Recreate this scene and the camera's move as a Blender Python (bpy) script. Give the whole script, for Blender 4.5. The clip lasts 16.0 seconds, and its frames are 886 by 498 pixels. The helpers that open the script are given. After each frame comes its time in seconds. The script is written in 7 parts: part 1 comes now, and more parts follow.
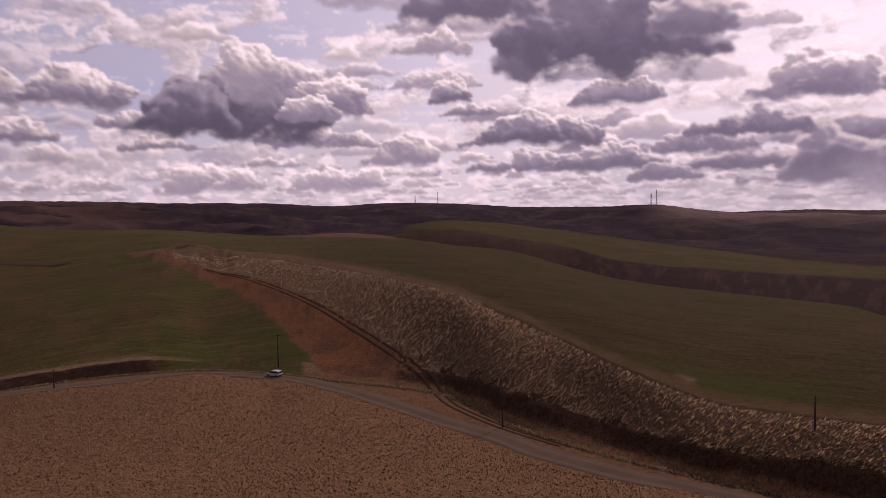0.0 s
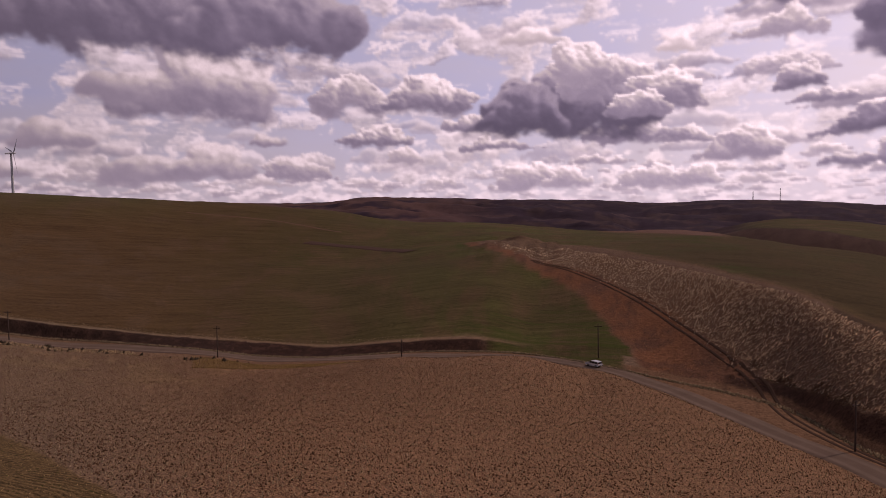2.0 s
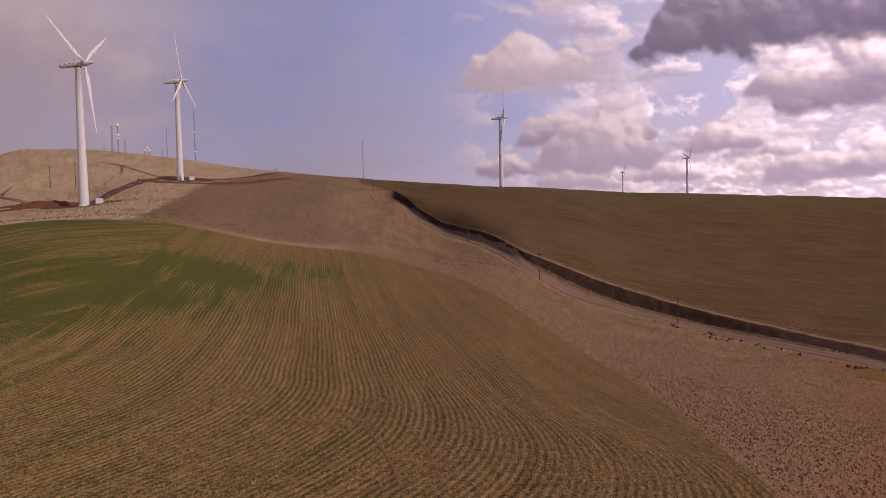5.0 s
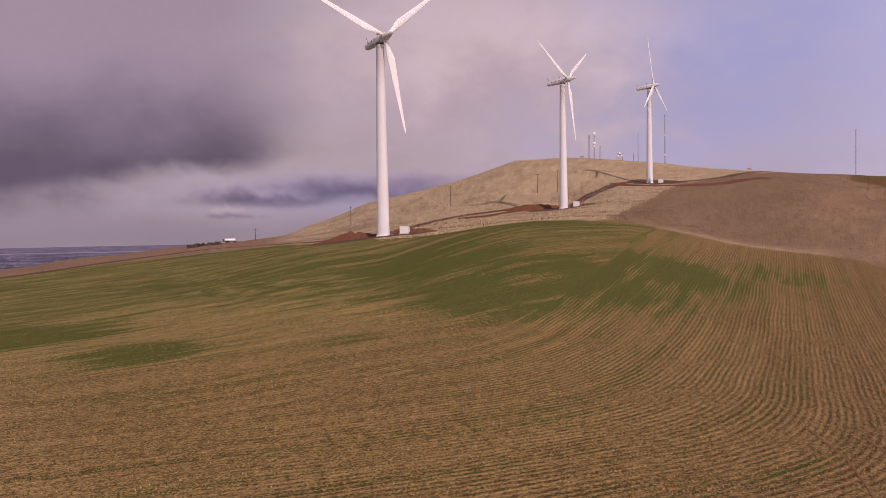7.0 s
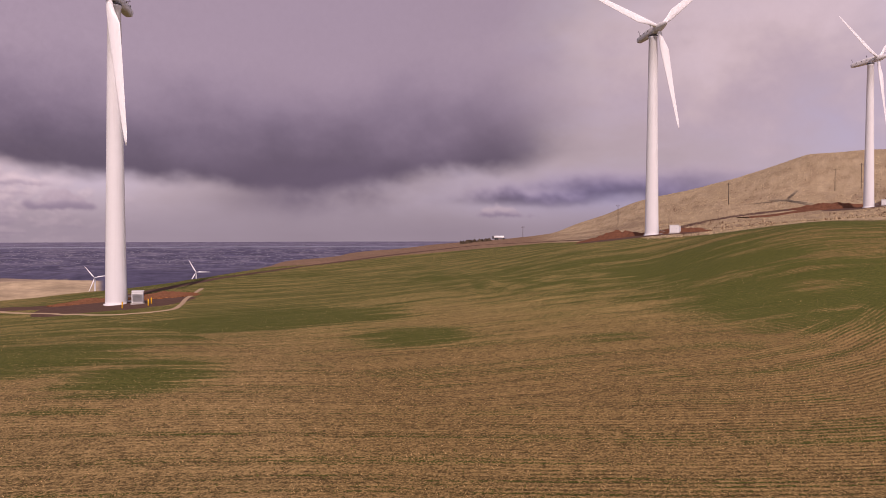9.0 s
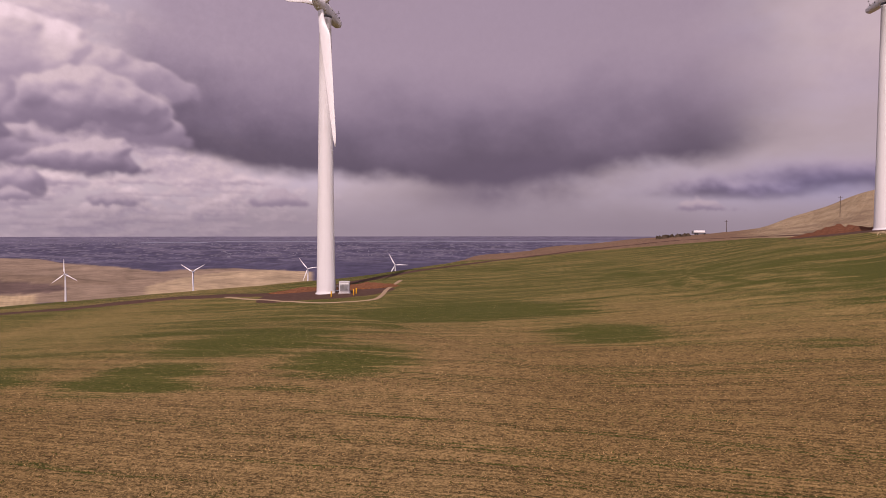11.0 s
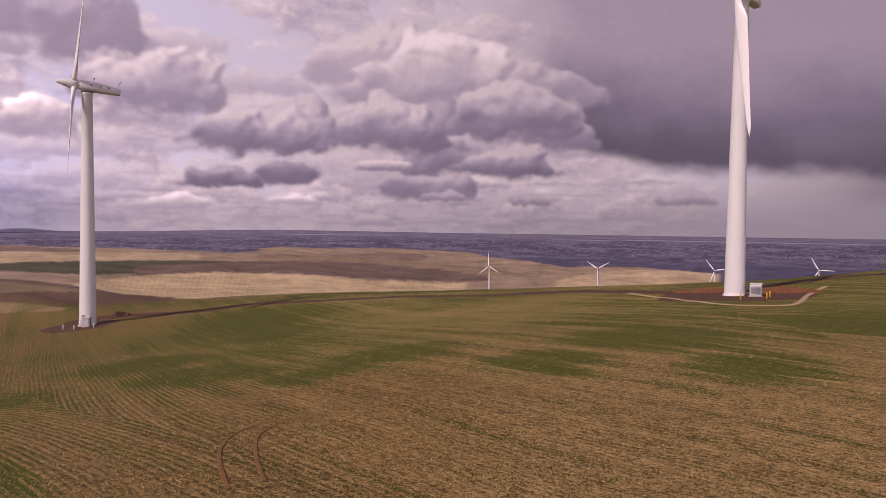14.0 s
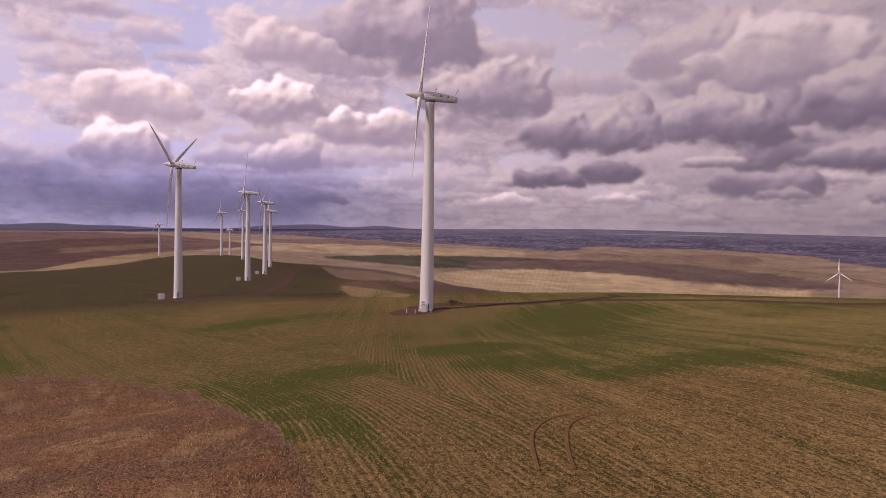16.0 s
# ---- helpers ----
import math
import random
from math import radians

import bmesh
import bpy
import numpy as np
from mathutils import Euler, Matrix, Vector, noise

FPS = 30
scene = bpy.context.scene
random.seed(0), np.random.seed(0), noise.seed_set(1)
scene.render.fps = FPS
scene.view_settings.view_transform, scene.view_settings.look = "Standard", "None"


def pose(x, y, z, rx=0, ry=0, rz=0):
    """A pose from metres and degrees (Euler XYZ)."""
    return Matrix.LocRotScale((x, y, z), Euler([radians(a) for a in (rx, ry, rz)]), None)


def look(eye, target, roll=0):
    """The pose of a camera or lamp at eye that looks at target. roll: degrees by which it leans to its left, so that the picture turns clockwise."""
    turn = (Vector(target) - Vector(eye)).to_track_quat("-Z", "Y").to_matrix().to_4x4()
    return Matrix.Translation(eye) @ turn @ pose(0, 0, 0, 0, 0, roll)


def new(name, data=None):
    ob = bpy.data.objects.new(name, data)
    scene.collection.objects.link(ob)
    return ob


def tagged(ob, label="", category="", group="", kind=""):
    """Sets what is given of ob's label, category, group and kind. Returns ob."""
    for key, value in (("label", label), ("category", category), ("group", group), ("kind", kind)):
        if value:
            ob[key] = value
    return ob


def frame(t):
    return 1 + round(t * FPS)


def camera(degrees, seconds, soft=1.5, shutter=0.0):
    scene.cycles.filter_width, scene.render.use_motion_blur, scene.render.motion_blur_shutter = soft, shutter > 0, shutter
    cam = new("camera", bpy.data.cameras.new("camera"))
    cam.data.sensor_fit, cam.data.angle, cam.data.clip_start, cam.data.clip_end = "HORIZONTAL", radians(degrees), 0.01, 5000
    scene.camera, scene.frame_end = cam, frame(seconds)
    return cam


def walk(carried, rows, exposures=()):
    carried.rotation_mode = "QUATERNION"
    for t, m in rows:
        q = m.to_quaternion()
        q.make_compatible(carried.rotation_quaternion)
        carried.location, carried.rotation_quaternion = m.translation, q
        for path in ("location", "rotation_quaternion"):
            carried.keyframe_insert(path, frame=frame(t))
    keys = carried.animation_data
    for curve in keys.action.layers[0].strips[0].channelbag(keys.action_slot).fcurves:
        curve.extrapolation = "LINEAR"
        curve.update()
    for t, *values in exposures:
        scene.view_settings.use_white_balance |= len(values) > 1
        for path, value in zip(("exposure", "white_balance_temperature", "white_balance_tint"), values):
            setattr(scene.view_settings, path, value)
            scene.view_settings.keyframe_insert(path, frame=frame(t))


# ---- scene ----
cam = camera(64.4, 16.0, 0.45)
PATH = [  # seconds, x, y, z, yaw, pitch, roll of the drone's camera
    (0, 0.08, -0.16, 1.06, 0.00, -3.76, 1.53),
    (0.5, 0.08, -0.06, 0.65, 6.80, -3.68, 1.42),
    (1, 0.07, 0.04, 0.24, 12.51, -3.59, 1.34),
    (1.5, 0.07, 0.14, -0.17, 18.77, -3.47, 1.29),
    (2, -0.03, 0.30, -0.44, 25.99, -3.37, 1.24),
    (2.5, -0.12, 0.46, -0.70, 33.59, -3.24, 1.20),
    (3, -0.22, 0.62, -0.97, 40.87, -3.08, 1.19),
    (3.2, -0.26, 0.69, -1.08, 43.76, -3.02, 1.20),
    (5.3, -0.41, 0.97, -1.54, 82.24, -2.03, 1.49),
    (5.5, -0.44, 1.00, -1.58, 85.95, -1.95, 1.50),
    (6, -0.52, 1.08, -1.68, 94.61, -1.69, 1.44),
    (6.5, -0.59, 1.15, -1.79, 103.61, -1.41, 1.19),
    (7, -0.67, 1.23, -1.89, 113.27, -1.18, 0.85),
    (7.5, -0.68, 1.30, -2.01, 121.09, -1.06, 0.53),
    (8, -0.69, 1.38, -2.13, 126.43, -1.03, 0.27),
    (8.5, -0.70, 1.45, -2.25, 130.65, -1.05, 0.05),
    (9, -0.72, 1.53, -2.37, 134.71, -1.09, -0.13),
    (9.2, -0.72, 1.56, -2.40, 136.19, -1.13, -0.16),
    (11.3, -0.55, 1.61, -2.40, 152.59, -1.62, -0.10),
    (11.5, -0.57, 1.58, -2.42, 154.26, -1.66, -0.08),
    (12, -0.63, 1.53, -2.48, 159.25, -1.65, -0.14),
    (12.5, -0.68, 1.47, -2.57, 164.68, -1.68, -0.30),
    (13, -0.73, 1.41, -2.65, 170.60, -1.74, -0.48),
    (13.5, -0.76, 1.26, -2.83, 176.43, -1.80, -0.64),
    (14, -0.79, 1.11, -3.00, 182.25, -1.86, -0.76),
    (14.5, -0.82, 0.96, -3.18, 188.39, -1.94, -0.86),
    (15, -0.87, 0.73, -3.37, 194.94, -2.01, -0.92),
    (15.5, -0.91, 0.50, -3.55, 202.13, -2.19, -1.00),
    (16, -0.95, 0.28, -3.74, 207.98, -2.31, -1.10),
]
EXPOSURE = [(0, -1.4, 7050, 36), (3.2, -1.1, 7100, 39), (5.3, -0.55, 7150, 40), (7, -0.2, 7150, 40), (9, -0.1, 7150, 40), (12.5, -0.2, 7200, 40), (14, -0.3, 7150, 40), (16, -0.5, 7250, 40)]
walk(cam, [(t, pose(x, y, z, 90 + pitch, roll, yaw)) for t, x, y, z, yaw, pitch, roll in PATH], EXPOSURE)

# ---- sun and sky ----
SUN_BEARING, SUN_HEIGHT = -41.0, 40.0  # degrees, bearing turns left from +y


def toward(bearing, height=0.0):
    a, e = radians(bearing), radians(height)
    return Vector((-math.sin(a) * math.cos(e), math.cos(a) * math.cos(e), math.sin(e)))


sun = new("sun", bpy.data.lights.new("sun", "SUN"))
sun.data.energy, sun.data.angle, sun.data.color = 3.0, radians(0.6), (1.0, 0.95, 0.87)
sun.matrix_world = look(toward(SUN_BEARING, SUN_HEIGHT) * 100, (0, 0, 0))


class Nodes:
    """Short spelling for node trees."""

    def __init__(self, tree):
        self.tree = tree
        tree.nodes.clear()

    def add(self, kind):
        return self.tree.nodes.new(kind)

    def put(self, socket, value):
        if isinstance(value, bpy.types.NodeSocket):
            self.tree.links.new(value, socket)
        elif value is not None:
            socket.default_value = value

    def math(self, op, a, b=None, c=None, clamp=False):
        node = self.add("ShaderNodeMath")
        node.operation, node.use_clamp = op, clamp
        for i, v in enumerate((a, b, c)):
            self.put(node.inputs[i], v)
        return node.outputs[0]

    def vec(self, op, a, b=None, c=None):
        node = self.add("ShaderNodeVectorMath")
        node.operation = op
        for i, v in enumerate((a, b, c)):
            if v is not None:
                self.put(node.inputs["Scale"] if op == "SCALE" and i == 1 else node.inputs[i], v)
        return node.outputs["Value"] if op in ("LENGTH", "DOT_PRODUCT", "DISTANCE") else node.outputs[0]

    def step(self, value, low, high, smooth=True, to0=0.0, to1=1.0):
        node = self.add("ShaderNodeMapRange")
        node.interpolation_type = "SMOOTHSTEP" if smooth else "LINEAR"
        for i, v in enumerate((value, low, high, to0, to1)):
            self.put(node.inputs[i], v)
        return node.outputs[0]

    def noise(self, vector, scale, detail=4.0, rough=0.55, warp=0.0, colour=False):
        node = self.add("ShaderNodeTexNoise")
        self.put(node.inputs["Vector"], vector)
        self.put(node.inputs["Scale"], scale)
        node.inputs["Detail"].default_value = detail
        node.inputs["Roughness"].default_value = rough
        node.inputs["Distortion"].default_value = warp
        return node.outputs["Color" if colour else "Fac"]

    def mix(self, fac, a, b, blend="MIX"):
        node = self.add("ShaderNodeMix")
        node.data_type, node.blend_type = "RGBA", blend
        for i, v in ((0, fac), (6, a), (7, b)):
            if isinstance(v, tuple) and len(v) == 3:
                v = (*v, 1.0)
            self.put(node.inputs[i], v)
        return node.outputs[2]

    def xyz(self, x, y, z=0.0):
        node = self.add("ShaderNodeCombineXYZ")
        for i, v in enumerate((x, y, z)):
            self.put(node.inputs[i], v)
        return node.outputs[0]


world = bpy.data.worlds.new("sky")
scene.world = world
world.use_nodes = True
SKY = Nodes(world.node_tree)
direction = SKY.add("ShaderNodeTexCoord").outputs["Generated"]
way_z = SKY.add("ShaderNodeSeparateXYZ")
SKY.put(way_z.inputs[0], direction)
clear = SKY.add("ShaderNodeTexSky")
clear.sky_type, clear.sun_disc = "NISHITA", False
clear.sun_elevation, clear.sun_rotation = radians(SUN_HEIGHT), radians(-SUN_BEARING)
clear.altitude, clear.air_density, clear.dust_density, clear.ozone_density = 400.0, 1.0, 1.5, 1.5
lift = SKY.math("ADD", SKY.math("MAXIMUM", way_z.outputs[2], 0.0), 0.15)
deck = SKY.vec("DIVIDE", direction, SKY.xyz(lift, lift, lift))
puff = SKY.step(SKY.noise(deck, 1.7, 5.0, 0.56), 0.40, 0.58)
shade = SKY.noise(deck, 3.1, 4.0, 0.6)
overcast = SKY.mix(puff, clear.outputs[0], SKY.mix(shade, (2.5, 2.4, 2.8), (8.0, 7.8, 8.2)))
backdrop_light = SKY.add("ShaderNodeBackground")
SKY.put(backdrop_light.inputs["Color"], overcast)
backdrop_light.inputs["Strength"].default_value = 0.1
SKY.put(SKY.add("ShaderNodeOutputWorld").inputs[0], backdrop_light.outputs[0])


# ---- materials ----
def material(name, base, rough=0.8, metal=0.0, grain=0.0, grain_size=1.0, bump=0.0, spec=0.3, streak=None):
    """A plain painted or mineral surface with fine grain and blotches."""
    mat = bpy.data.materials.new(name)
    mat.use_nodes = True
    n = Nodes(mat.node_tree)
    shader = n.add("ShaderNodeBsdfPrincipled")
    where = n.add("ShaderNodeTexCoord").outputs["Object"]
    fine = n.noise(where, 6.0 / grain_size, 5.0, 0.6)
    broad = n.noise(where, 0.9 / grain_size, 3.0, 0.5)
    shift = n.math("ADD", n.math("MULTIPLY", n.math("SUBTRACT", fine, 0.5), grain), n.math("MULTIPLY", n.math("SUBTRACT", broad, 0.5), grain))
    factor = n.math("ADD", shift, 1.0)
    colour = n.mix(1.0, (*base, 1.0), n.xyz(factor, factor, factor), "MULTIPLY")
    if streak:
        run = n.noise(n.vec("MULTIPLY", where, (1.6, 1.6, 0.07)), 1.0, 4.0, 0.6)
        colour = n.mix(n.math("MULTIPLY", n.step(run, 0.5, 0.75), streak[1]), colour, (*streak[0], 1.0))
    n.put(shader.inputs["Base Color"], colour)
    shader.inputs["Roughness"].default_value = rough
    shader.inputs["Metallic"].default_value = metal
    shader.inputs["Specular IOR Level"].default_value = spec
    if bump:
        relief = n.add("ShaderNodeBump")
        relief.inputs["Strength"].default_value = bump
        relief.inputs["Distance"].default_value = 0.1 * grain_size
        n.put(relief.inputs["Height"], fine)
        n.put(shader.inputs["Normal"], relief.outputs[0])
    n.put(n.add("ShaderNodeOutputMaterial").inputs[0], shader.outputs[0])
    return mat


TOWER_WHITE = material("tower_paint", (0.70, 0.70, 0.685), 0.45, grain=0.06, grain_size=2.0, streak=((0.5, 0.47, 0.43), 0.25))
BLADE_WHITE = material("blade_gelcoat", (0.80, 0.80, 0.79), 0.35, grain=0.05, grain_size=2.0)
NACELLE_WHITE = material("nacelle_paint", (0.66, 0.65, 0.64), 0.5, grain=0.10, grain_size=1.0, streak=((0.35, 0.33, 0.31), 0.4))
STEEL = material("galvanised_steel", (0.33, 0.34, 0.35), 0.45, 0.7, 0.2, 0.4)
DARK_STEEL = material("weathered_steel", (0.09, 0.085, 0.085), 0.6, 0.4, 0.3, 0.4)
CABINET_WHITE = material("cabinet_paint", (0.68, 0.68, 0.66), 0.5, grain=0.08, grain_size=0.5, streak=((0.4, 0.36, 0.3), 0.3))
LOUVRE_GREY = material("louvre_grey", (0.50, 0.50, 0.50), 0.6, grain=0.1)
SAFETY_YELLOW = material("safety_yellow", (0.75, 0.42, 0.02), 0.5, grain=0.12, grain_size=0.3)
CONCRETE = material("concrete", (0.36, 0.34, 0.31), 0.9, grain=0.3, grain_size=0.5, bump=0.3)
POLE_WOOD = material("creosote_pole", (0.075, 0.05, 0.038), 0.9, grain=0.5, grain_size=0.3, bump=0.3)
INSULATOR = material("insulator_glaze", (0.16, 0.12, 0.11), 0.25)
CAR_WHITE = material("car_paint_silver_white", (0.66, 0.66, 0.67), 0.25, grain=0.03, spec=0.5)
CAR_GLASS = material("car_glass", (0.015, 0.017, 0.02), 0.06, spec=0.6)
TYRE = material("tyre_rubber", (0.02, 0.02, 0.02), 0.85, grain=0.2, grain_size=0.2)
ALLOY = material("alloy_rim", (0.45, 0.45, 0.46), 0.35, 0.8, 0.1, 0.2)
LAMP_RED = material("tail_lamp_red", (0.35, 0.01, 0.01), 0.2)
LAMP_CLEAR = material("head_lamp_clear", (0.7, 0.7, 0.7), 0.1)
TRIM_BLACK = material("black_trim", (0.02, 0.02, 0.022), 0.55, grain=0.1)
TANK_WHITE = material("tank_paint", (0.75, 0.75, 0.73), 0.4, grain=0.08, grain_size=1.0)
DISH_WHITE = material("dish_radome", (0.78, 0.78, 0.78), 0.5, grain=0.05)
ROCK = material("basalt_rubble", (0.195, 0.086, 0.045), 0.95, grain=0.7, grain_size=0.4, bump=0.6, spec=0.02)
PAD_DIRT = material("pad_gravel", (0.105, 0.062, 0.047), 1.0, grain=0.8, grain_size=0.9, bump=0.5, spec=0.02)
TRACK_DIRT = material("track_dirt", (0.170, 0.098, 0.064), 1.0, grain=0.7, grain_size=0.9, bump=0.5, spec=0.02)


def grass_material(name, base, glow_through=0.45, vary=0.5):
    """Dry leaves: rough, varied from tuft to tuft, letting some light through."""
    mat = bpy.data.materials.new(name)
    mat.use_nodes = True
    n = Nodes(mat.node_tree)
    each = n.add("ShaderNodeNewGeometry").outputs["Random Per Island"]
    value = n.math("MULTIPLY_ADD", each, 2 * vary, 1 - vary)
    colour = n.mix(1.0, (*base, 1.0), n.xyz(value, value, n.math("MULTIPLY", value, 0.96)), "MULTIPLY")
    skin = n.add("ShaderNodeBsdfDiffuse")
    n.put(skin.inputs["Color"], colour)
    thin = n.add("ShaderNodeBsdfTranslucent")
    n.put(thin.inputs["Color"], colour)
    both = n.add("ShaderNodeMixShader")
    both.inputs[0].default_value = glow_through
    n.put(both.inputs[1], skin.outputs[0])
    n.put(both.inputs[2], thin.outputs[0])
    n.put(n.add("ShaderNodeOutputMaterial").inputs[0], both.outputs[0])
    return mat


BRUSH = grass_material("sagebrush_dry", (0.085, 0.062, 0.042), 0.2)
STRAW_TUFT = grass_material("bunchgrass_straw", (0.44, 0.33, 0.21), 0.55)
DARK_TUFT = grass_material("stubble_clump", (0.140, 0.072, 0.042), 0.2)
SAGE_STRAW = grass_material("sage_slope_straw", (0.90, 0.75, 0.60), 0.88, 0.5)
BRIGHT_GOLD = grass_material("bright_golden_grass", (0.42, 0.27, 0.11))
SHED = material("shed_wall", (0.45, 0.42, 0.38), 0.8, grain=0.2)
ROOFS = material("town_roofs", (0.19, 0.19, 0.23), 0.7, grain=0.3, grain_size=20.0)
RIVER = material("river_water", (0.22, 0.24, 0.30), 0.25, grain=0.1, grain_size=40.0)


def cover_material(name, colour_name="cover"):
    """The ground: zone colours with grain, clumps, straw and drill rows."""
    mat = bpy.data.materials.new(name)
    mat.use_nodes = True
    n = Nodes(mat.node_tree)
    shader = n.add("ShaderNodeBsdfPrincipled")
    where = n.add("ShaderNodeTexCoord").outputs["Object"]
    flat = n.vec("MULTIPLY", where, (1.0, 1.0, 0.0))

    def mask(title):
        node = n.add("ShaderNodeAttribute")
        node.attribute_name = title
        return node

    base = mask(colour_name).outputs["Color"]
    rows, straw, far, patch = (mask(t).outputs["Fac"] for t in ("rows", "straw", "far", "patch"))
    furrow = mask("furrow").outputs["Fac"]
    grain = n.noise(flat, 2.2, 3.0, 0.65)
    clump = n.noise(flat, 0.7, 3.0, 0.65)
    blotch = n.noise(flat, 0.045, 6.0, 0.6)
    wide = n.noise(flat, 0.006, 5.0, 0.6)
    near = n.math("SUBTRACT", 1.0, far)
    value = n.math("ADD", n.math("MULTIPLY", n.math("SUBTRACT", grain, 0.5), n.math("MULTIPLY", near, 2.3)), n.math("MULTIPLY", n.math("SUBTRACT", clump, 0.5), n.math("MULTIPLY_ADD", near, 1.2, 0.1)))
    value = n.math("ADD", value, n.math("MULTIPLY", n.math("SUBTRACT", blotch, 0.5), 0.55))
    value = n.math("ADD", value, n.math("MULTIPLY", n.math("SUBTRACT", wide, 0.5), n.math("MULTIPLY_ADD", far, 0.7, 0.15)))
    # drill rows run straight along two sides of the field and bend between them
    wander = n.noise(flat, 0.03, 2.0, 0.5)
    side_a = n.vec("DOT_PRODUCT", flat, (0.05, 1.0, 0.0))
    side_b = n.math("ADD", n.vec("DOT_PRODUCT", flat, (0.707, 0.707, 0.0)), 37.0)
    side_c = n.math("ADD", n.vec("DOT_PRODUCT", flat, (0.847, 0.531, 0.0)), 25.0)
    bend = n.math("SMOOTH_MAX", n.math("SMOOTH_MAX", side_a, side_b, 20.0), side_c, 14.0)
    headland = n.math("GREATER_THAN", side_b, n.math("MULTIPLY_ADD", wander, 6.0, 13.0))
    headland = n.math("MULTIPLY", headland, n.math("GREATER_THAN", n.vec("DOT_PRODUCT", flat, (0.707, -0.707, 0.0)), 30.0))
    edge_rows = n.math("SMOOTH_MIN", side_b, n.math("ADD", n.vec("DOT_PRODUCT", flat, (0.45, 0.89, 0.0)), 61.0), 10.0)
    across = n.math("MULTIPLY_ADD", headland, n.math("SUBTRACT", edge_rows, bend), bend)
    inner = n.math("LESS_THAN", side_a, n.math("MULTIPLY_ADD", wander, 8.0, -36.0))
    inner = n.math("MULTIPLY", inner, n.math("LESS_THAN", n.vec("DOT_PRODUCT", flat, (1.0, 0.0, 0.0)), -42.0))
    across = n.math("MULTIPLY_ADD", inner, n.math("SUBTRACT", n.vec("DOT_PRODUCT", flat, (0.45, 0.89, 0.0)), across), across)
    across = n.math("MULTIPLY_ADD", wander, 1.6, across)
    spot = n.add("ShaderNodeSeparateXYZ")
    n.put(spot.inputs[0], flat)
    length = n.math("MULTIPLY", n.math("ARCTAN2", n.math("ADD", spot.outputs[0], 110.0), n.math("ADD", spot.outputs[1], 95.0)), 90.0)
    drill = n.math("SINE", n.math("MULTIPLY", across, 2 * math.pi / 0.58))
    wheel_rows = n.noise(n.xyz(n.math("MULTIPLY", across, 1.05), n.math("MULTIPLY", length, 0.02)), 1.0, 1.0, 0.5)
    passes = n.noise(n.xyz(n.math("MULTIPLY", across, 0.28), n.math("MULTIPLY", length, 0.012)), 1.0, 4.0, 0.80)
    passes = n.math("MULTIPLY_ADD", n.math("SUBTRACT", wheel_rows, 0.5), 0.55, passes)
    breaks = n.step(n.noise(flat, 0.12, 4.0, 0.6), 0.30, 0.6)
    breaks = n.math("MULTIPLY", breaks, n.step(n.vec("LENGTH", flat), 70.0, 170.0, True, 1.0, 0.45))
    south = n.math("MULTIPLY", n.step(spot.outputs[0], -45.0, 5.0), n.step(n.vec("LENGTH", flat), 60.0, 115.0))
    breaks = n.math("MULTIPLY", breaks, n.math("MULTIPLY_ADD", south, -0.7, 1.0))
    lines = n.math("MULTIPLY", n.math("ADD", n.math("MULTIPLY", drill, n.math("MULTIPLY_ADD", n.math("MAXIMUM", n.step(spot.outputs[1], 26.0, 46.0), n.math("MULTIPLY", n.step(spot.outputs[1], -8.0, -35.0), n.step(spot.outputs[0], 46.0, -6.0))), -0.17, 0.30)), n.math("MULTIPLY", n.math("SUBTRACT", passes, 0.5), 1.35)), n.math("MULTIPLY", rows, n.math("MULTIPLY_ADD", breaks, 0.88, 0.12)))
    # lying straw and bare soil between it, drawn out along the rows
    fleck = n.noise(flat, 5.6, 2.0, 0.85)
    tuft = n.noise(n.xyz(n.math("MULTIPLY", across, 4.6), n.math("MULTIPLY", length, 1.2)), 1.0, 2.0, 0.8)
    litter = n.step(n.math("ADD", n.math("MULTIPLY_ADD", tuft, 0.5, fleck), n.math("MULTIPLY", lines, 0.10)), 0.64, 0.86)
    mottle = n.step(n.math("MULTIPLY_ADD", tuft, 0.3, fleck), 0.56, 0.74)
    spots = n.math("ADD", n.math("MULTIPLY", litter, rows), n.math("MULTIPLY", mottle, n.math("SUBTRACT", 1.0, rows)))
    value = n.math("ADD", value, n.math("MULTIPLY", n.math("SUBTRACT", spots, 0.5), n.math("MULTIPLY", near, n.math("MULTIPLY_ADD", straw, 0.85, 0.40))))
    round_ = n.add("ShaderNodeSeparateXYZ")
    n.put(round_.inputs[0], flat)
    swath = n.noise(n.xyz(n.math("MULTIPLY", n.vec("LENGTH", flat), 0.33), n.math("MULTIPLY", n.math("ARCTAN2", round_.outputs[0], round_.outputs[1]), 9.0)), 1.0, 5.0, 0.75)
    value = n.math("ADD", value, n.math("MULTIPLY", n.math("SUBTRACT", swath, 0.5), n.math("MULTIPLY", furrow, 1.5)))
    clods = n.step(n.noise(flat, 1.5, 3.0, 0.8), 0.55, 0.66)
    value = n.math("SUBTRACT", value, n.math("MULTIPLY", n.math("MULTIPLY", clods, n.step(straw, 0.5, 0.8)), 0.36))
    quilt = n.noise(flat, 0.011, 6.0, 0.72)
    value = n.math("ADD", value, n.math("MULTIPLY", n.math("SUBTRACT", quilt, 0.5), n.math("MULTIPLY", n.math("MULTIPLY", far, far), 1.5)))
    value = n.math("ADD", n.math("ADD", value, lines), 1.0)
    value = n.math("MAXIMUM", value, 0.38)
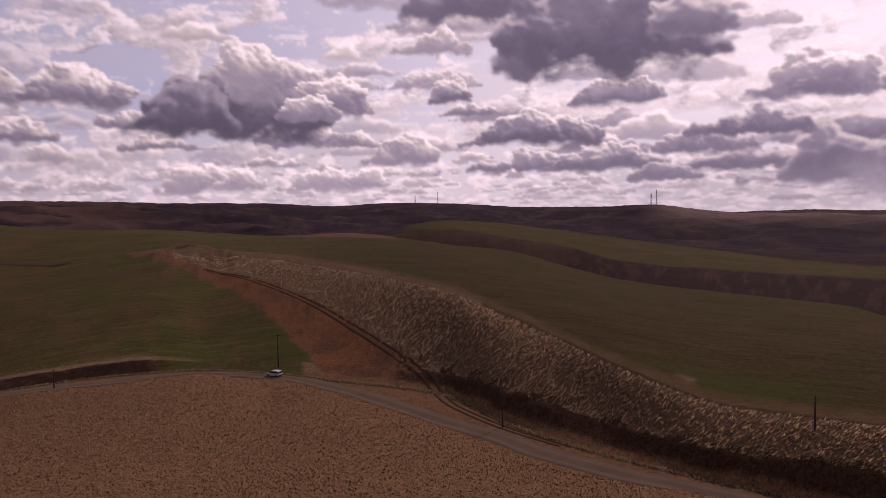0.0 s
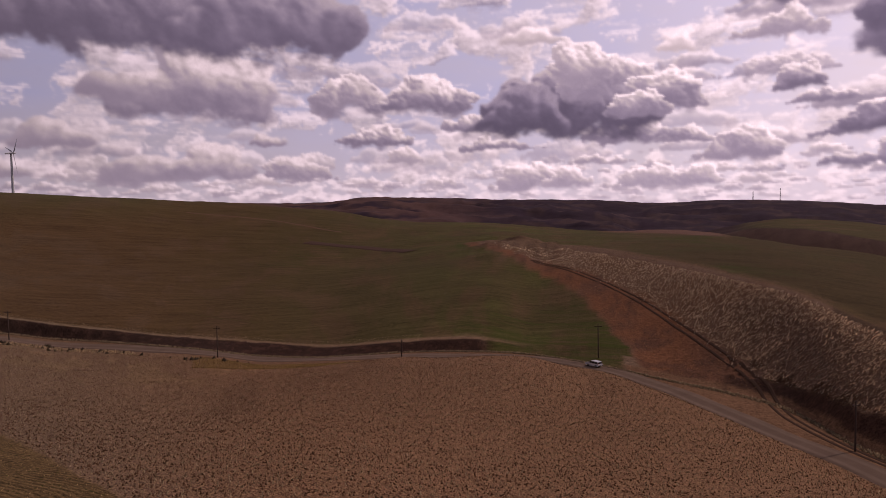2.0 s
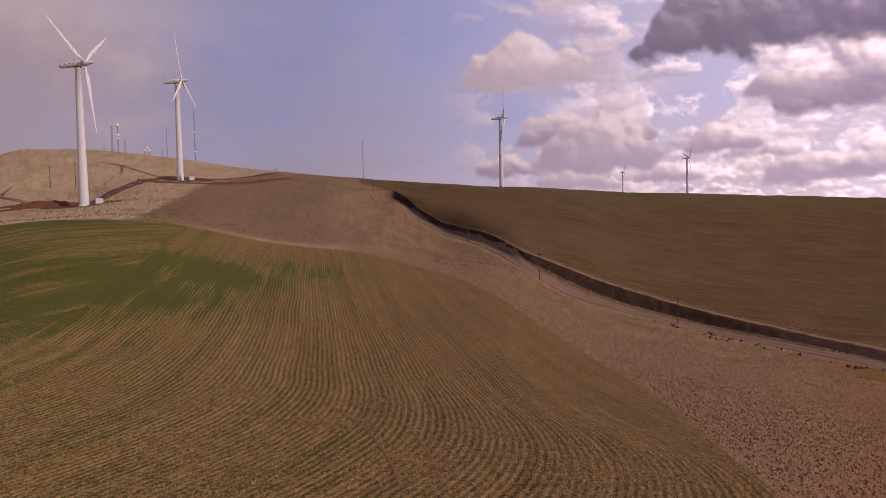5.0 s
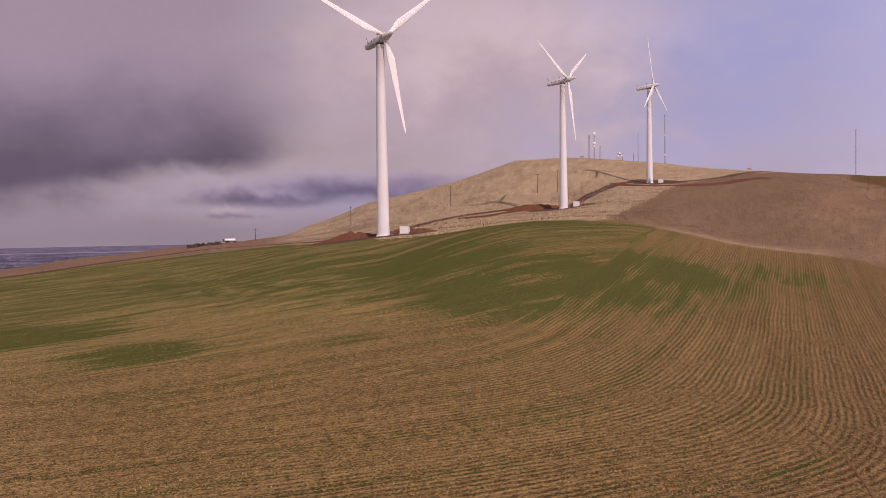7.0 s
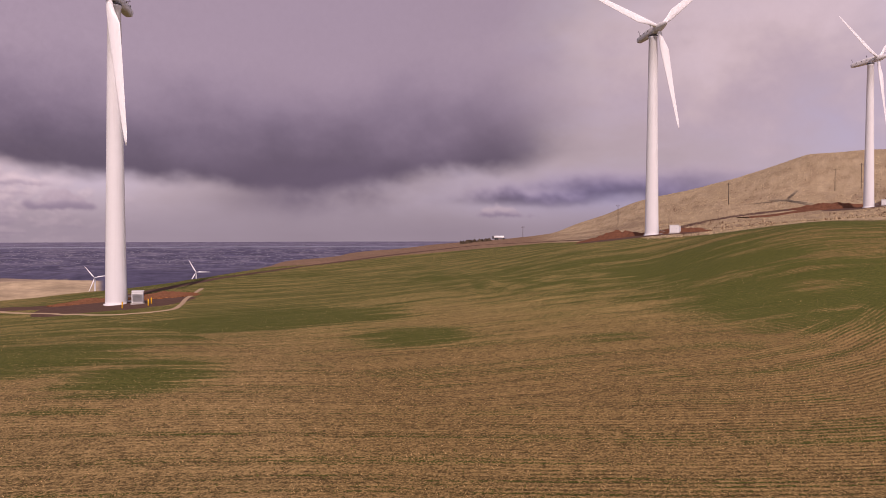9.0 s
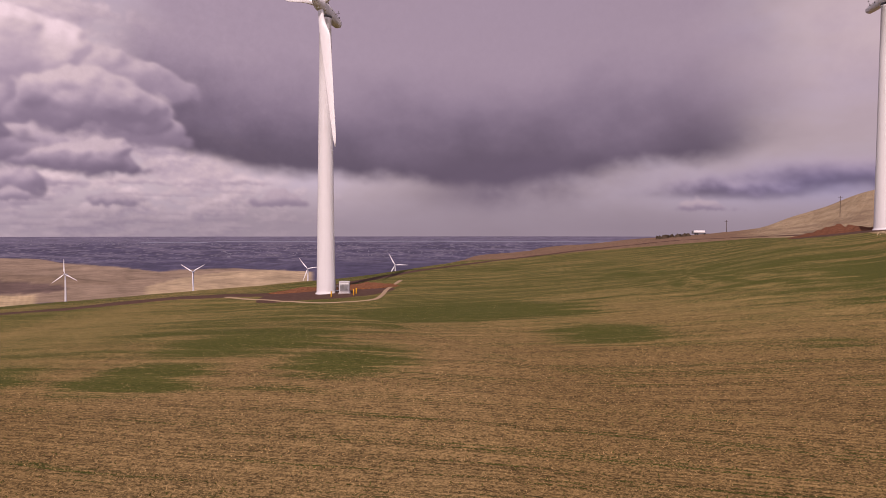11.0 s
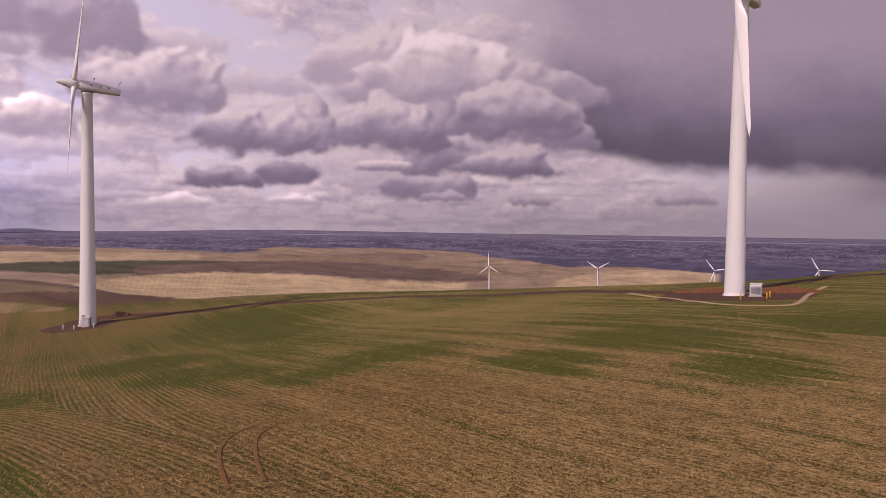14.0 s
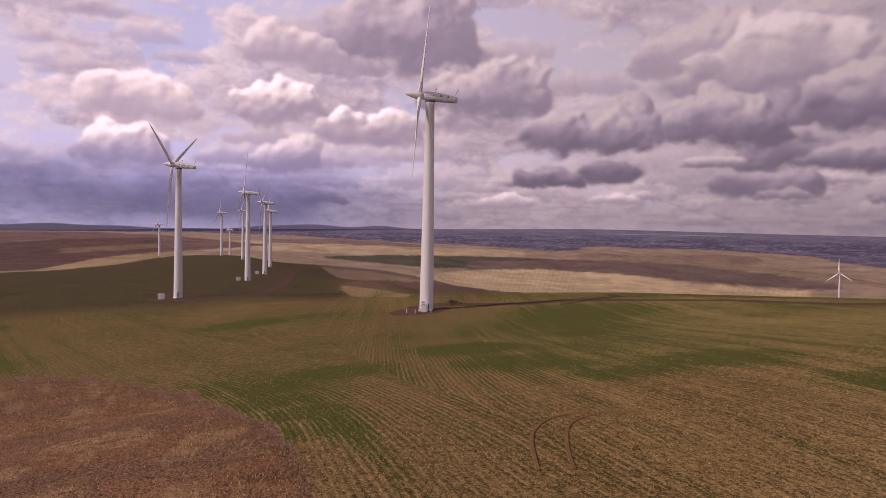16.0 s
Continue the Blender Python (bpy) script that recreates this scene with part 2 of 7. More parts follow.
    colour = n.mix(1.0, base, n.xyz(value, value, value), "MULTIPLY")
    pale = n.math("MULTIPLY", n.step(spots, 0.7, 1.0), n.math("MULTIPLY", straw, 0.65))
    colour = n.mix(pale, colour, (0.40, 0.275, 0.118))
    colour = n.mix(n.math("MULTIPLY", n.math("MULTIPLY", n.math("SUBTRACT", 1.0, spots), rows), 0.14), colour, (0.070, 0.060, 0.019))
    # young green along the rows
    streak = n.noise(n.xyz(n.math("MULTIPLY", across, 0.30), n.math("MULTIPLY", length, 0.03)), 1.0, 6.0, 0.70)
    leaf = n.math("ADD", patch, n.math("MULTIPLY", n.math("SUBTRACT", streak, 0.5), n.math("MULTIPLY_ADD", south, -0.9, 1.7)))
    leaf = n.math("ADD", leaf, n.math("MULTIPLY", n.math("SUBTRACT", spots, 0.5), n.math("MULTIPLY", near, -0.28)))
    leaf = n.math("MULTIPLY", n.step(n.math("ADD", leaf, n.math("MULTIPLY", lines, -0.7)), 0.455, 0.61), 0.88)
    colour = n.mix(leaf, colour, n.mix(n.math("MULTIPLY_ADD", spots, 0.45, n.math("MULTIPLY", grain, 0.6)), (0.020, 0.031, 0.006), (0.108, 0.124, 0.026)))
    n.put(shader.inputs["Base Color"], colour)
    shader.inputs["Roughness"].default_value = 1.0
    shader.inputs["Specular IOR Level"].default_value = 0.05
    relief = n.add("ShaderNodeBump")
    relief.inputs["Strength"].default_value = 0.55
    relief.inputs["Distance"].default_value = 0.25
    n.put(relief.inputs["Height"], n.math("ADD", n.math("MULTIPLY", grain, near), n.math("ADD", n.math("MULTIPLY", clump, 0.8), n.math("MULTIPLY", lines, 0.5))))
    n.put(shader.inputs["Normal"], relief.outputs[0])
    n.put(n.add("ShaderNodeOutputMaterial").inputs[0], shader.outputs[0])
    return mat


GROUND = cover_material("ground_cover")


def gravel_material():
    mat = bpy.data.materials.new("gravel_road")
    mat.use_nodes = True
    n = Nodes(mat.node_tree)
    shader = n.add("ShaderNodeBsdfPrincipled")
    where = n.add("ShaderNodeTexCoord").outputs["Object"]
    across = n.add("ShaderNodeAttribute")
    across.attribute_name = "across"
    wheel = n.step(n.math("ABSOLUTE", n.math("SUBTRACT", n.math("ABSOLUTE", across.outputs["Fac"]), 0.42)), 0.22, 0.05)
    stones = n.noise(where, 5.0, 5.0, 0.65)
    patchy = n.noise(where, 0.25, 5.0, 0.6)
    value = n.math("ADD", n.math("MULTIPLY_ADD", stones, 0.4, 0.7), n.math("MULTIPLY", n.math("SUBTRACT", patchy, 0.5), 0.5))
    colour = n.mix(n.math("MULTIPLY", wheel, 0.6), (0.200, 0.134, 0.096), (0.275, 0.190, 0.138))
    n.put(shader.inputs["Base Color"], n.mix(1.0, colour, n.xyz(value, value, value), "MULTIPLY"))
    shader.inputs["Roughness"].default_value = 1.0
    shader.inputs["Specular IOR Level"].default_value = 0.02
    relief = n.add("ShaderNodeBump")
    relief.inputs["Strength"].default_value = 0.4
    n.put(relief.inputs["Height"], stones)
    n.put(shader.inputs["Normal"], relief.outputs[0])
    n.put(n.add("ShaderNodeOutputMaterial").inputs[0], shader.outputs[0])
    return mat


GRAVEL = gravel_material()


# ---- ground ----
LINES = {}


def trace(name, *stations):
    """A line round the place: (bearing, distance, height) at each station. The ground runs smoothly from line to line."""
    LINES.setdefault(name, []).extend(stations)


trace("under", (0, 8, -17.2), (180, 8, -17.2))
trace("near", (-33, 45, -27), (0, 45, -24.5), (30, 45, -21.5), (60, 45, -19), (100, 45, -16.3), (140, 45, -15.8), (180, 45, -17), (210, 45, -19), (240, 45, -21), (285, 45, -25))
trace("mid", (-33, 88, -35.5), (-15, 88, -34.5), (5, 88, -32), (30, 88, -29.5), (60, 88, -25), (80, 88, -19), (100, 88, -15.5), (118, 88, -14), (140, 88, -14.8), (160, 88, -15.4), (180, 88, -18), (200, 88, -21.5), (220, 88, -24.5), (240, 88, -27), (285, 88, -34))
trace("brow", (-33, 92, -38), (-22, 94, -38.5), (-14.1, 98.9, -38.9), (-4.9, 108.8, -38.9), (0.5, 120.8, -38.7), (8.9, 142.8, -37.8), (14.1, 163.8, -38.9), (18.5, 164.8, -36.3), (21.8, 157.8, -34.3), (25.8, 157.8, -34.5), (29.6, 165.6, -35.7), (35.7, 176.6, -39.3), (40.3, 178.6, -40.5), (44.9, 172.6, -40.5), (54, 182.5, -38.3), (62.3, 198.5, -33.1), (69.8, 212.4, -23.6), (73.1, 215.4, -18.7), (76, 215.7, -16.6), (82.7, 215.6, -10), (89.6, 215.4, -6.2), (95.9, 212.3, -0.7), (98.5, 205.3, 1), (102.7, 195.2, 1.7))
trace("brow", (106.8, 185.1, 1), (110.7, 182.1, -0.7), (114.4, 188, -2.2), (124, 195, -5.5), (130, 180, -9), (138, 165, -12.3), (148, 155, -14.8), (159, 140, -15.9), (170, 150, -18.5), (180, 165, -22), (190, 175, -25), (200, 185, -27.5), (209, 188, -29), (218, 230, -33.5), (228, 322, -40.6), (240, 300, -42), (262, 200, -40), (295, 120, -39))
trace("road_near", (-33, 97, -41.3), (-22.1, 102.4, -41), (-14.1, 105.6, -40.8), (-4.9, 116.6, -40.5), (0.5, 128.9, -40.3), (8.9, 154.2, -40), (14, 170.5, -39.8), (21, 180, -40.2), (30, 187, -40.7), (35.7, 189.2, -41.3), (40.3, 192.3, -41.5), (44.9, 203, -40.5), (53.9, 232.5, -39.8), (58.2, 240.5, -36.6), (62.3, 243.5, -33.2), (66.1, 245.4, -28.6), (69.7, 254.4, -20), (73.1, 300.4, -12.7), (74.2, 328.7, -11.1), (76, 372.7, -9.1), (78.2, 430.6, -1), (80.5, 500.6, 13.7), (86, 330, 7), (90, 300, 4))
trace("road_near", (96.7, 300, 8), (103.3, 260, 4.2), (109, 240, 1.5), (113, 215, -1), (117.7, 207, -2.1), (124, 225, -5), (130, 240, -7), (138, 215, -11), (148, 185, -14.5), (159, 152, -15.9), (170, 175, -18.4), (180, 195, -22.6), (190, 200, -25), (200, 205, -27.5), (209, 202, -29), (218, 260, -35.5), (228, 345, -41), (240, 340, -43), (262, 240, -42), (295, 130, -41))
trace("road_far", (-33, 104, -41.3), (-22.5, 107.2, -41), (-14.1, 113.3, -40.8), (-5, 128.9, -40.5), (0.4, 149, -40.3), (8.9, 163.8, -40), (14, 175.1, -39.8), (21, 190, -40.1), (30, 196, -40.7), (35.7, 196.6, -41.3), (40.3, 202.3, -41.3), (44.9, 212.9, -40.2), (53.9, 242.5, -38.6), (58.2, 250.5, -35.6), (62.3, 254.5, -31.2), (66.1, 257.5, -24.5), (69.7, 265.4, -16.7), (73.1, 322, -10.1), (74.2, 352, -8.4), (76, 397, -5.7), (78.2, 456, 2.5), (80.5, 526, 16.9), (86, 350, 10), (90, 320, 6.5))
trace("road_far", (96.7, 320, 10), (103.3, 280, 5.6), (109, 260, 2.5), (113, 228, -0.5), (117.7, 216, -2), (124, 240, -4.7), (130, 260, -6.6), (138, 235, -10.5), (148, 200, -14.2), (159, 165, -15.9), (170, 195, -19.6), (180, 215, -23.6), (190, 215, -25.5), (200, 222, -27.7), (209, 216, -29), (218, 300, -38), (228, 380, -42), (240, 380, -44), (262, 270, -42), (295, 140, -41))
trace("bank_top", (-33, 109, -36.5), (-22.5, 111.4, -37.3), (-14.1, 120.4, -37.7), (-5, 136.8, -36), (0.3, 156.8, -37.5), (8.9, 176, -39.2), (14, 186, -39), (19, 195, -39.4), (24, 199, -38), (29.6, 201.6, -38.8), (35.7, 206.6, -40.2), (40.3, 214.6, -39.7), (44.9, 226.6, -39), (53.9, 246.5, -35.2), (58.1, 254.5, -31.4), (62.2, 258.5, -26.3), (66.1, 261.5, -19.9), (69.6, 269.4, -13.6), (73, 327, -6.6), (74.2, 357.5, -5), (76, 402.5, -2.4), (78.2, 462, 7.6), (80.5, 532, 22.9), (86, 370, 13))
trace("bank_top", (90, 340, 9), (96.7, 340, 12.5), (103.3, 300, 7), (109, 280, 3.5), (113, 240, 0), (117.7, 226, -1.9), (124, 255, -4.2), (130, 280, -6), (138, 260, -9.8), (148, 220, -13.8), (159, 180, -16), (170, 215, -20.8), (180, 235, -24.8), (190, 235, -26.4), (200, 240, -28.2), (209, 235, -29.2), (218, 340, -40.5), (228, 420, -43.5), (240, 420, -45), (262, 300, -42), (295, 150, -40))
trace("slope", (-33, 118, -32.5), (-22.5, 121.9, -33), (-14.1, 133.9, -30), (-5.2, 167.8, -25.8), (0.2, 201.8, -22.8), (8.6, 284.8, -22), (13.6, 349.8, -22.1), (17.3, 399.8, -22.7), (21.4, 419.8, -21.2), (25.5, 425, -23.5), (29.5, 426, -26.5), (35.6, 416, -29), (40.2, 408, -29.5), (53.8, 420.5, -23.9), (62.1, 420.5, -14.7), (66, 424, -6), (69.6, 432, 1), (73, 458, 9), (76, 500, 16.3), (78.2, 540.6, 22.1), (80.5, 570.6, 26), (86, 470, 26), (90, 500, 32), (96.7, 456, 28.2))
trace("slope", (103.3, 340, 9.6), (109, 330, 7), (113, 320, 5), (117.7, 320, 2), (124, 340, -2.5), (130, 330, -5), (138, 300, -9), (148, 240, -13.6), (159, 198, -16.5), (170, 235, -22), (180, 255, -26), (190, 255, -27.7), (200, 262, -30.0), (209, 270, -32.4), (213, 380, -39), (218, 494, -48), (228, 560, -49), (240, 550, -48), (262, 350, -40), (295, 180, -36))
trace("crest", (-33, 308, -46), (-29.9, 314.9, -43), (-22.5, 329.9, -42.1), (-18.4, 339.9, -41), (-14.2, 354.9, -38.9), (-9.8, 384.9, -34.5), (-5.2, 429.8, -29.8), (0.1, 479.8, -26.9), (8.5, 619.8, -22.9), (13.6, 649.8, -24.6), (21.3, 679.8, -16.6), (29.5, 690.6, -12.3), (35.5, 700.6, -0.5), (40.1, 700.6, 5.7), (44.7, 690.6, 9.5), (49.2, 670.6, 12.9), (53.6, 650.5, 15.8), (62, 640.5, 21.1), (65.8, 630.5, 24.3), (69.5, 630.4, 27.1), (72.9, 630.4, 29.1), (76, 615.7, 32.2), (80.5, 615.6, 35.5), (82.7, 620.6, 38.1))
trace("crest", (85.8, 630.5, 41.8), (89.6, 640.4, 46.1), (94.1, 650.4, 53.1), (98.5, 650.3, 59.8), (102.8, 650.2, 63.3), (106.9, 640.1, 61.9), (108.2, 620.3, 56.2), (112.3, 600.2, 40.7), (115.1, 590.1, 33.3), (116.9, 580, 29.2), (119.2, 560, 23), (121.5, 539.9, 13.3), (123.7, 499.9, 5.7), (125.9, 449.8, -1.2), (130.2, 419.7, -4.6), (134.3, 399.6, -7), (138.2, 379.5, -9.5), (141.9, 359.4, -11.1), (142.9, 349.2, -12.4), (147.3, 329.1, -14.6), (149.8, 299.3, -18.4), (153.6, 259.2, -18.3), (157.6, 224.1, -18), (166.3, 249, -22.3))
trace("crest", (175.5, 268.8, -26.3), (184.7, 283.7, -29.4), (193.5, 288.6, -31.3), (201.5, 288.5, -33.8), (202.4, 294.4, -36.2), (205.6, 419.3, -45.8), (209.4, 599.3, -59.2), (211.7, 799.3, -73), (216.3, 949.2, -75.4), (219.9, 999.2, -70.1), (225.1, 1049.1, -59.1), (229.2, 1049.1, -59.3), (233.1, 949.1, -61.5), (236.7, 849.1, -65.7), (240.2, 799, -63.3), (262, 500, -34), (295, 300, -33))
trace("hollow", (-33, 390, -62), (-15, 420, -58), (0, 540, -48), (10, 760, -45), (20, 800, -45), (30, 800, -42), (40, 850, -35), (50, 850, 5), (57, 850, 15), (66, 850, 22), (85, 850, 20), (105, 850, 20), (115, 800, 0), (122, 700, -25), (130, 560, -35), (140, 520, -45), (150, 520, -50), (165, 600, -60), (185, 650, -66), (205, 700, -70), (212, 1050, -75), (222, 1250, -80), (240, 1150, -85), (262, 700, -50))
trace("hollow", (295, 400, -55))
trace("far_wall", (-31.9, 539.9, -55.6), (-22.5, 539.9, -52.1), (-14.2, 539.9, -45.7), (-9.8, 559.9, -35.5), (-5.3, 599.8, -30), (0.1, 699.8, -24.6), (10, 900, -48), (20, 950, -46), (30, 950, -40), (40, 1000, -30), (50, 1000, 8), (57, 1000, 22), (66, 1000, 29), (85, 1000, 15), (105, 1000, 10), (115, 1100, -38.4), (125, 1300, -102.3), (140, 1550, -132.9), (152, 1550, -141.1), (165, 1550, -149.2), (185, 1550, -149.2), (195, 1550, -141.1), (205, 1550, -127.4), (212, 1600, -109.1))
trace("far_wall", (222, 1800, -100.6), (240, 1700, -101), (262, 900, -45), (295, 560, -50))
trace("far_field", (-31.9, 819.9, -73.7), (-22.5, 819.9, -60.7), (-14.2, 859.9, -47.9), (-5.3, 899.8, -28.2), (0, 949.8, -22.3), (10, 1100, -55), (20, 1150, -52), (30, 1150, -38), (40, 1200, -20), (50, 1200, 8), (57, 1200, 30), (66, 1200, 36), (85, 1200, 10), (105, 1200, 0), (115, 1700, -74.2), (125, 2100, -117.4), (140, 2300, -128.6), (165, 2300, -128.6), (190, 2300, -116.5), (205, 2300, -108.5), (222, 2500, -109.2), (240, 2400, -117.4), (262, 1300, -45), (295, 820, -45))
trace("far_hollow", (-33, 1150, -75), (-10, 1200, -75), (0, 1250, -70), (10, 1300, -60), (13.5, 1499.8, -37.1), (21.3, 1449.8, -24.6), (28.8, 1399.8, -17), (40, 1500, -12), (50, 1500, 5), (57, 1500, 38), (66, 1500, 46), (85, 1500, 0), (105, 1500, -20), (115, 2300, -92.4), (125, 2800, -117.4), (140, 3000, -120.5), (165, 3000, -115.2), (190, 3000, -99.5), (205, 3000, -94.3), (222, 3200, -111.7), (240, 3100, -119.1), (262, 1700, -45), (295, 1200, -60))
trace("skyline", (-31.9, 2799.9, -66.5), (-28.1, 2799.9, -59.3), (-22.5, 2599.9, -59.6), (-19.3, 2449.9, -40.4), (-16.3, 2399.9, -22), (-13.3, 2499.9, -27.4), (-7.6, 2699.8, -25), (0, 2699.8, -0.5), (4.8, 2699.8, 5.5), (8.4, 2699.8, -0.6), (13.5, 2599.8, 13.8), (21.2, 2499.8, 23.9), (28.7, 2299.8, 34.3), (32.1, 2199.8, 35.8), (35.9, 2200.1, 22), (41.9, 2200.1, 25), (45, 2400, 8), (50, 2400, 12), (57, 2400, 55), (66, 2400, 72), (85, 2400, 0), (105, 2400, -40), (115, 3300, -103.7), (125, 3500, -97.8))
trace("skyline", (140, 3600, -94.3), (165, 3600, -91.1), (190, 3600, -81.7), (205, 3600, -84.8), (222, 3700, -103.4), (240, 3600, -113.1), (262, 2600, -30), (295, 2600, 20))
trace("horizon", (-33, 4950, -140), (0, 4950, -90), (30, 4950, -30), (60, 4950, -40), (90, 4950, -45), (115, 4950, -50.1), (130, 4950, -43.2), (140, 4950, -44.9), (150, 4950, -47.5), (165, 4950, -50.1), (180, 4950, -50.1), (195, 4950, -43.2), (205, 4950, -58.8), (215, 4950, -73.4), (225, 4950, -86.4), (240, 4950, -108), (262, 4950, -20), (295, 4950, -10))
NAMES = list(LINES)


def curve_through(xs, ys, x):
    """Monotone cubic through the points xs, ys (1D), at x."""
    h = np.diff(xs)
    d = np.diff(ys) / h
    slope = np.zeros_like(ys)
    w1, w2 = 2 * h[1:] + h[:-1], h[1:] + 2 * h[:-1]
    with np.errstate(all="ignore"):
        inner = (w1 + w2) / (w1 / d[:-1] + w2 / d[1:])
    slope[1:-1] = np.where(d[:-1] * d[1:] > 0, inner, 0)
    slope[0], slope[-1] = d[0], d[-1]
    i = np.clip(np.searchsorted(xs, x) - 1, 0, len(xs) - 2)
    s = (x - xs[i]) / h[i]
    return (1 + 2 * s) * (1 - s) ** 2 * ys[i] + s * (1 - s) ** 2 * h[i] * slope[i] + s * s * (3 - 2 * s) * ys[i + 1] + s * s * (s - 1) * h[i] * slope[i + 1]


def stations(bearings):
    """Distances and heights of all lines at the bearings: two arrays, bearing by line."""
    out_r, out_z = [], []
    for name in NAMES:
        pts = np.array(sorted((b % 360, r, z) for b, r, z in LINES[name]))
        b = np.concatenate([pts[:, 0] - 360, pts[:, 0], pts[:, 0] + 360])
        out_r.append(curve_through(b, np.tile(pts[:, 1], 3), bearings % 360))
        out_z.append(curve_through(b, np.tile(pts[:, 2], 3), bearings % 360))
    r = np.maximum.accumulate(np.stack(out_r, 1) + np.arange(len(NAMES)) * 1e-3, axis=1)
    for i in range(1, r.shape[1]):
        r[:, i] = np.maximum(r[:, i], r[:, i - 1] + 1.5)
    return r, np.stack(out_z, 1)


def lattice(ix, iy, seed):
    n = (ix.astype(np.int64) * 374761393 + iy.astype(np.int64) * 668265263 + seed * 974634777) & 0x7FFFFFFF
    n = ((n ^ (n >> 13)) * 1274126177) & 0x7FFFFFFF
    return ((n ^ (n >> 16)) & 0xFFFF) * (2 * math.pi / 65536.0)


def bumps(x, y, size, octaves=4, gain=0.5, seed=0):
    """Smooth gradient noise in about -1 to 1, with features of that size in metres."""
    total, amp = np.zeros_like(x), 1.5
    for k in range(octaves):
        ca, sa = math.cos(0.6 + 1.1 * k), math.sin(0.6 + 1.1 * k)
        u, v = (ca * x - sa * y) / size + 17.3 * k, (sa * x + ca * y) / size - 9.1 * k
        iu, iv = np.floor(u), np.floor(v)
        fu, fv = u - iu, v - iv
        wu, wv = fu * fu * fu * (fu * (fu * 6 - 15) + 10), fv * fv * fv * (fv * (fv * 6 - 15) + 10)
        corner = []
        for du in (0, 1):
            for dv in (0, 1):
                a = lattice(iu + du, iv + dv, seed + k)
                corner.append(np.cos(a) * (fu - du) + np.sin(a) * (fv - dv))
        low = corner[0] * (1 - wu) + corner[2] * wu
        high = corner[1] * (1 - wu) + corner[3] * wu
        total += amp * (low * (1 - wv) + high * wv)
        amp, size = amp * gain, size / 2
    return total


def ground_z(x, y, r_lines=None, z_lines=None):
    """Height of the ground at plan points x, y (arrays), and the running line number there."""
    x, y = np.asarray(x, float), np.asarray(y, float)
    b, r = np.degrees(np.arctan2(-x, y)) % 360, np.hypot(x, y)
    if r_lines is None:
        r_lines, z_lines = stations(b)
    n = r_lines.shape[1]
    h = np.diff(r_lines, axis=1)
    d = np.diff(z_lines, axis=1) / h
    slope = np.zeros_like(z_lines)
    w1, w2 = 2 * h[:, 1:] + h[:, :-1], h[:, 1:] + 2 * h[:, :-1]
    with np.errstate(all="ignore"):
        inner = (w1 + w2) / (w1 / d[:, :-1] + w2 / d[:, 1:])
    slope[:, 1:-1] = np.where(d[:, :-1] * d[:, 1:] > 0, inner, 0)
    slope[:, 0], slope[:, -1] = d[:, 0], d[:, -1]
    i = np.clip((r[:, None] >= r_lines).sum(1) - 1, 0, n - 2)
    k = np.arange(len(r))
    s = np.clip((r - r_lines[k, i]) / h[k, i], 0, 1)
    z = (1 + 2 * s) * (1 - s) ** 2 * z_lines[k, i] + s * (1 - s) ** 2 * h[k, i] * slope[k, i] + s * s * (3 - 2 * s) * z_lines[k, i + 1] + s * s * (s - 1) * h[k, i] * slope[k, i + 1]
    u = i + s
    road = np.clip(1 - np.abs(u - 4.6) / 1.0, 0, 1) * (b > 345) + np.clip(1 - np.abs(u - 4.6) / 1.0, 0, 1) * (b < 84)
    far = np.clip((r - 250) / 900, 0, 1)
    z = z + bumps(x, y, 9.0, 3, 0.5, 1) * 0.10 * (1 - road)
    z = z + bumps(x, y, 60.0, 3, 0.5, 5) * (0.35 + np.where((b > 114) & (b < 262), 0.3, 1.6) * far) * np.clip((r - 60) / 200, 0, 1) * (1 - road) * (1 - 0.6 * np.clip((r - 3500) / 1000, 0, 1))
    # eroded gullies on the far hills
    hills = np.clip((r - 900) / 600, 0, 1) * np.clip((4300 - r) / 600, 0, 1) * np.where((b > 318) | (b < 50), 1.0, 0.25)
    z = z - np.abs(bumps(x, y, 420.0, 4, 0.55, 11)) * 26.0 * hills * np.clip((u - 10) / 1.5, 0, 1) * np.clip(np.abs(u - 13) * 2.5, 0, 1)
    # rolling hills before the plain
    roll = np.clip((r - 1350) / 500, 0, 1) * np.clip((3300 - r) / 900, 0, 1) * np.clip((b - 150) / 15, 0, 1) * np.clip((250 - b) / 10, 0, 1)
    z = z + (np.abs(bumps(x, y, 520.0, 3, 0.45, 15)) - 0.25) * 20.0 * roll
    # mounds at the head of the draw
    mound = np.exp(-(((b - 19.5) / 3.6) ** 2) - ((r - 385) / 55) ** 2)
    z = z + np.abs(bumps(x, y, 26.0, 3, 0.5, 19)) * 5.0 * mound
    # rough top of the road cut
    cut = np.clip(1 - np.abs(u - 6.0) / 0.5, 0, 1) * ((b > 318) | (b < 4))
    z = z + bumps(x, y, 5.0, 3, 0.6, 21) * 0.55 * cut
    return z, u


def ground_at(x, y):
    return float(ground_z([x], [y])[0][0])


def place(bearing, distance):
    """Plan point at a bearing and distance, on the ground."""
    v = toward(bearing) * distance
    return Vector((v.x, v.y, ground_at(v.x, v.y)))


def soft(value, low, high):
    s = np.clip((value - low) / (high - low), 0, 1)
    return s * s * (3 - 2 * s)


def along(bearing, *pairs):
    """Interpolates (bearing, value) pairs."""
    return np.interp(bearing, [p[0] for p in pairs], [p[1] for p in pairs])


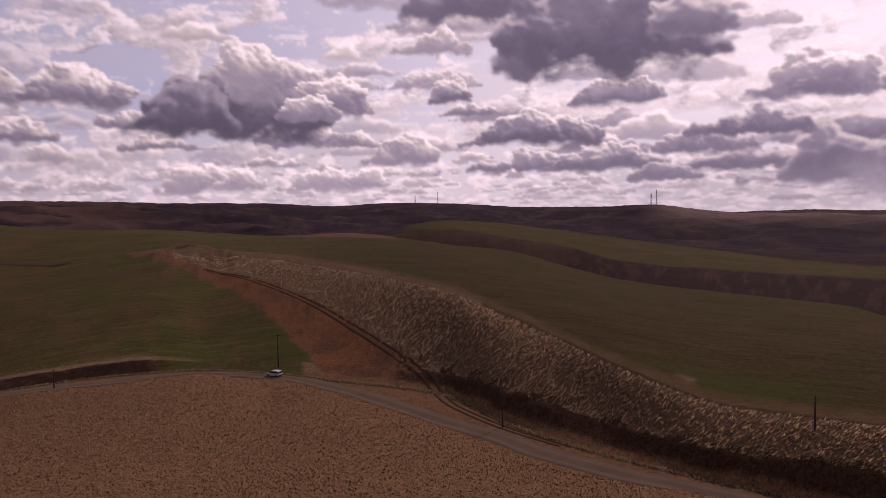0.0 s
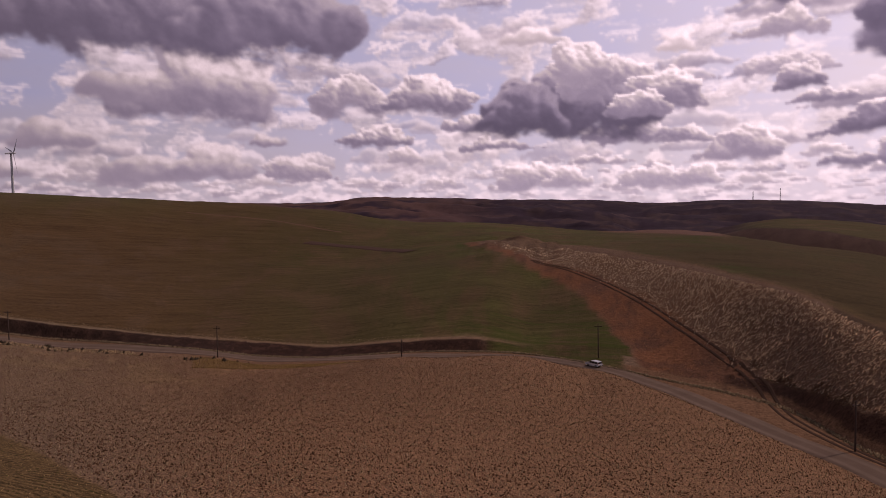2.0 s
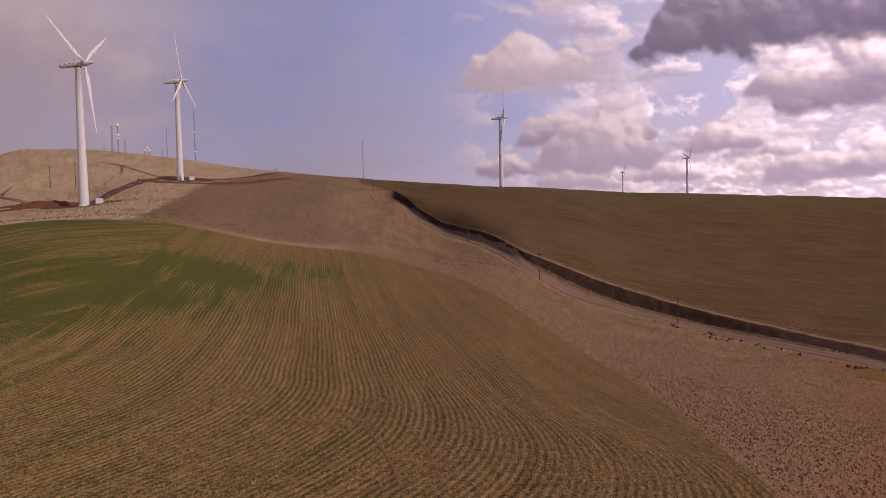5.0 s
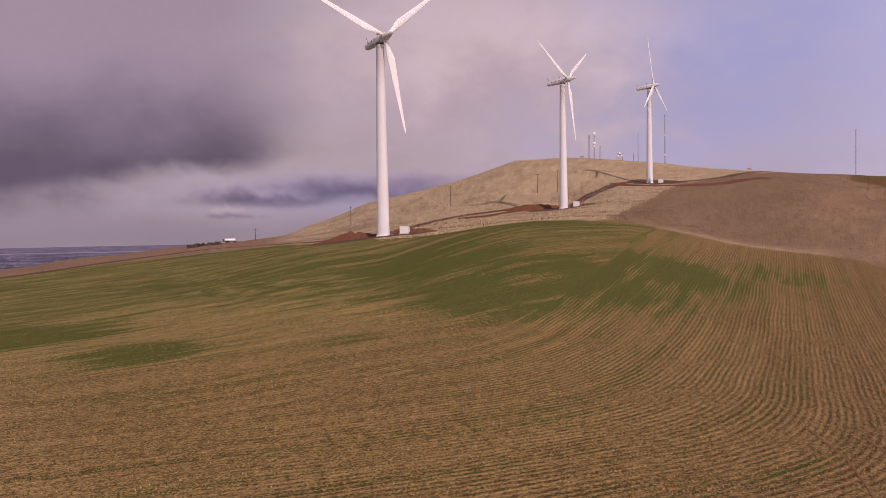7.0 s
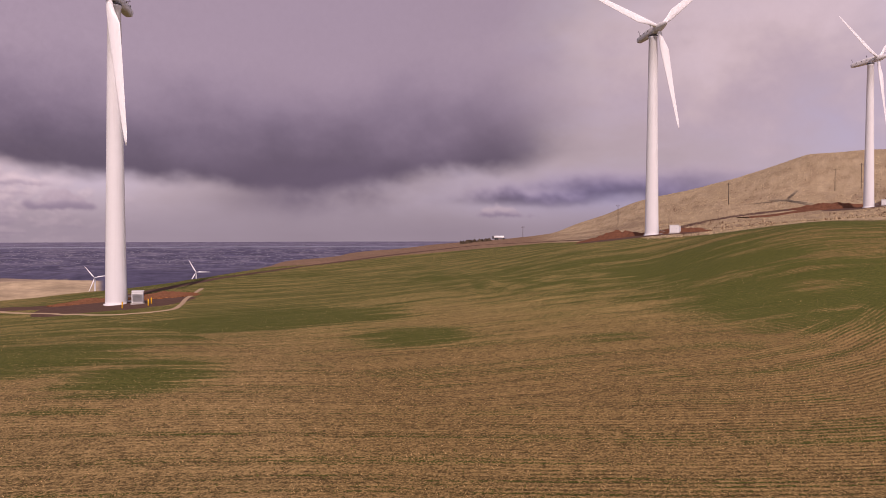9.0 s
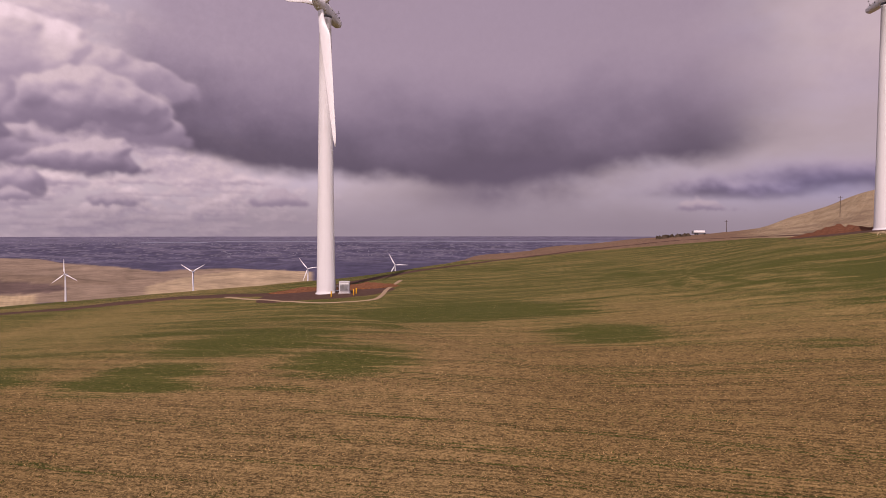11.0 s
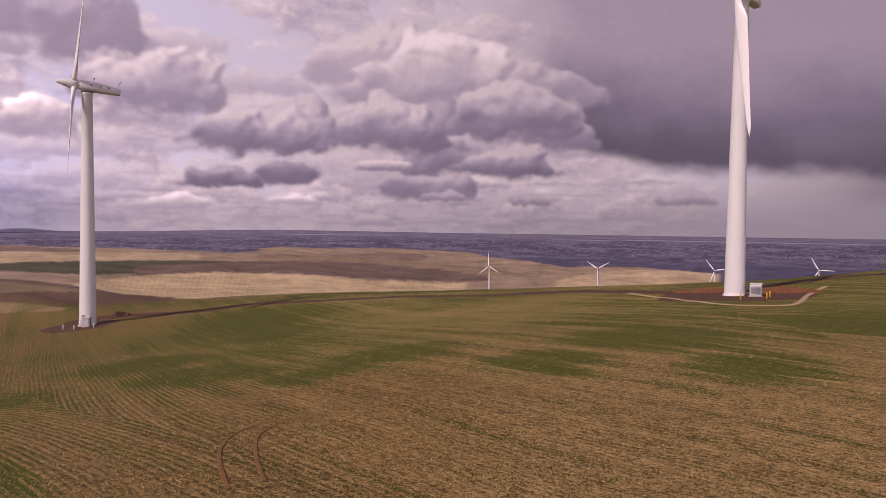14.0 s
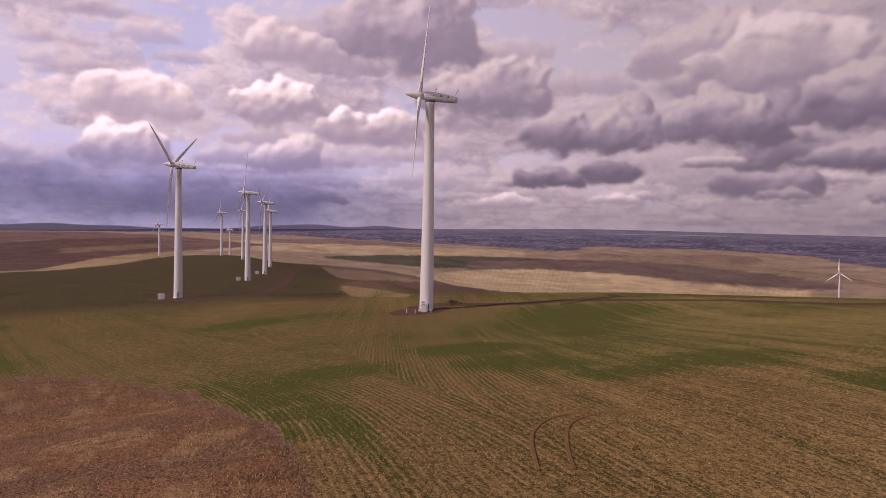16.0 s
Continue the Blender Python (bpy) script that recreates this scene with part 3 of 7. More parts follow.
def make_ground():
    seen = np.arange(-37.0, 246.0, 0.15)
    rest = np.arange(246.0, 323.0, 1.0)
    b = np.concatenate([seen, rest])
    r_lines, z_lines = stations(b)
    steps = (8, 26, 30, 10, 7, 9, 26, 26, 8, 20, 28, 28, 30, 26)
    rs = [r_lines[:, :1] * 0 + 0.004]
    for i, k in enumerate(steps):
        f = ((np.arange(k) / k) ** (1.9 if i in (6, 7) else 1.0))[None, :]
        rs.append(r_lines[:, i : i + 1] * (1 - f) + r_lines[:, i + 1 : i + 2] * f)
    rs.append(r_lines[:, -1:])
    r = np.concatenate(rs, 1)
    nb, nr = r.shape
    a = np.radians(b)[:, None]
    x, y = (-np.sin(a) * r).ravel(), (np.cos(a) * r).ravel()
    rep = np.repeat(np.arange(nb), nr)
    z, u = ground_z(x, y, r_lines[rep], z_lines[rep])
    mesh = bpy.data.meshes.new("ground")
    mesh.vertices.add(nb * nr)
    mesh.vertices.foreach_set("co", np.stack([x, y, z], 1).ravel())
    i, j = np.meshgrid(np.arange(nb), np.arange(nr - 1), indexing="ij")
    p, q = i * nr + j, ((i + 1) % nb) * nr + j
    quads = np.stack([p, q, q + 1, p + 1], -1).reshape(-1, 4)[:, ::-1]
    mesh.loops.add(quads.size)
    mesh.loops.foreach_set("vertex_index", quads.ravel().astype(np.int32))
    mesh.polygons.add(len(quads))
    mesh.polygons.foreach_set("loop_start", np.arange(0, quads.size, 4, dtype=np.int32))
    mesh.update(calc_edges=True)
    mesh.validate()
    mesh.shade_smooth()
    bear, dist = np.repeat(b, nr), r.ravel()
    wob = bumps(x, y, 14.0, 3, 0.55, 31)
    wob_far = bumps(x, y, 160.0, 4, 0.55, 41)

    def between(v, low, high, w=0.12):
        return soft(v, low - w, low + w) * (1 - soft(v, high - w, high + w))

    uu = u + wob * np.where((u > 6) & (bear > 4), 0.004, 0.03) - 0.12 * soft(bumps(x, y, 7.0, 3, 0.6, 35), 0.0, 0.3) * (bear < 4) * between(u, 5.5, 6.2, 0.2)
    bb = bear + wob * 0.25
    cover = np.empty((len(x), 3))
    cover[:] = (0.20, 0.145, 0.095)

    def lay(mask, colour):
        cover[:] = cover * (1 - mask[:, None]) + np.array(colour) * mask[:, None]

    edge = along(bear, (-37, 0), (38, 0), (44, 36), (50, 50), (54, 66), (59, 102), (62.5, 128), (66.5, 150), (70, 168), (73, 186), (76, 208), (83, 212), (90, 214), (96, 212), (99, 206), (103, 191), (109, 187), (114, 192), (118, 199), (121, 226), (126, 262), (130, 259), (138, 255), (145, 246), (150, 262), (155, 320), (212, 320), (216, 700), (219, 1300), (242, 1300), (252, 500), (262, 100), (270, 30), (285, 0), (323, 0))
    wheat = soft(edge - dist, -1.2, 1.2) * (1 - soft(u, 8.3, 8.7))
    patch_edge = along(bear, (-37, 0), (208, 0), (212, 18), (217, 37), (218.6, 48), (221, 60), (224.7, 76), (229, 97), (235, 121), (240, 138), (262, 140), (285, 90), (323, 60))
    dry_patch = soft(patch_edge + wob * 3 - dist, -1.0, 1.0)
    # far ground first, then nearer covers over it
    plains = soft(bear, 112, 122) * (1 - soft(bear, 250, 262)) * soft(u, 8.4, 8.8)
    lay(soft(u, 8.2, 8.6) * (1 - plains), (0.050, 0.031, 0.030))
    lay(between(u, 8.3, 9.95, 0.1) * (1 - plains) * between(bear, -9.5, 20, 0.6) * 0.7, (0.100, 0.064, 0.047))
    gully = bumps(bear * 7.0, dist * 0.10, 7.0, 5, 0.65, 81)
    lay(soft(u, 8.3, 8.6) * (1 - plains) * soft(gully, 0.05, 0.4) * (1 - soft(u, 9.9, 10.0)) * 0.3, (0.12, 0.080, 0.060))
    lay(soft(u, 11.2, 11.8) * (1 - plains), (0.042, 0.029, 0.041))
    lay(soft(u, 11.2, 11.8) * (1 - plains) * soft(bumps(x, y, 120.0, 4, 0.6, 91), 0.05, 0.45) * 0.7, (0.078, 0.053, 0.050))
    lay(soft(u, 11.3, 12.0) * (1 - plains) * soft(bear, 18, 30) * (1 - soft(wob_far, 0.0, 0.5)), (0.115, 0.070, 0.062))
    lay(between(u, 9.98, 11.0, 0.06) * (1 - soft(bear, 1, 4)), (0.070, 0.066, 0.028))
    # sunlit hill at the far right, its sunlight painted as a paler colour
    lay(soft(u, 12.4, 12.9) * (1 - plains) * (1 - soft(bear, -19, -15)) * (bear < 30), (0.21, 0.15, 0.14))
    lay(between(u, 8.02, 8.3, 0.05) * (1 - plains) * between(bear, -21, -9, 1.0), (0.30, 0.20, 0.13))
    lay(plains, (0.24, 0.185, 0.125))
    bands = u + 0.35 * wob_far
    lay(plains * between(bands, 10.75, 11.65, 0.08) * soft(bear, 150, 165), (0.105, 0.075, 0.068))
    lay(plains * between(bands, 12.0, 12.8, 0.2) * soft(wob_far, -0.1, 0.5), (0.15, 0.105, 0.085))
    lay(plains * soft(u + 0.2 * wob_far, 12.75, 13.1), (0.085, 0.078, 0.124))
    lay(plains * soft(bear, 214, 222) * between(u, 8.6, 11.0, 0.1), (0.135, 0.085, 0.068))
    climb = np.degrees(np.arctan2(z + 2.9, dist))
    wob_broad = bumps(bear * 40.0, dist * 0.02, 60.0, 3, 0.5, 43)

    def band(colour, *stations_, low=8.45, level=plains):
        """One far field between two lines: (bearing, upper climb, lower climb) at each station, seen from the drone."""
        at_ = [q[0] for q in stations_]
        inside = soft(bear, at_[0] - 0.3, at_[0] + 0.3) * (1 - soft(bear, at_[-1] - 0.3, at_[-1] + 0.3)) * (level > 0.5) * (u > low)
        line = climb + 0.03 * wob_broad
        inside = inside * (1 - soft(line - np.interp(bear, at_, [q[1] for q in stations_]), -0.03, 0.03))
        inside = inside * soft(line - np.interp(bear, at_, [q[2] for q in stations_]), -0.03, 0.03)
        lay(inside, colour)
        return inside

    # the plain's blue is distance haze painted into the ground colour
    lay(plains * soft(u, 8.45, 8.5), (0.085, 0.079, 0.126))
    band((0.29, 0.215, 0.150), (163.9, -3.19, -5.31), (166.7, -3.02, -5.32), (168.5, -3.03, -5.32), (172.2, -3.21, -5.30), (174.9, -2.79, -5.28), (178.4, -2.46, -5.23), (180.1, -2.10, -5.20), (183.9, -1.95, -5.11), (187.9, -1.83, -5.00), (191.7, -1.92, -4.87), (194.9, -1.80, -4.74), (196.9, -1.93, -4.65))  # rolling tan hills
    band((0.29, 0.215, 0.150), (189.1, -2.09, -5.45), (190.9, -2.27, -5.52), (194.0, -2.03, -5.62), (196.8, -2.13, -5.70), (199.1, -2.36, -5.76), (201.4, -2.18, -5.81), (206.0, -1.98, -5.87), (210.5, -1.86, -5.90), (216.3, -1.61, -5.89), (220.9, -1.39, -5.83), (227.2, -1.28, -5.70), (234.3, -1.26, -5.46), (250.0, -1.26, -5.46))  # rolling tan hills
    band((0.40, 0.305, 0.195), (201.3, -2.41, -2.82), (212.3, -2.11, -3.01), (223.3, -1.85, -2.62), (229.8, -1.96, -2.69))  # pale fields
    band((0.20, 0.140, 0.115), (208.7, -2.06, -2.24), (216.7, -1.61, -2.06), (222.1, -1.75, -2.05))  # brown strip
    band((0.165, 0.110, 0.092), (222.1, -2.18, -2.27), (225.7, -1.86, -2.53), (230.2, -1.47, -2.85), (234.3, -1.33, -3.36), (250.0, -1.33, -3.36))  # purple-brown plain
    band((0.085, 0.084, 0.056), (196.7, -3.23, -3.42), (199.0, -3.01, -3.55), (202.1, -2.88, -3.71), (208.7, -2.89, -3.89), (212.3, -2.88, -3.65), (217.5, -3.09, -3.22))  # dark green field
    band((0.15, 0.105, 0.088), (178.3, -4.09, -4.34), (179.5, -3.89, -4.53), (182.7, -3.52, -4.47), (186.9, -3.23, -4.38), (187.8, -3.17, -4.36), (192.2, -3.01, -4.25), (194.0, -2.94, -4.16), (198.6, -3.00, -3.92), (205.9, -3.31, -3.95))  # brown fallow
    # the next band paints the hills' shade in as a darker brown
    band((0.22, 0.155, 0.120), (183.6, -2.28, -2.85), (187.0, -2.21, -2.96), (192.2, -2.49, -2.94), (196.8, -2.32, -2.59))  # shaded side of the hills
    band((0.24, 0.175, 0.120), (174.9, -3.92, -4.11), (178.4, -3.45, -3.98), (182.7, -2.96, -3.48), (189.8, -2.52, -3.02), (196.9, -2.55, -3.02))  # light brown strip
    band((0.15, 0.105, 0.088), (181.8, -3.76, -4.11), (184.7, -3.37, -4.32), (189.1, -3.04, -4.21), (194.9, -2.92, -3.87), (196.9, -3.26, -3.64))  # brown fallow
    tan_field = band((0.47, 0.36, 0.215), (180.3, -4.65, -5.46), (187.8, -4.51, -5.84), (194.0, -4.12, -6.08), (199.0, -3.83, -6.22), (202.1, -3.85, -6.28), (205.9, -4.04, -6.33), (210.0, -4.54, -6.36))  # tan stubble field
    lay(tan_field * soft(np.sin(bear * 16.0 + climb * 5.0), 0.1, 0.9) * 0.45, (0.36, 0.265, 0.15))
    band((0.46, 0.35, 0.21), (185.9, -4.76, -6.13), (189.8, -4.27, -5.97), (193.5, -4.00, -5.80), (196.9, -3.88, -5.62))  # tan stubble field
    band((0.44, 0.335, 0.21), (160.7, -3.35, -4.91), (163.9, -3.19, -4.94), (167.6, -3.30, -4.95), (170.4, -3.67, -4.95), (173.1, -4.30, -4.93))  # pale knoll
    # far plain, haze painted in: towns, pale fields and dark woods in long bands
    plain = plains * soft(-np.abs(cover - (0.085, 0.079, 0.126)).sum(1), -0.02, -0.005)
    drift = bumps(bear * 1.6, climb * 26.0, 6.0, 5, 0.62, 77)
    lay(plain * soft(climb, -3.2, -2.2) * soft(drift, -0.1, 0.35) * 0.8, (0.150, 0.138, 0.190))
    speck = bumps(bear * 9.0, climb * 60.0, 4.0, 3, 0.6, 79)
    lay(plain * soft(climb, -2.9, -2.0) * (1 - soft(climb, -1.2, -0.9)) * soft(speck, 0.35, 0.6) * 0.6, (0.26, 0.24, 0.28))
    # thicker haze below the horizon, painted as a paler rim
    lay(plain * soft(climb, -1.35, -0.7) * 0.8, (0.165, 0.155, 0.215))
    # fields across the road
    right_of = along(dist, (150, 8.4), (176, 10.4), (197, 11.9), (222, 13.6), (277, 16.4), (323, 19.9), (400, 23.6), (481, 25.6), (520, 27.5))
    left_of = along(dist, (150, 0.4), (160, 1.5), (174, 3.7), (195, 6.4), (222, 9.2), (251, 11.9), (300, 15.6), (334, 18.9), (400, 23.0))
    east = 1 - soft(bear, 84, 86)
    field = np.maximum(soft(uu, 6.004, 6.016) * (1 - soft(u, 8.25, 8.35)) * soft(bb - right_of, -0.3, 0.3) * east, soft(uu, 7.004, 7.02) * (1 - soft(u, 8.17, 8.23)) * (1 - soft(bear, 30, 40)))
    field = np.maximum(field, between(u, 9.98, 11.0, 0.06) * (1 - soft(bear, 1, 4)))
    corner = soft(uu, 5.02, 5.12) * (1 - soft(u, 6.0, 6.1)) * soft(bb, 11.4, 12.0) * (1 - soft(bb, 22.3, 23.0))
    field = np.maximum(field, corner)
    lay(field, (0.086, 0.074, 0.030))
    lay(field * soft(bear, 26, 60) * 0.85, (0.108, 0.063, 0.029))
    lay(field * soft(bear, 36, 58) * 0.5, (0.125, 0.068, 0.032))
    lay(field * soft(u, 7.3, 8.0) * soft(bear, 42, 52) * 0.8, (0.100, 0.092, 0.036))
    lay(field * np.exp(-(((bear - 21) / 6.5) ** 2)) * soft(bumps(x, y, 60.0, 4, 0.6, 73), -0.3, 0.3) * 0.75, (0.092, 0.100, 0.030))
    lay(field * soft(bumps(bear * 9.0, dist * 0.5, 26.0, 4, 0.6, 75), 0.05, 0.5) * 0.5, (0.125, 0.080, 0.045))
    sage = soft(u, 5.87, 5.93) * (1 - soft(u, 7.02, 7.04)) * (1 - soft(bb - left_of, -0.3, 0.3))
    lay(sage, (0.142, 0.092, 0.065))
    lay(sage * (1 - soft(bear, 4, 14)) * 0.6, (0.175, 0.118, 0.084))
    lay(sage * soft(bumps(x, y, 30.0, 4, 0.6, 83), 0.05, 0.5) * 0.6, (0.135, 0.080, 0.052))
    # shade of the terrace bank above the sage, painted as a dark strip
    lay(soft(u, np.where(bear < -3, 6.80, 6.93), np.where(bear < -3, 6.83, 6.95)) * (1 - soft(u, 6.985, 6.995)) * (1 - soft(bear, 8, 14)), (0.058, 0.036, 0.027))
    lay(between(u, 6.985, 7.03, 0.006) * (1 - soft(bear, 8, 14)), (0.098, 0.062, 0.036))
    lay(soft(u, 6.995, 7.0) * (1 - soft(u, 7.004, 7.008)) * (1 - soft(bear, 14, 20)) * soft(wob, -0.2, 0.4) * 0.5, (0.135, 0.085, 0.055))
    mounds_ = np.exp(-(((bear - 19.5) / 3.4) ** 2) - ((dist - 385) / 50) ** 2)
    lay(soft(mounds_ + 0.3 * wob, 0.35, 0.6), (0.150, 0.100, 0.068))
    lay(soft(mounds_, 0.3, 0.6) * soft(bumps(x, y, 18.0, 3, 0.6, 85), 0.0, 0.4) * 0.7, (0.085, 0.055, 0.040))
    lay(field * (1 - soft(bear, 4, 14)) * between(u, 7.0, 8.3, 0.02) * (0.55 + 0.4 * (1 - soft(u, 7.0, 7.6))), (0.066, 0.048, 0.020))
    warm = between(u, 5.3, 7.0, 0.05) * soft(bb - left_of, -0.4, 0.4) * (1 - soft(bb - right_of, -0.4, 0.4))
    lay(warm, (0.165, 0.088, 0.053))
    lay(warm * soft(bear, 4.5, 8) * soft(bumps(x, y, 40.0, 4, 0.55, 87) + 0.55, 0.0, 0.6), (0.205, 0.098, 0.050))
    lay(warm * soft(bumps(x, y, 12.0, 4, 0.6, 89), 0.05, 0.45) * 0.6, (0.105, 0.060, 0.042))
    lay(between(u, 7.75, 8.15, 0.05) * between(bear, 4, 13, 1.0), (0.17, 0.10, 0.075))
    verge = between(u, 4.0, 5.5, 0.1) * (1 - soft(bear, 78, 84)) * (1 - corner)
    lay(verge, (0.190, 0.115, 0.066))
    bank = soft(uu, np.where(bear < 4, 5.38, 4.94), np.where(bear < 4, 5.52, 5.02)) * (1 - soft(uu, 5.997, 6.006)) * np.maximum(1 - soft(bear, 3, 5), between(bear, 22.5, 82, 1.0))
    # face of the road cut: dark soil, with its shade painted in as well
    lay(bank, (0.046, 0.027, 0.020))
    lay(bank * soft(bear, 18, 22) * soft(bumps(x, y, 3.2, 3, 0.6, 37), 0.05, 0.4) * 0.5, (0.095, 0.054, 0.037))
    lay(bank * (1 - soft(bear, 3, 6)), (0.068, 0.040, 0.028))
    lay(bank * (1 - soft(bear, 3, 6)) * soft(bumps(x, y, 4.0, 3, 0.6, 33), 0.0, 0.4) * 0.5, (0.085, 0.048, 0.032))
    lay(soft(uu, 5.996, 6.002) * (1 - soft(uu, 6.008, 6.016)) * between(bear, 20, 82, 2) * 0.7, (0.27, 0.19, 0.115))
    stubble = (1 - soft(u, 3.9, 4.1)) * (1 - soft(bear, 80, 84)) * (1 - wheat)
    gold_from = along(dist, (200, 99.8), (300, 98), (400, 95.5), (450, 94.5), (520, 91), (600, 86))
    field_end = soft(np.degrees(np.arctan2(z + 1.7, dist)) - along(bear, (79.48, 2.03), (80.59, 2.65), (81.84, 3.00), (82.63, 3.21), (83.37, 3.42)), -0.04, 0.04) * soft(u, 5.9, 6.0) * (1 - soft(bear, 83.0, 83.5))
    hill_stubble = between(u, 3.0, 7.9, 0.1) * soft(bb, 80, 82) * (1 - soft(bb - gold_from, -0.5, 0.5)) * (1 - field_end)
    stubble = np.maximum(stubble, hill_stubble)
    lay(stubble, (0.212, 0.116, 0.070))
    lay(stubble * soft(bear, 36, 60), (0.182, 0.112, 0.074))
    lay(hill_stubble, (0.182, 0.118, 0.078))
    gold = between(bear, 84, 128, 1.5) * between(u, 2.95, 8.6, 0.05) * (1 - stubble) * (1 - wheat)
    lay(gold, (0.36, 0.272, 0.165))
    run = bumps(bear * 7.0 + 0.15 * dist, dist * 0.7, 9.0, 5, 0.68, 53)
    fine = bumps(x, y, 5.0, 4, 0.65, 54)
    lay(gold * soft(run + 0.5 * fine, 0.02, 0.45) * 0.45, (0.235, 0.163, 0.100))
    lay(gold * soft(fine - run, 0.1, 0.6) * 0.42, (0.48, 0.372, 0.24))
    lay(gold * soft(bumps(x, y, 45.0, 4, 0.6, 51) + 0.4 * fine, 0.1, 0.6) * 0.55 * (1 - soft(dist, 380, 450)), (0.185, 0.128, 0.086))
    strip = between(bear, 126, 156, 2) * between(u, 2.9, 8.3, 0.05) * (1 - wheat)
    lay(strip, (0.215, 0.135, 0.085))
    lay(between(bear, 44, 84, 2) * between(u, 3.0, 4.0, 0.1) * soft(wob, 0.05, 0.3) * 0.3, (0.33, 0.22, 0.11))
    lay(wheat, (0.186, 0.120, 0.046))
    lay(wheat * soft(dist, 60, 120) * soft(bear, 105, 125) * (1 - soft(bear, 196, 212)), (0.225, 0.168, 0.060))
    lay(wheat * (1 - soft(bear, 72, 104)) * 0.85, (0.130, 0.078, 0.035))
    lay(wheat * between(bear, 143, 178, 6) * (1 - soft(dist, 70, 130)) * 0.7, (0.235, 0.158, 0.066))
    lay(wheat * soft(bear, 186, 210) * 0.5, (0.125, 0.086, 0.036))
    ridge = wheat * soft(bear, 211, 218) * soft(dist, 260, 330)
    # dark olive crop, with a cloud's shadow painted into the colour
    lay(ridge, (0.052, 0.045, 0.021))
    beyond = (dist > 235) * 1.0
    band((0.120, 0.074, 0.052), (202.1, -5.84, -5.96), (204.8, -5.54, -6.12), (206.9, -5.32, -6.23), (209.7, -5.08, -6.28), (211.1, -5.04, -6.14), (213.2, -5.00, -5.80), (214.8, -5.12, -5.62), (216.0, -5.34, -5.46), low=5.5, level=beyond)  # brown knoll
    band((0.235, 0.168, 0.088), (210.3, -6.26, -6.40), (211.3, -6.14, -6.49), (213.2, -5.82, -6.50), (215.2, -5.58, -6.43), (216.0, -5.48, -5.9), low=5.5, level=beyond)  # pale grass below the knoll
    band((0.115, 0.070, 0.058), (229.8, -1.75, -2.75), (230.8, -1.70, -2.85), (232.7, -1.76, -3.07), (234.6, -1.80, -3.45), (236.7, -1.85, -3.85), (238.5, -2.05, -4.11), (250.0, -2.6, -4.2))  # purple-brown hillside
    band((0.185, 0.125, 0.085), (229.8, -2.15, -2.45), (233.0, -2.30, -2.75), (236.5, -2.55, -2.85), low=8.45)  # paler fold in the hillside
    band((0.33, 0.245, 0.135), (226.2, -2.94, -3.02), (228.8, -2.90, -3.12), (230.6, -2.92, -3.38), (232.7, -3.07, -3.74), (234.2, -3.27, -3.90), (236.4, -3.75, -4.06), (237.8, -4.06, -4.20), low=5.5, level=beyond)  # straw along the crest of the green ridge
    lay(dry_patch, (0.142, 0.075, 0.046))
    grown = dry_patch * soft(patch_edge - dist, 4.0, 9.0)
    lay(grown * soft(bumps(x, y, 11.0, 4, 0.55, 95), -0.25, 0.25) * 0.85, (0.205, 0.100, 0.052))
    lay(grown * soft(bumps(x, y, 7.0, 4, 0.6, 97), 0.12, 0.5) * 0.7, (0.30, 0.190, 0.098))
    lay(dry_patch * between(patch_edge + wob - dist, 1.2, 3.6, 0.6) * 0.5, (0.185, 0.118, 0.088))
    # young wheat: thicker along the brow and in patches placed to fit the camera's view
    lush = soft(u, 1.8, 2.7) * between(bear, 92, 165, 10) * 0.62
    for gx, gy, gr in ((-129, -58, 34), (40, -50, 7), (50, -56, 9), (66, -63, 9), (56, -76, 13), (34, -85, 13), (-107, -37, 22), (-126, -24, 26), (-151, -11, 24), (-171, 12, 22), (-23, -85, 17), (-59, -62, 10), (-52, -94, 22), (9, -86, 13), (-9, -72, 10), (-27, -64, 10), (48, -101, 16), (26, -82, 9), (-57, -96, 24), (33, -43, 7), (56, -64, 8), (34, -85, 10), (17, -74, 8), (-185, -62, 42), (137, -144, 22), (-65, -84, 14)):
        lush = np.maximum(lush, 0.95 * np.exp(-(((x - gx) ** 2 + (y - gy) ** 2) / gr**2)))
    lush = np.maximum(lush, 0.30 + 0.22 * bumps(x, y, 55.0, 3, 0.5, 61) + 0.10 * soft(bear, 180, 200) + 0.27 * soft(dist, 60, 120) * soft(bear, 105, 120) * (1 - 0.6 * soft(bear, 196, 206))) * (0.15 + 0.85 * soft(bear, 74, 94))
    lush = lush * (1 - 0.85 * np.exp(-(((x - 24) ** 2 + (y + 30) ** 2) / 12**2)))
    patch = np.clip(wheat * lush * (1 - dry_patch), 0, 1) + field * (0.26 + 0.35 * bumps(x, y, 90.0, 4, 0.5, 71)) * (1 - 0.75 * soft(bear, 28, 55)) - ridge * 0.25
    lay(between(bear, 37, 46, 1.5) * between(u, 3.5, 4.0, 0.12) * soft(wob, -0.3, 0.2), (0.29, 0.175, 0.070))
    east_side = (1 - soft(bear, 38, 62))[:, None]
    cover *= 1 + east_side * np.array((0.11, -0.02, -0.08))
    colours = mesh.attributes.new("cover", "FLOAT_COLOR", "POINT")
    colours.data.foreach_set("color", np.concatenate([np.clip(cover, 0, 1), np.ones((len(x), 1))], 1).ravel())
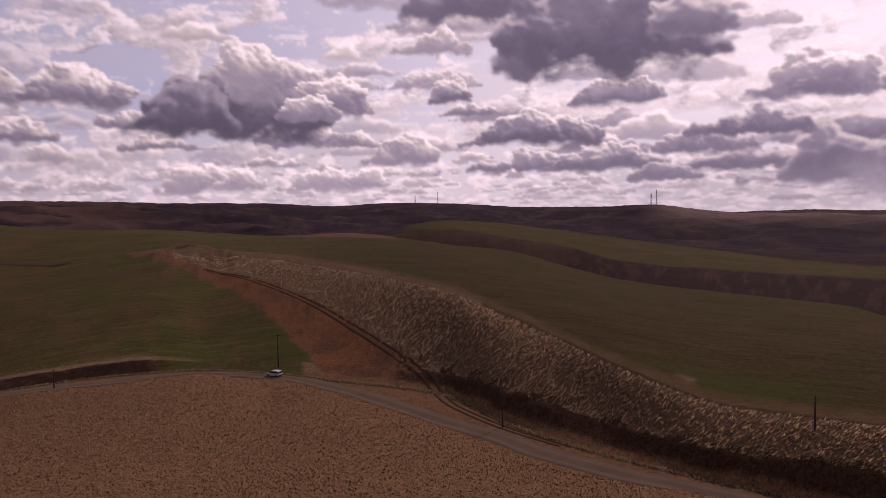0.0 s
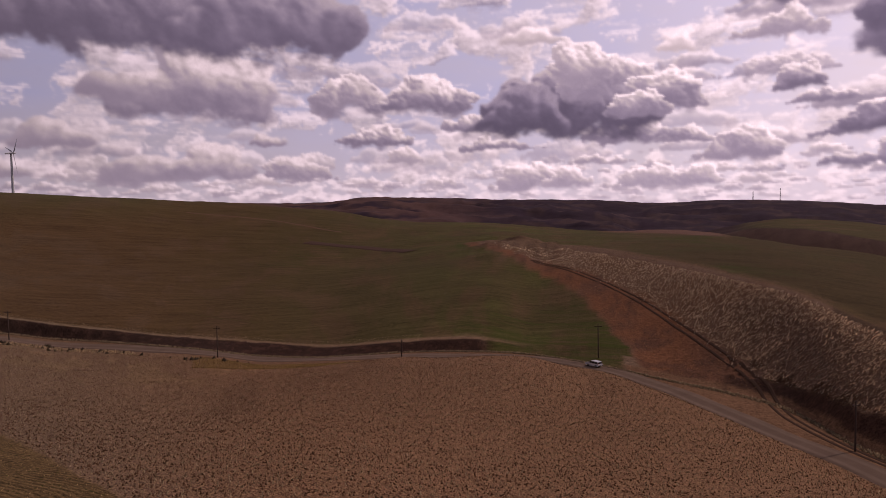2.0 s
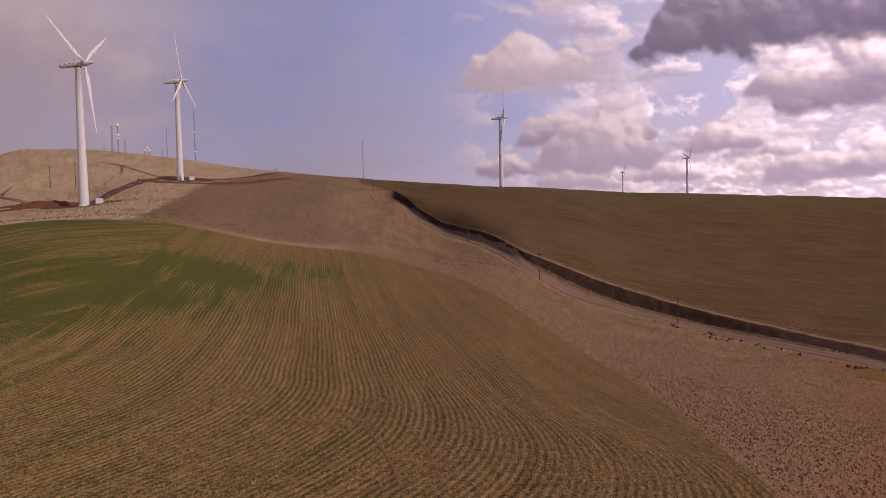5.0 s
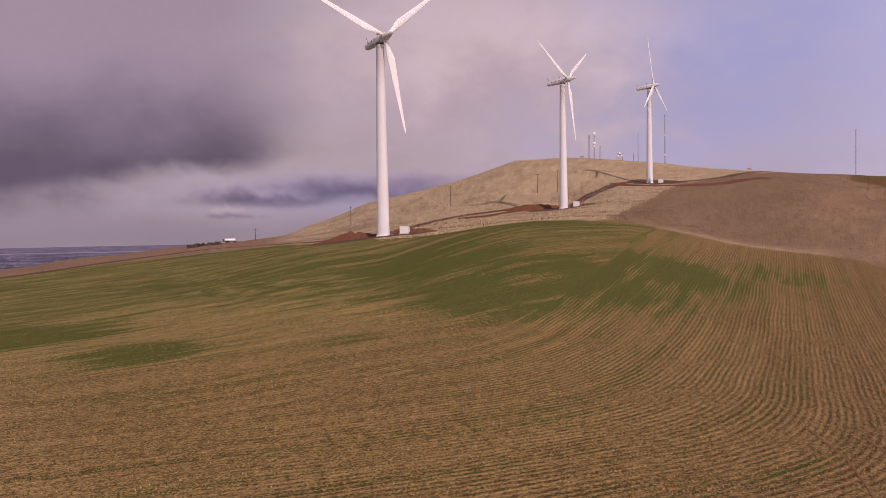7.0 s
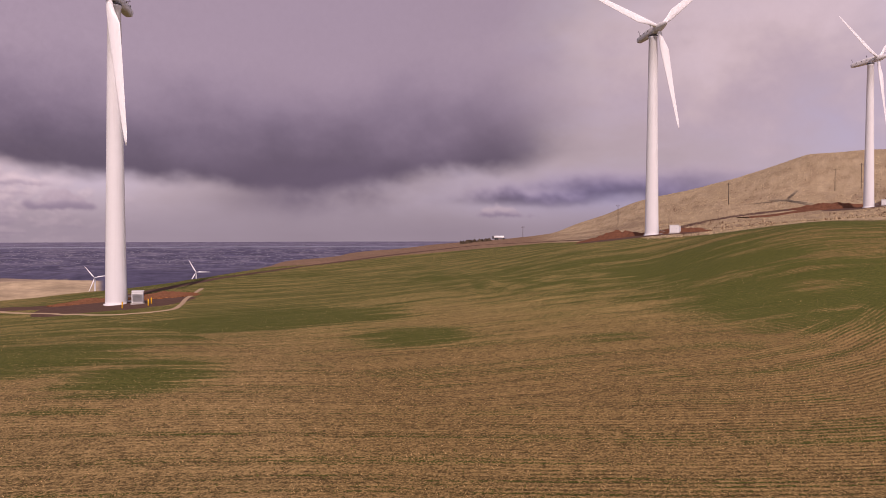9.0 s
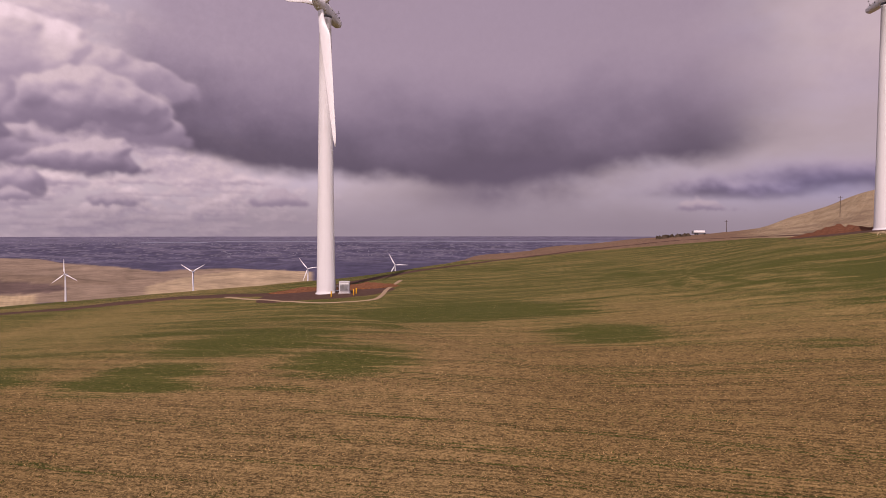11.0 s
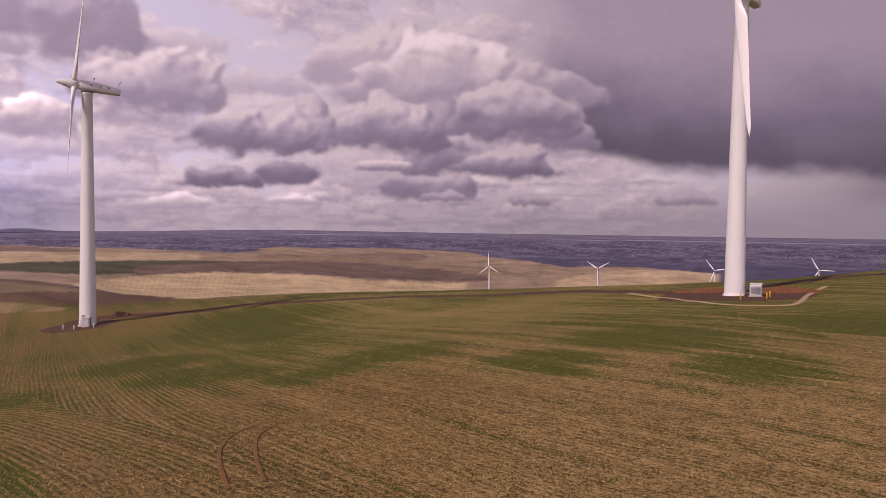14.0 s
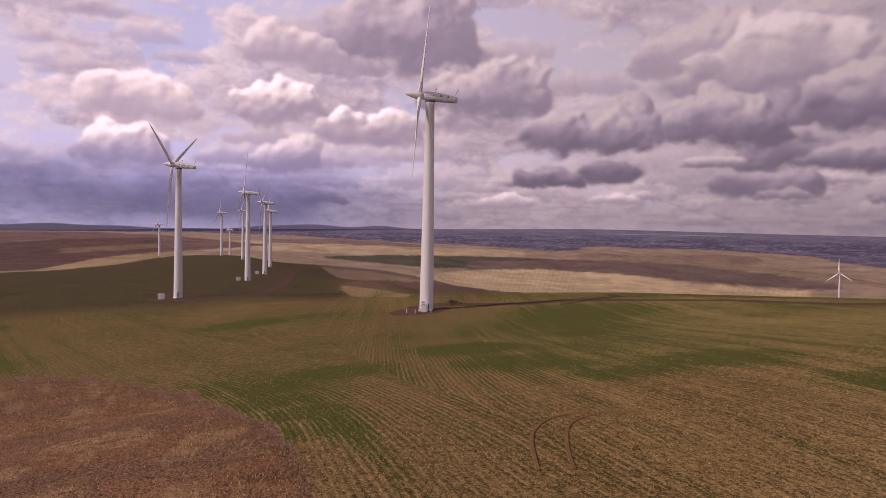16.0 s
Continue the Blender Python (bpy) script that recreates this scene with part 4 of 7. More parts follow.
    for title, values in (("rows", wheat * (1 - dry_patch) + 0.6 * field), ("straw", 0.4 * wheat + 0.5 * sage + 0.9 * stubble + 0.3 * gold), ("furrow", field), ("far", soft(dist, 250, 1200)), ("patch", np.clip(patch, 0, 1))):
        layer = mesh.attributes.new(title, "FLOAT", "POINT")
        layer.data.foreach_set("value", np.ascontiguousarray(values, dtype=np.float32))
    mesh.materials.append(GROUND)
    return tagged(new("ground", mesh), "rolling farmland of brown wheat rows, stubble and sage", "ground", kind="structure")


make_ground()


# ---- cloudy sky round the horizon ----
SKY_RING = 4965.0
S_AZ, S_EL = np.arange(-37.0, 247.0, 0.12), np.arange(-1.7, 20.4, 0.10)
AZ, EL = [q.astype(float) for q in np.meshgrid(S_AZ, S_EL, indexing="ij")]
ALL = (slice(None), slice(None))
PUFF = np.zeros_like(AZ)


def ramp(v, *pairs):
    return np.interp(v, [p[0] for p in pairs], [p[1] for p in pairs])


# open sky: pale blue between thin high cloud, whiter low down
wisps = bumps(AZ, EL * 2.2, 22.0, 6, 0.55, 3) * 0.5 + bumps(AZ, EL * 2.6, 6.0, 5, 0.55, 9) * 0.22
blue = np.clip(ramp(AZ, (-52, 0.08), (-25, 0.15), (5, 0.45), (30, 0.55), (60, 0.55), (74, 0.8), (92, 0.85), (103, 0.35), (112, 0.1), (180, 0.15), (195, 0.35), (210, 0.5), (228, 0.7), (260, 0.6)) + 0.45 * wisps, 0, 1) * ramp(EL, (0, 0.15), (4, 0.6), (9, 1.0))
veil = ramp(AZ, (-52, 0.98), (-28, 0.92), (-10, 0.84), (12, 0.66), (35, 0.56), (70, 0.48), (100, 0.44), (135, 0.38), (170, 0.46), (200, 0.56), (230, 0.58), (260, 0.65)) * (1 + 0.25 * wisps)
veil = veil * (1 - 0.35 * soft(AZ, 4, -14) * soft(EL, 9.0, 1.0))
SKY_RGB = np.stack([veil, veil * 0.97, veil * 1.02], -1)
tint = np.stack([veil * 0 + 0.29, veil * 0 + 0.36, veil * 0 + 0.58], -1) * ramp(AZ, (-40, 1.35), (20, 1.1), (80, 0.98), (200, 0.95))[..., None]
SKY_RGB = SKY_RGB * (1 - blue[..., None]) + tint * blue[..., None]
FRAY = [bumps(AZ, EL * 1.3, s, 5, 0.58, 700 + 9 * k) for k, s in enumerate((0.7, 1.6, 3.6))]
CALM = [bumps(AZ, EL * 1.3, s, 2, 0.5, 900 + 9 * k) for k, s in enumerate((0.9, 2.0, 4.2))]
FRAY2 = [bumps(AZ, EL * 1.3, s, 5, 0.58, 800 + 9 * k) for k, s in enumerate((0.7, 1.6, 3.6))]


def put_cloud(win, value, alpha, puff=0.0):
    deep = 1 - np.clip(value / 0.5, 0, 1)
    rgb = np.stack([value * 1.01, value * (0.95 - 0.04 * deep), value * (0.985 + ramp(AZ[win], (40, 0.48), (90, 0.36), (140, 0.40), (260, 0.40)) * deep)], -1)
    SKY_RGB[win] = SKY_RGB[win] * (1 - alpha[..., None]) + rgb * alpha[..., None]
    PUFF[win] = PUFF[win] * (1 - alpha) + puff * alpha


def window(at, low, high, wide):
    i0, i1 = np.searchsorted(S_AZ, (at - wide, at + wide))
    j0, j1 = np.searchsorted(S_EL, (low, high))
    return (slice(i0, i1), slice(j0, j1)) if i1 - i0 > 3 and j1 - j0 > 3 else None


def sheet(at, up, wide, tall, dark, light, opacity=1.0):
    """A smooth bank of cloud: dark below, lighter above."""
    win = window(at, up - 2.2 * tall, up + 2.2 * tall, 2.2 * wide)
    if win is None:
        return
    a, e = AZ[win], EL[win]
    warp = bumps(a, e * 1.5, max(wide, 3.0) * 0.7, 5, 0.55, int(at * 7) % 97)
    qx, qy = (a - at) / wide + 0.3 * warp, (e - up) / tall + 0.28 * warp
    alpha = np.exp(-((qx**2 + np.where(qy < 0, (1.5 * qy) ** 2, qy**2)) ** 1.5)) * opacity
    tone = soft(qy + 0.45 * warp + 0.12 * FRAY[2][win], -0.7, 1.1)
    put_cloud(win, dark + (light - dark) * tone, alpha, 0.3)


def cumulus(at, base, wide, tall, dark, light, crisp=1.0, opacity=1.0, seed=0):
    """A heaped cloud: puffs upon puffs over a flat dark base, lit from the sun's side."""
    win = window(at, base - 0.5 * tall, base + 1.45 * tall + 0.3, 1.35 * wide + 0.4)
    if win is None:
        return
    g = random.Random(seed * 31 + int(at * 10) * 7 + int(base * 10))
    k = 0 if tall < 1.1 else (1 if tall < 2.8 else 2)
    rough_ = soft(crisp, 0.2, 0.9)
    fray_ = FRAY[k][win] * rough_ + CALM[k][win] * (1 - rough_)
    a = AZ[win] + fray_ * (0.05 + 0.10 * tall)
    e = EL[win] + FRAY2[k][win] * (0.04 + 0.085 * tall)
    height = np.zeros_like(a)
    az0, el0 = AZ[win][0, 0], EL[win][0, 0]

    def puff(cx, cy, r, depth, level):
        i0, i1 = int((cx - 1.6 * r - az0) / 0.12), int((cx + 1.6 * r - az0) / 0.12) + 2
        j0, j1 = int((cy - 1.5 * r - el0) / 0.10), int((cy + 1.5 * r - el0) / 0.10) + 2
        spot = (slice(max(i0, 0), max(i1, 0)), slice(max(j0, 0), max(j1, 0)))
        d2 = ((a[spot] - cx) / (1.15 * r)) ** 2 + ((e[spot] - cy) / r) ** 2
        height[spot] = np.maximum(height[spot], np.where(d2 < 1, depth + r * np.sqrt(np.clip(1 - d2, 0, 1)), 0))
        if level < 3 and r > 0.28:
            for c in range(7 if level < 2 else 5):
                w = radians(g.uniform(-25, 205))
                out = r * g.uniform(0.45, 0.95)
                puff(cx + 1.15 * out * math.cos(w), cy + out * math.sin(w) * 0.9, r * g.uniform(0.30, 0.52), depth + 0.75 * math.sqrt(max(0.0, r * r - out * out)), level + 1)

    count = int(4 + 2.6 * min(wide / max(tall, 0.1), 6))
    peak = g.uniform(-0.35, 0.35)
    for c in range(count):
        x = -0.9 + 1.8 * (c + g.uniform(0.1, 0.9)) / count
        room = max(0.22, 1 - abs(x - peak) ** 1.5) * g.uniform(0.65, 1.0)
        r = max(0.16, 0.52 * tall * room)
        puff(at + x * wide * 0.88, base + 0.45 * r + g.random() * max(0.0, tall * room - 1.5 * r), r, 0.0, 1)
    if crisp < 0.8:
        for pas in range(int(1 + (0.8 - crisp) * 10)):
            height[1:-1, 1:-1] = 0.25 * (height[:-2, 1:-1] + height[2:, 1:-1] + height[1:-1, :-2] + height[1:-1, 2:])
    thick = height / (0.45 * tall)
    over = (e - base) / tall
    floor_ = soft(over + 0.10 * FRAY[k][win], -0.10, 0.10)
    noise_ = 0.55 * fray_ + (0.15 + 0.2 * rough_) * FRAY2[max(k - 1, 0)][win]
    alpha = soft(thick + (0.35 - 0.15 * crisp) * noise_ * (thick > 0), 0.02, 0.50 - 0.28 * crisp) * floor_ * opacity
    # turned towards the sun: bright; towards the ground: dark
    hx, hy = np.gradient(height + 0.03 * tall * noise_, 0.12, 0.10)
    norm = 1 / np.sqrt(1 + hx**2 + hy**2)
    off = radians(at + 41.0)
    right, deep, up = 0.77 * math.sin(off), 0.77 * math.cos(off), 0.64
    facing = (hx * right - hy * up - deep) * norm
    facing = np.clip((facing + 0.62) / 1.15, 0, 1) if deep > 0 else np.clip((facing + 0.2) / 1.2, 0, 1)
    climb_ = soft(over - 0.10 * (thick - 0.8) + 0.14 * noise_, 0.10, 0.72)
    back_ = max(0.0, deep / 0.77)
    thin = np.exp(-3.2 * thick)
    tone = climb_ * (0.22 + 0.85 * facing) + 0.12 * facing * (1 - climb_) + 0.6 * back_ * thin * (0.35 + 0.65 * climb_)
    tone = np.clip(tone * 1.15 + 0.05 * noise_ * climb_, 0, 1)
    put_cloud(win, dark + (light - dark) * tone, alpha, (0.1 + 0.6 * crisp) * (0.35 + 0.65 * tone))


def bank(low, high, rise, dark, pale, opacity, fade=3.0):
    """A smooth rain cloud: a ragged dark base, paler with height."""
    warp = bumps(AZ, EL * 1.4, 11.0, 6, 0.55, 404)
    base = rise(AZ) + 0.8 * warp
    span = soft(AZ + 2.0 * warp, low, low + 9) * (1 - soft(AZ + 2.0 * warp, high - 8, high))
    alpha = soft(EL - base, -0.7, 0.8) * span * opacity
    value = dark + (pale - dark) * soft(EL - base + 2.2 * warp, 0.2, fade * 3.2)
    put_cloud(ALL, value, alpha, 0.25)


def broken(low, high, seed, cover_, dark, light, opacity, size=1.0):
    """A broken layer: patches that shrink and crowd towards the horizon, lit from above and the sun's side."""
    v = 9 * np.log1p(EL / 3.0)
    near_ = soft(EL, 1.5, 6.5)
    field_ = bumps(AZ, v, 2.2 * size, 5, 0.58, seed) * (1 - near_) + bumps(AZ + 2 * FRAY[2], EL * 1.8, 8.0 * size, 6, 0.58, seed + 40) * near_
    span = soft(AZ, low, low + 8) * (1 - soft(AZ, high - 8, high))
    alpha = soft(field_, cover_ - 0.05, cover_ + 0.40) * span * opacity
    ahead = np.zeros_like(field_)
    for n_, w_ in ((2, 0.4), (5, 0.35), (10, 0.25)):
        moved = np.roll(field_, -n_, 1)
        ahead += w_ * (field_ - np.roll(moved, 2 * n_ // 3 if high < 100 else -n_ // 2, 0))
    tone = np.clip(0.62 + 1.2 * ahead - 0.40 * np.clip(field_ - cover_, 0, 1), 0, 1)
    put_cloud(ALL, dark + (light - dark) * tone, alpha, 0.3)


broken(-60, 70, 311, 0.0, 0.36, 0.98, 0.8)
broken(56, 78, 341, 0.05, 0.38, 0.62, 0.7, 0.8)
broken(-60, 64, 331, 0.12, 0.24, 0.95, 0.7, 0.55)
broken(160, 270, 351, -0.35, 0.30, 0.62, 0.85, 1.3)
broken(156, 270, 371, 0.05, 0.20, 0.56, 0.6, 0.8)
# rows of small cumulus far off, smaller and closer towards the horizon
rng = random.Random(5)
for k in range(300):
    up_ = 3.6 * (1 - k / 300) ** 1.5
    at_ = rng.uniform(-42, 66) if k % 2 else rng.uniform(166, 250)
    wide_ = rng.uniform(0.5, 1.5) * (0.7 + 0.35 * up_)
    if at_ < 66:
        cumulus(at_, up_, wide_, wide_ * rng.uniform(0.45, 0.8), rng.uniform(0.28, 0.42), rng.uniform(0.8, 1.0), 0.9, rng.uniform(0.6, 0.95), k)
    else:
        cumulus(at_, up_, wide_ * 1.6, wide_ * rng.uniform(0.25, 0.45), rng.uniform(0.20, 0.30), rng.uniform(0.42, 0.62), 0.4, rng.uniform(0.3, 0.7), k)
for k in range(110):
    up_, wide_ = 2.5 + 13.0 * rng.random() ** 1.4, rng.uniform(2.0, 5.0)
    at_ = rng.uniform(-42, 60) if k % 2 else rng.uniform(170, 250)
    if at_ < 60:
        east_ = 1 - soft(at_, 2, 14)
        cumulus(at_, up_, wide_ * (1 + 0.4 * east_), wide_ * rng.uniform(0.35, 0.55), rng.uniform(0.18, 0.32) + 0.06 * (1 - east_), rng.uniform(0.75, 0.98), rng.uniform(0.5, 0.9), 0.55 + 0.35 * east_ * rng.random(), k)
    else:
        cumulus(at_, up_, wide_ * 1.4, wide_ * rng.uniform(0.4, 0.6), rng.uniform(0.24, 0.34), rng.uniform(0.46, 0.58), 0.1, rng.uniform(0.4, 0.8), k)
for k in range(170):
    up_, wide_ = rng.uniform(0.0, 3.0), rng.uniform(0.45, 1.1)
    cumulus(rng.uniform(-42, 62), up_ - 0.3, wide_, wide_ * rng.uniform(0.6, 1.0), rng.uniform(0.30, 0.42), 1.0, 1.0, rng.uniform(0.6, 0.95), k + 700)
bank(122, 180, lambda q: ramp(q, (95, 12.0), (112, 9.5), (122, 7.2), (128, 5.5), (136, 4.5), (144, 3.8), (151, 3.6), (158, 4.2), (167, 5.0), (173, 6.5), (182, 8.5)), 0.085, 0.30, 0.95)
rain = np.exp(-(((AZ - 147 + 0.5 * EL + 0.8 * FRAY[2]) / 7.5) ** 2)) * soft(EL, 0.2, 3.0) * (1 - soft(EL, 5.0, 6.5)) * (0.85 + 0.2 * FRAY[2])
put_cloud(ALL, 0.12 + 0 * AZ, np.clip(rain * 0.9, 0, 1))
sheet(111.3, 12.0, 14.0, 9.0, 0.41, 0.59, 0.92)
sheet(120.0, 3.7, 11.0, 1.5, 0.11, 0.38, 0.95)
sheet(127.5, 3.0, 6.0, 0.9, 0.10, 0.42, 0.9)
sheet(116.0, 4.6, 6.0, 0.8, 0.26, 0.46, 0.5)
cumulus(-5.4, 2.3, 8.0, 2.1, 0.17, 0.8, 0.8)
cumulus(-22.5, 1.9, 7.4, 2.1, 0.14, 0.6, 0.7)
cumulus(-20.5, 3.3, 6.1, 2.6, 0.18, 0.8, 0.8)
cumulus(-29.8, 3.5, 4.5, 2.6, 0.17, 0.7, 0.7)
cumulus(6.4, 4.6, 3.7, 1.3, 0.24, 0.9, 0.9)
cumulus(-28.4, 0.8, 7.1, 4.6, 0.12, 0.55, 0.7)
cumulus(-12.5, 2.2, 6.7, 2.8, 0.14, 0.8, 0.9)
cumulus(-18.0, 1.3, 4.4, 1.6, 0.15, 0.6, 0.8)
cumulus(-24.4, 4.4, 6.2, 2.6, 0.15, 0.6, 0.8)
cumulus(-27.7, 6.9, 6.3, 3.5, 0.18, 0.95, 1.0)
cumulus(-6.3, 4.4, 7.4, 3.7, 0.12, 0.9, 1.0)
cumulus(-2.3, 6.9, 3.2, 1.2, 0.2, 0.9, 1.0)
cumulus(-13.8, 7.2, 4.8, 3.1, 0.17, 0.9, 1.0)
cumulus(-0.5, 8.0, 2.4, 2.0, 0.16, 0.9, 1.0)
cumulus(0.8, 11.7, 4.5, 2.3, 0.3, 0.9, 0.8)
cumulus(19.4, 12.6, 3.6, 1.5, 0.45, 0.95, 0.6)
cumulus(6.9, 11.2, 2.1, 1.5, 0.5, 0.95, 0.6)
cumulus(21.0, 4.5, 4.5, 1.4, 0.22, 0.85, 0.9)
cumulus(9.6, 4.8, 6.5, 2.2, 0.22, 0.95, 1.0)
cumulus(23.7, 6.0, 2.9, 2.0, 0.22, 0.85, 0.9)
cumulus(16.0, 5.5, 9.9, 5.8, 0.1, 0.4, 0.7)
cumulus(16.8, 6.7, 6.4, 5.5, 0.11, 0.5, 0.7)
cumulus(18.9, 5.6, 4.3, 4.5, 0.1, 0.3, 0.6)
cumulus(12.5, 8.2, 5.1, 5.5, 0.25, 1.0, 1.0)
cumulus(15.0, 9.5, 3.0, 3.7, 0.3, 0.95, 1.0)
cumulus(8.6, 7.1, 4.2, 3.8, 0.2, 1.0, 1.0)
cumulus(10.8, 6.7, 3.1, 2.6, 0.22, 0.95, 1.0)
cumulus(-13.7, 9.6, 10.3, 9.4, 0.11, 0.5, 0.6)
cumulus(-19.3, 12.0, 4.3, 3.4, 0.16, 0.6, 0.6)
cumulus(-1.8, 14.2, 7.2, 4.7, 0.14, 0.5, 0.6)
cumulus(19.9, 1.4, 3.1, 2.9, 0.3, 1.0, 1.0)
cumulus(15.8, 1.4, 2.8, 2.1, 0.32, 1.0, 1.0)
cumulus(10.8, 1.2, 3.1, 2.4, 0.32, 1.0, 1.0)
cumulus(6.5, 1.2, 2.7, 2.5, 0.3, 1.0, 1.0)
cumulus(28.9, 3.7, 2.1, 1.5, 0.35, 0.9, 0.8)
cumulus(14.4, 3.2, 2.0, 1.0, 0.3, 0.9, 0.9)
cumulus(3.8, 3.2, 3.8, 3.3, 0.25, 0.95, 1.0)
cumulus(-26.3, -0.4, 1.7, 0.3, 0.3, 0.5, 0.6)
cumulus(69.3, 10.7, 4.6, 4.2, 0.3, 0.72, 0.4)
cumulus(66.8, 5.9, 5.0, 3.0, 0.27, 0.62, 0.4)
cumulus(62.7, 5.6, 3.5, 3.3, 0.28, 0.66, 0.4)
cumulus(70.9, 3.5, 3.6, 2.1, 0.28, 0.6, 0.4)
cumulus(54.4, 4.8, 4.1, 2.4, 0.3, 0.72, 0.5)
cumulus(65.8, 3.6, 3.6, 1.9, 0.3, 0.62, 0.4)
cumulus(49.2, 2.3, 4.8, 3.0, 0.3, 0.72, 0.6)
cumulus(43.8, 2.7, 4.6, 3.0, 0.28, 0.78, 0.7)
cumulus(36.9, 2.3, 3.2, 2.7, 0.28, 0.8, 0.8)
cumulus(57.9, 2.7, 4.0, 1.8, 0.32, 0.68, 0.5)
cumulus(44.5, 7.2, 8.5, 6.1, 0.22, 0.78, 0.6)
cumulus(50.8, 8.4, 3.1, 2.8, 0.28, 0.6, 0.4)
cumulus(34.1, 7.5, 3.4, 5.4, 0.25, 0.95, 0.9)
cumulus(31.9, 4.9, 3.9, 2.5, 0.2, 0.85, 0.9)
cumulus(27.9, 7.5, 5.4, 4.2, 0.18, 0.92, 1.0)
cumulus(40.0, 5.1, 2.2, 1.1, 0.25, 0.7, 0.7)
cumulus(54.2, 11.8, 8.6, 7.2, 0.15, 0.36, 0.45)
cumulus(48.0, 12.1, 10.0, 8.1, 0.14, 0.36, 0.5)
cumulus(42.2, 11.8, 9.6, 8.5, 0.14, 0.45, 0.4)
cumulus(70.8, 10.4, 7.0, 4.7, 0.4, 0.64, 0.45)
cumulus(65.4, 3.5, 5.4, 6.0, 0.32, 0.58, 0.45)
cumulus(64.7, 2.3, 4.9, 2.0, 0.34, 0.5, 0.45)
cumulus(68.6, 7.1, 1.7, 1.3, 0.4, 0.54, 0.45)
cumulus(163.1, 1.8, 3.6, 1.3, 0.24, 0.42, 0.4)
cumulus(129.4, 1.5, 3.2, 0.9, 0.25, 0.5, 0.4)
cumulus(185.8, 10.6, 8.9, 7.6, 0.3, 0.52, 0.3)
cumulus(175.8, 9.4, 7.3, 5.0, 0.22, 0.48, 0.3)
cumulus(194.8, 6.0, 4.5, 4.6, 0.19, 0.47, 0.4)
cumulus(185.9, 6.6, 7.0, 4.8, 0.2, 0.45, 0.4)
cumulus(173.1, 6.1, 6.3, 4.1, 0.19, 0.43, 0.4)
cumulus(179.7, 4.0, 7.6, 4.6, 0.15, 0.43, 0.4)
cumulus(194.8, 3.3, 3.6, 2.8, 0.14, 0.36, 0.4)
cumulus(184.7, 2.2, 6.4, 3.4, 0.16, 0.43, 0.4)
cumulus(193.1, 1.8, 2.7, 1.0, 0.3, 0.64, 0.5)
cumulus(187.5, 0.3, 2.3, 1.0, 0.28, 0.52, 0.4)
cumulus(174.9, 2.0, 2.6, 0.8, 0.2, 0.36, 0.4)
cumulus(183.9, 9.3, 9.2, 8.1, 0.28, 0.66, 0.3)
cumulus(174.9, 7.1, 6.4, 5.7, 0.17, 0.5, 0.3)
cumulus(206.1, 8.2, 6.2, 6.6, 0.22, 0.58, 0.4)
cumulus(212.4, 12.2, 8.3, 8.4, 0.22, 0.52, 0.4)
cumulus(219.3, 11.9, 5.9, 3.9, 0.3, 0.62, 0.4)
cumulus(220.1, 7.3, 4.1, 4.9, 0.27, 0.88, 0.6)
cumulus(214.2, 6.1, 5.9, 4.2, 0.27, 0.92, 0.6)
cumulus(196.9, 5.6, 7.7, 4.6, 0.16, 0.52, 0.4)
cumulus(185.9, 6.0, 7.2, 5.0, 0.16, 0.5, 0.4)
cumulus(177.8, 4.0, 6.7, 3.1, 0.14, 0.46, 0.4)
cumulus(200.5, 2.8, 5.1, 2.2, 0.12, 0.36, 0.3)
cumulus(186.7, 4.4, 4.0, 1.1, 0.2, 0.56, 0.4)
cumulus(204.6, 1.0, 4.6, 1.6, 0.36, 0.92, 0.6)
cumulus(193.7, 1.5, 3.2, 1.1, 0.36, 0.88, 0.6)
cumulus(188.3, -0.1, 3.1, 1.3, 0.3, 0.66, 0.4)
cumulus(232.6, 3.8, 3.6, 4.4, 0.24, 0.8, 0.6)
cumulus(230.5, 7.1, 5.4, 4.9, 0.3, 0.74, 0.5)
cumulus(221.3, 3.6, 4.1, 3.3, 0.24, 0.66, 0.5)
cumulus(226.1, 2.2, 2.3, 1.5, 0.2, 0.5, 0.4)
cumulus(218.4, 1.1, 3.5, 1.4, 0.2, 0.45, 0.4)
cumulus(182.1, 2.0, 3.4, 1.0, 0.2, 0.42, 0.3)
cumulus(174.8, 1.7, 2.6, 1.0, 0.2, 0.42, 0.3)
sheet(-31.4, 0.7, 1.8, 1.6, 0.23, 0.33, 0.8)
sheet(228.0, 1.5, 15.0, 2.6, 0.085, 0.22, 0.95)
# rain haze low down, and the gain of light towards the sun
haze = soft(EL, 4.0, 0.0) * ramp(AZ, (-52, 0.6), (-14, 0.4), (0, 0.2), (50, 0.2), (66, 0.35), (110, 0.7), (170, 0.7), (260, 0.55))
tone_low = ramp(AZ, (-52, 0.27), (-20, 0.30), (0, 0.40), (12, 0.52), (50, 0.52), (110, 0.24), (140, 0.185), (170, 0.21), (200, 0.24), (216, 0.13), (240, 0.13), (260, 0.2))
SKY_RGB = SKY_RGB * (1 - haze[..., None]) + np.stack([tone_low, tone_low * 0.96, tone_low * 1.18], -1) * haze[..., None]
north = (np.exp(-(((AZ - 121) / 9.0) ** 2)) * np.exp(-(((EL - 3.3) / 1.5) ** 2)))[..., None]
SKY_RGB = SKY_RGB * (1 + north * np.array((-0.14, -0.08, 0.12)))
west = (soft(AZ, 203, 222) * soft(EL, 7.0, 2.0))[..., None]
SKY_RGB = SKY_RGB * (1 + west * np.array((-0.22, -0.12, 0.20)))
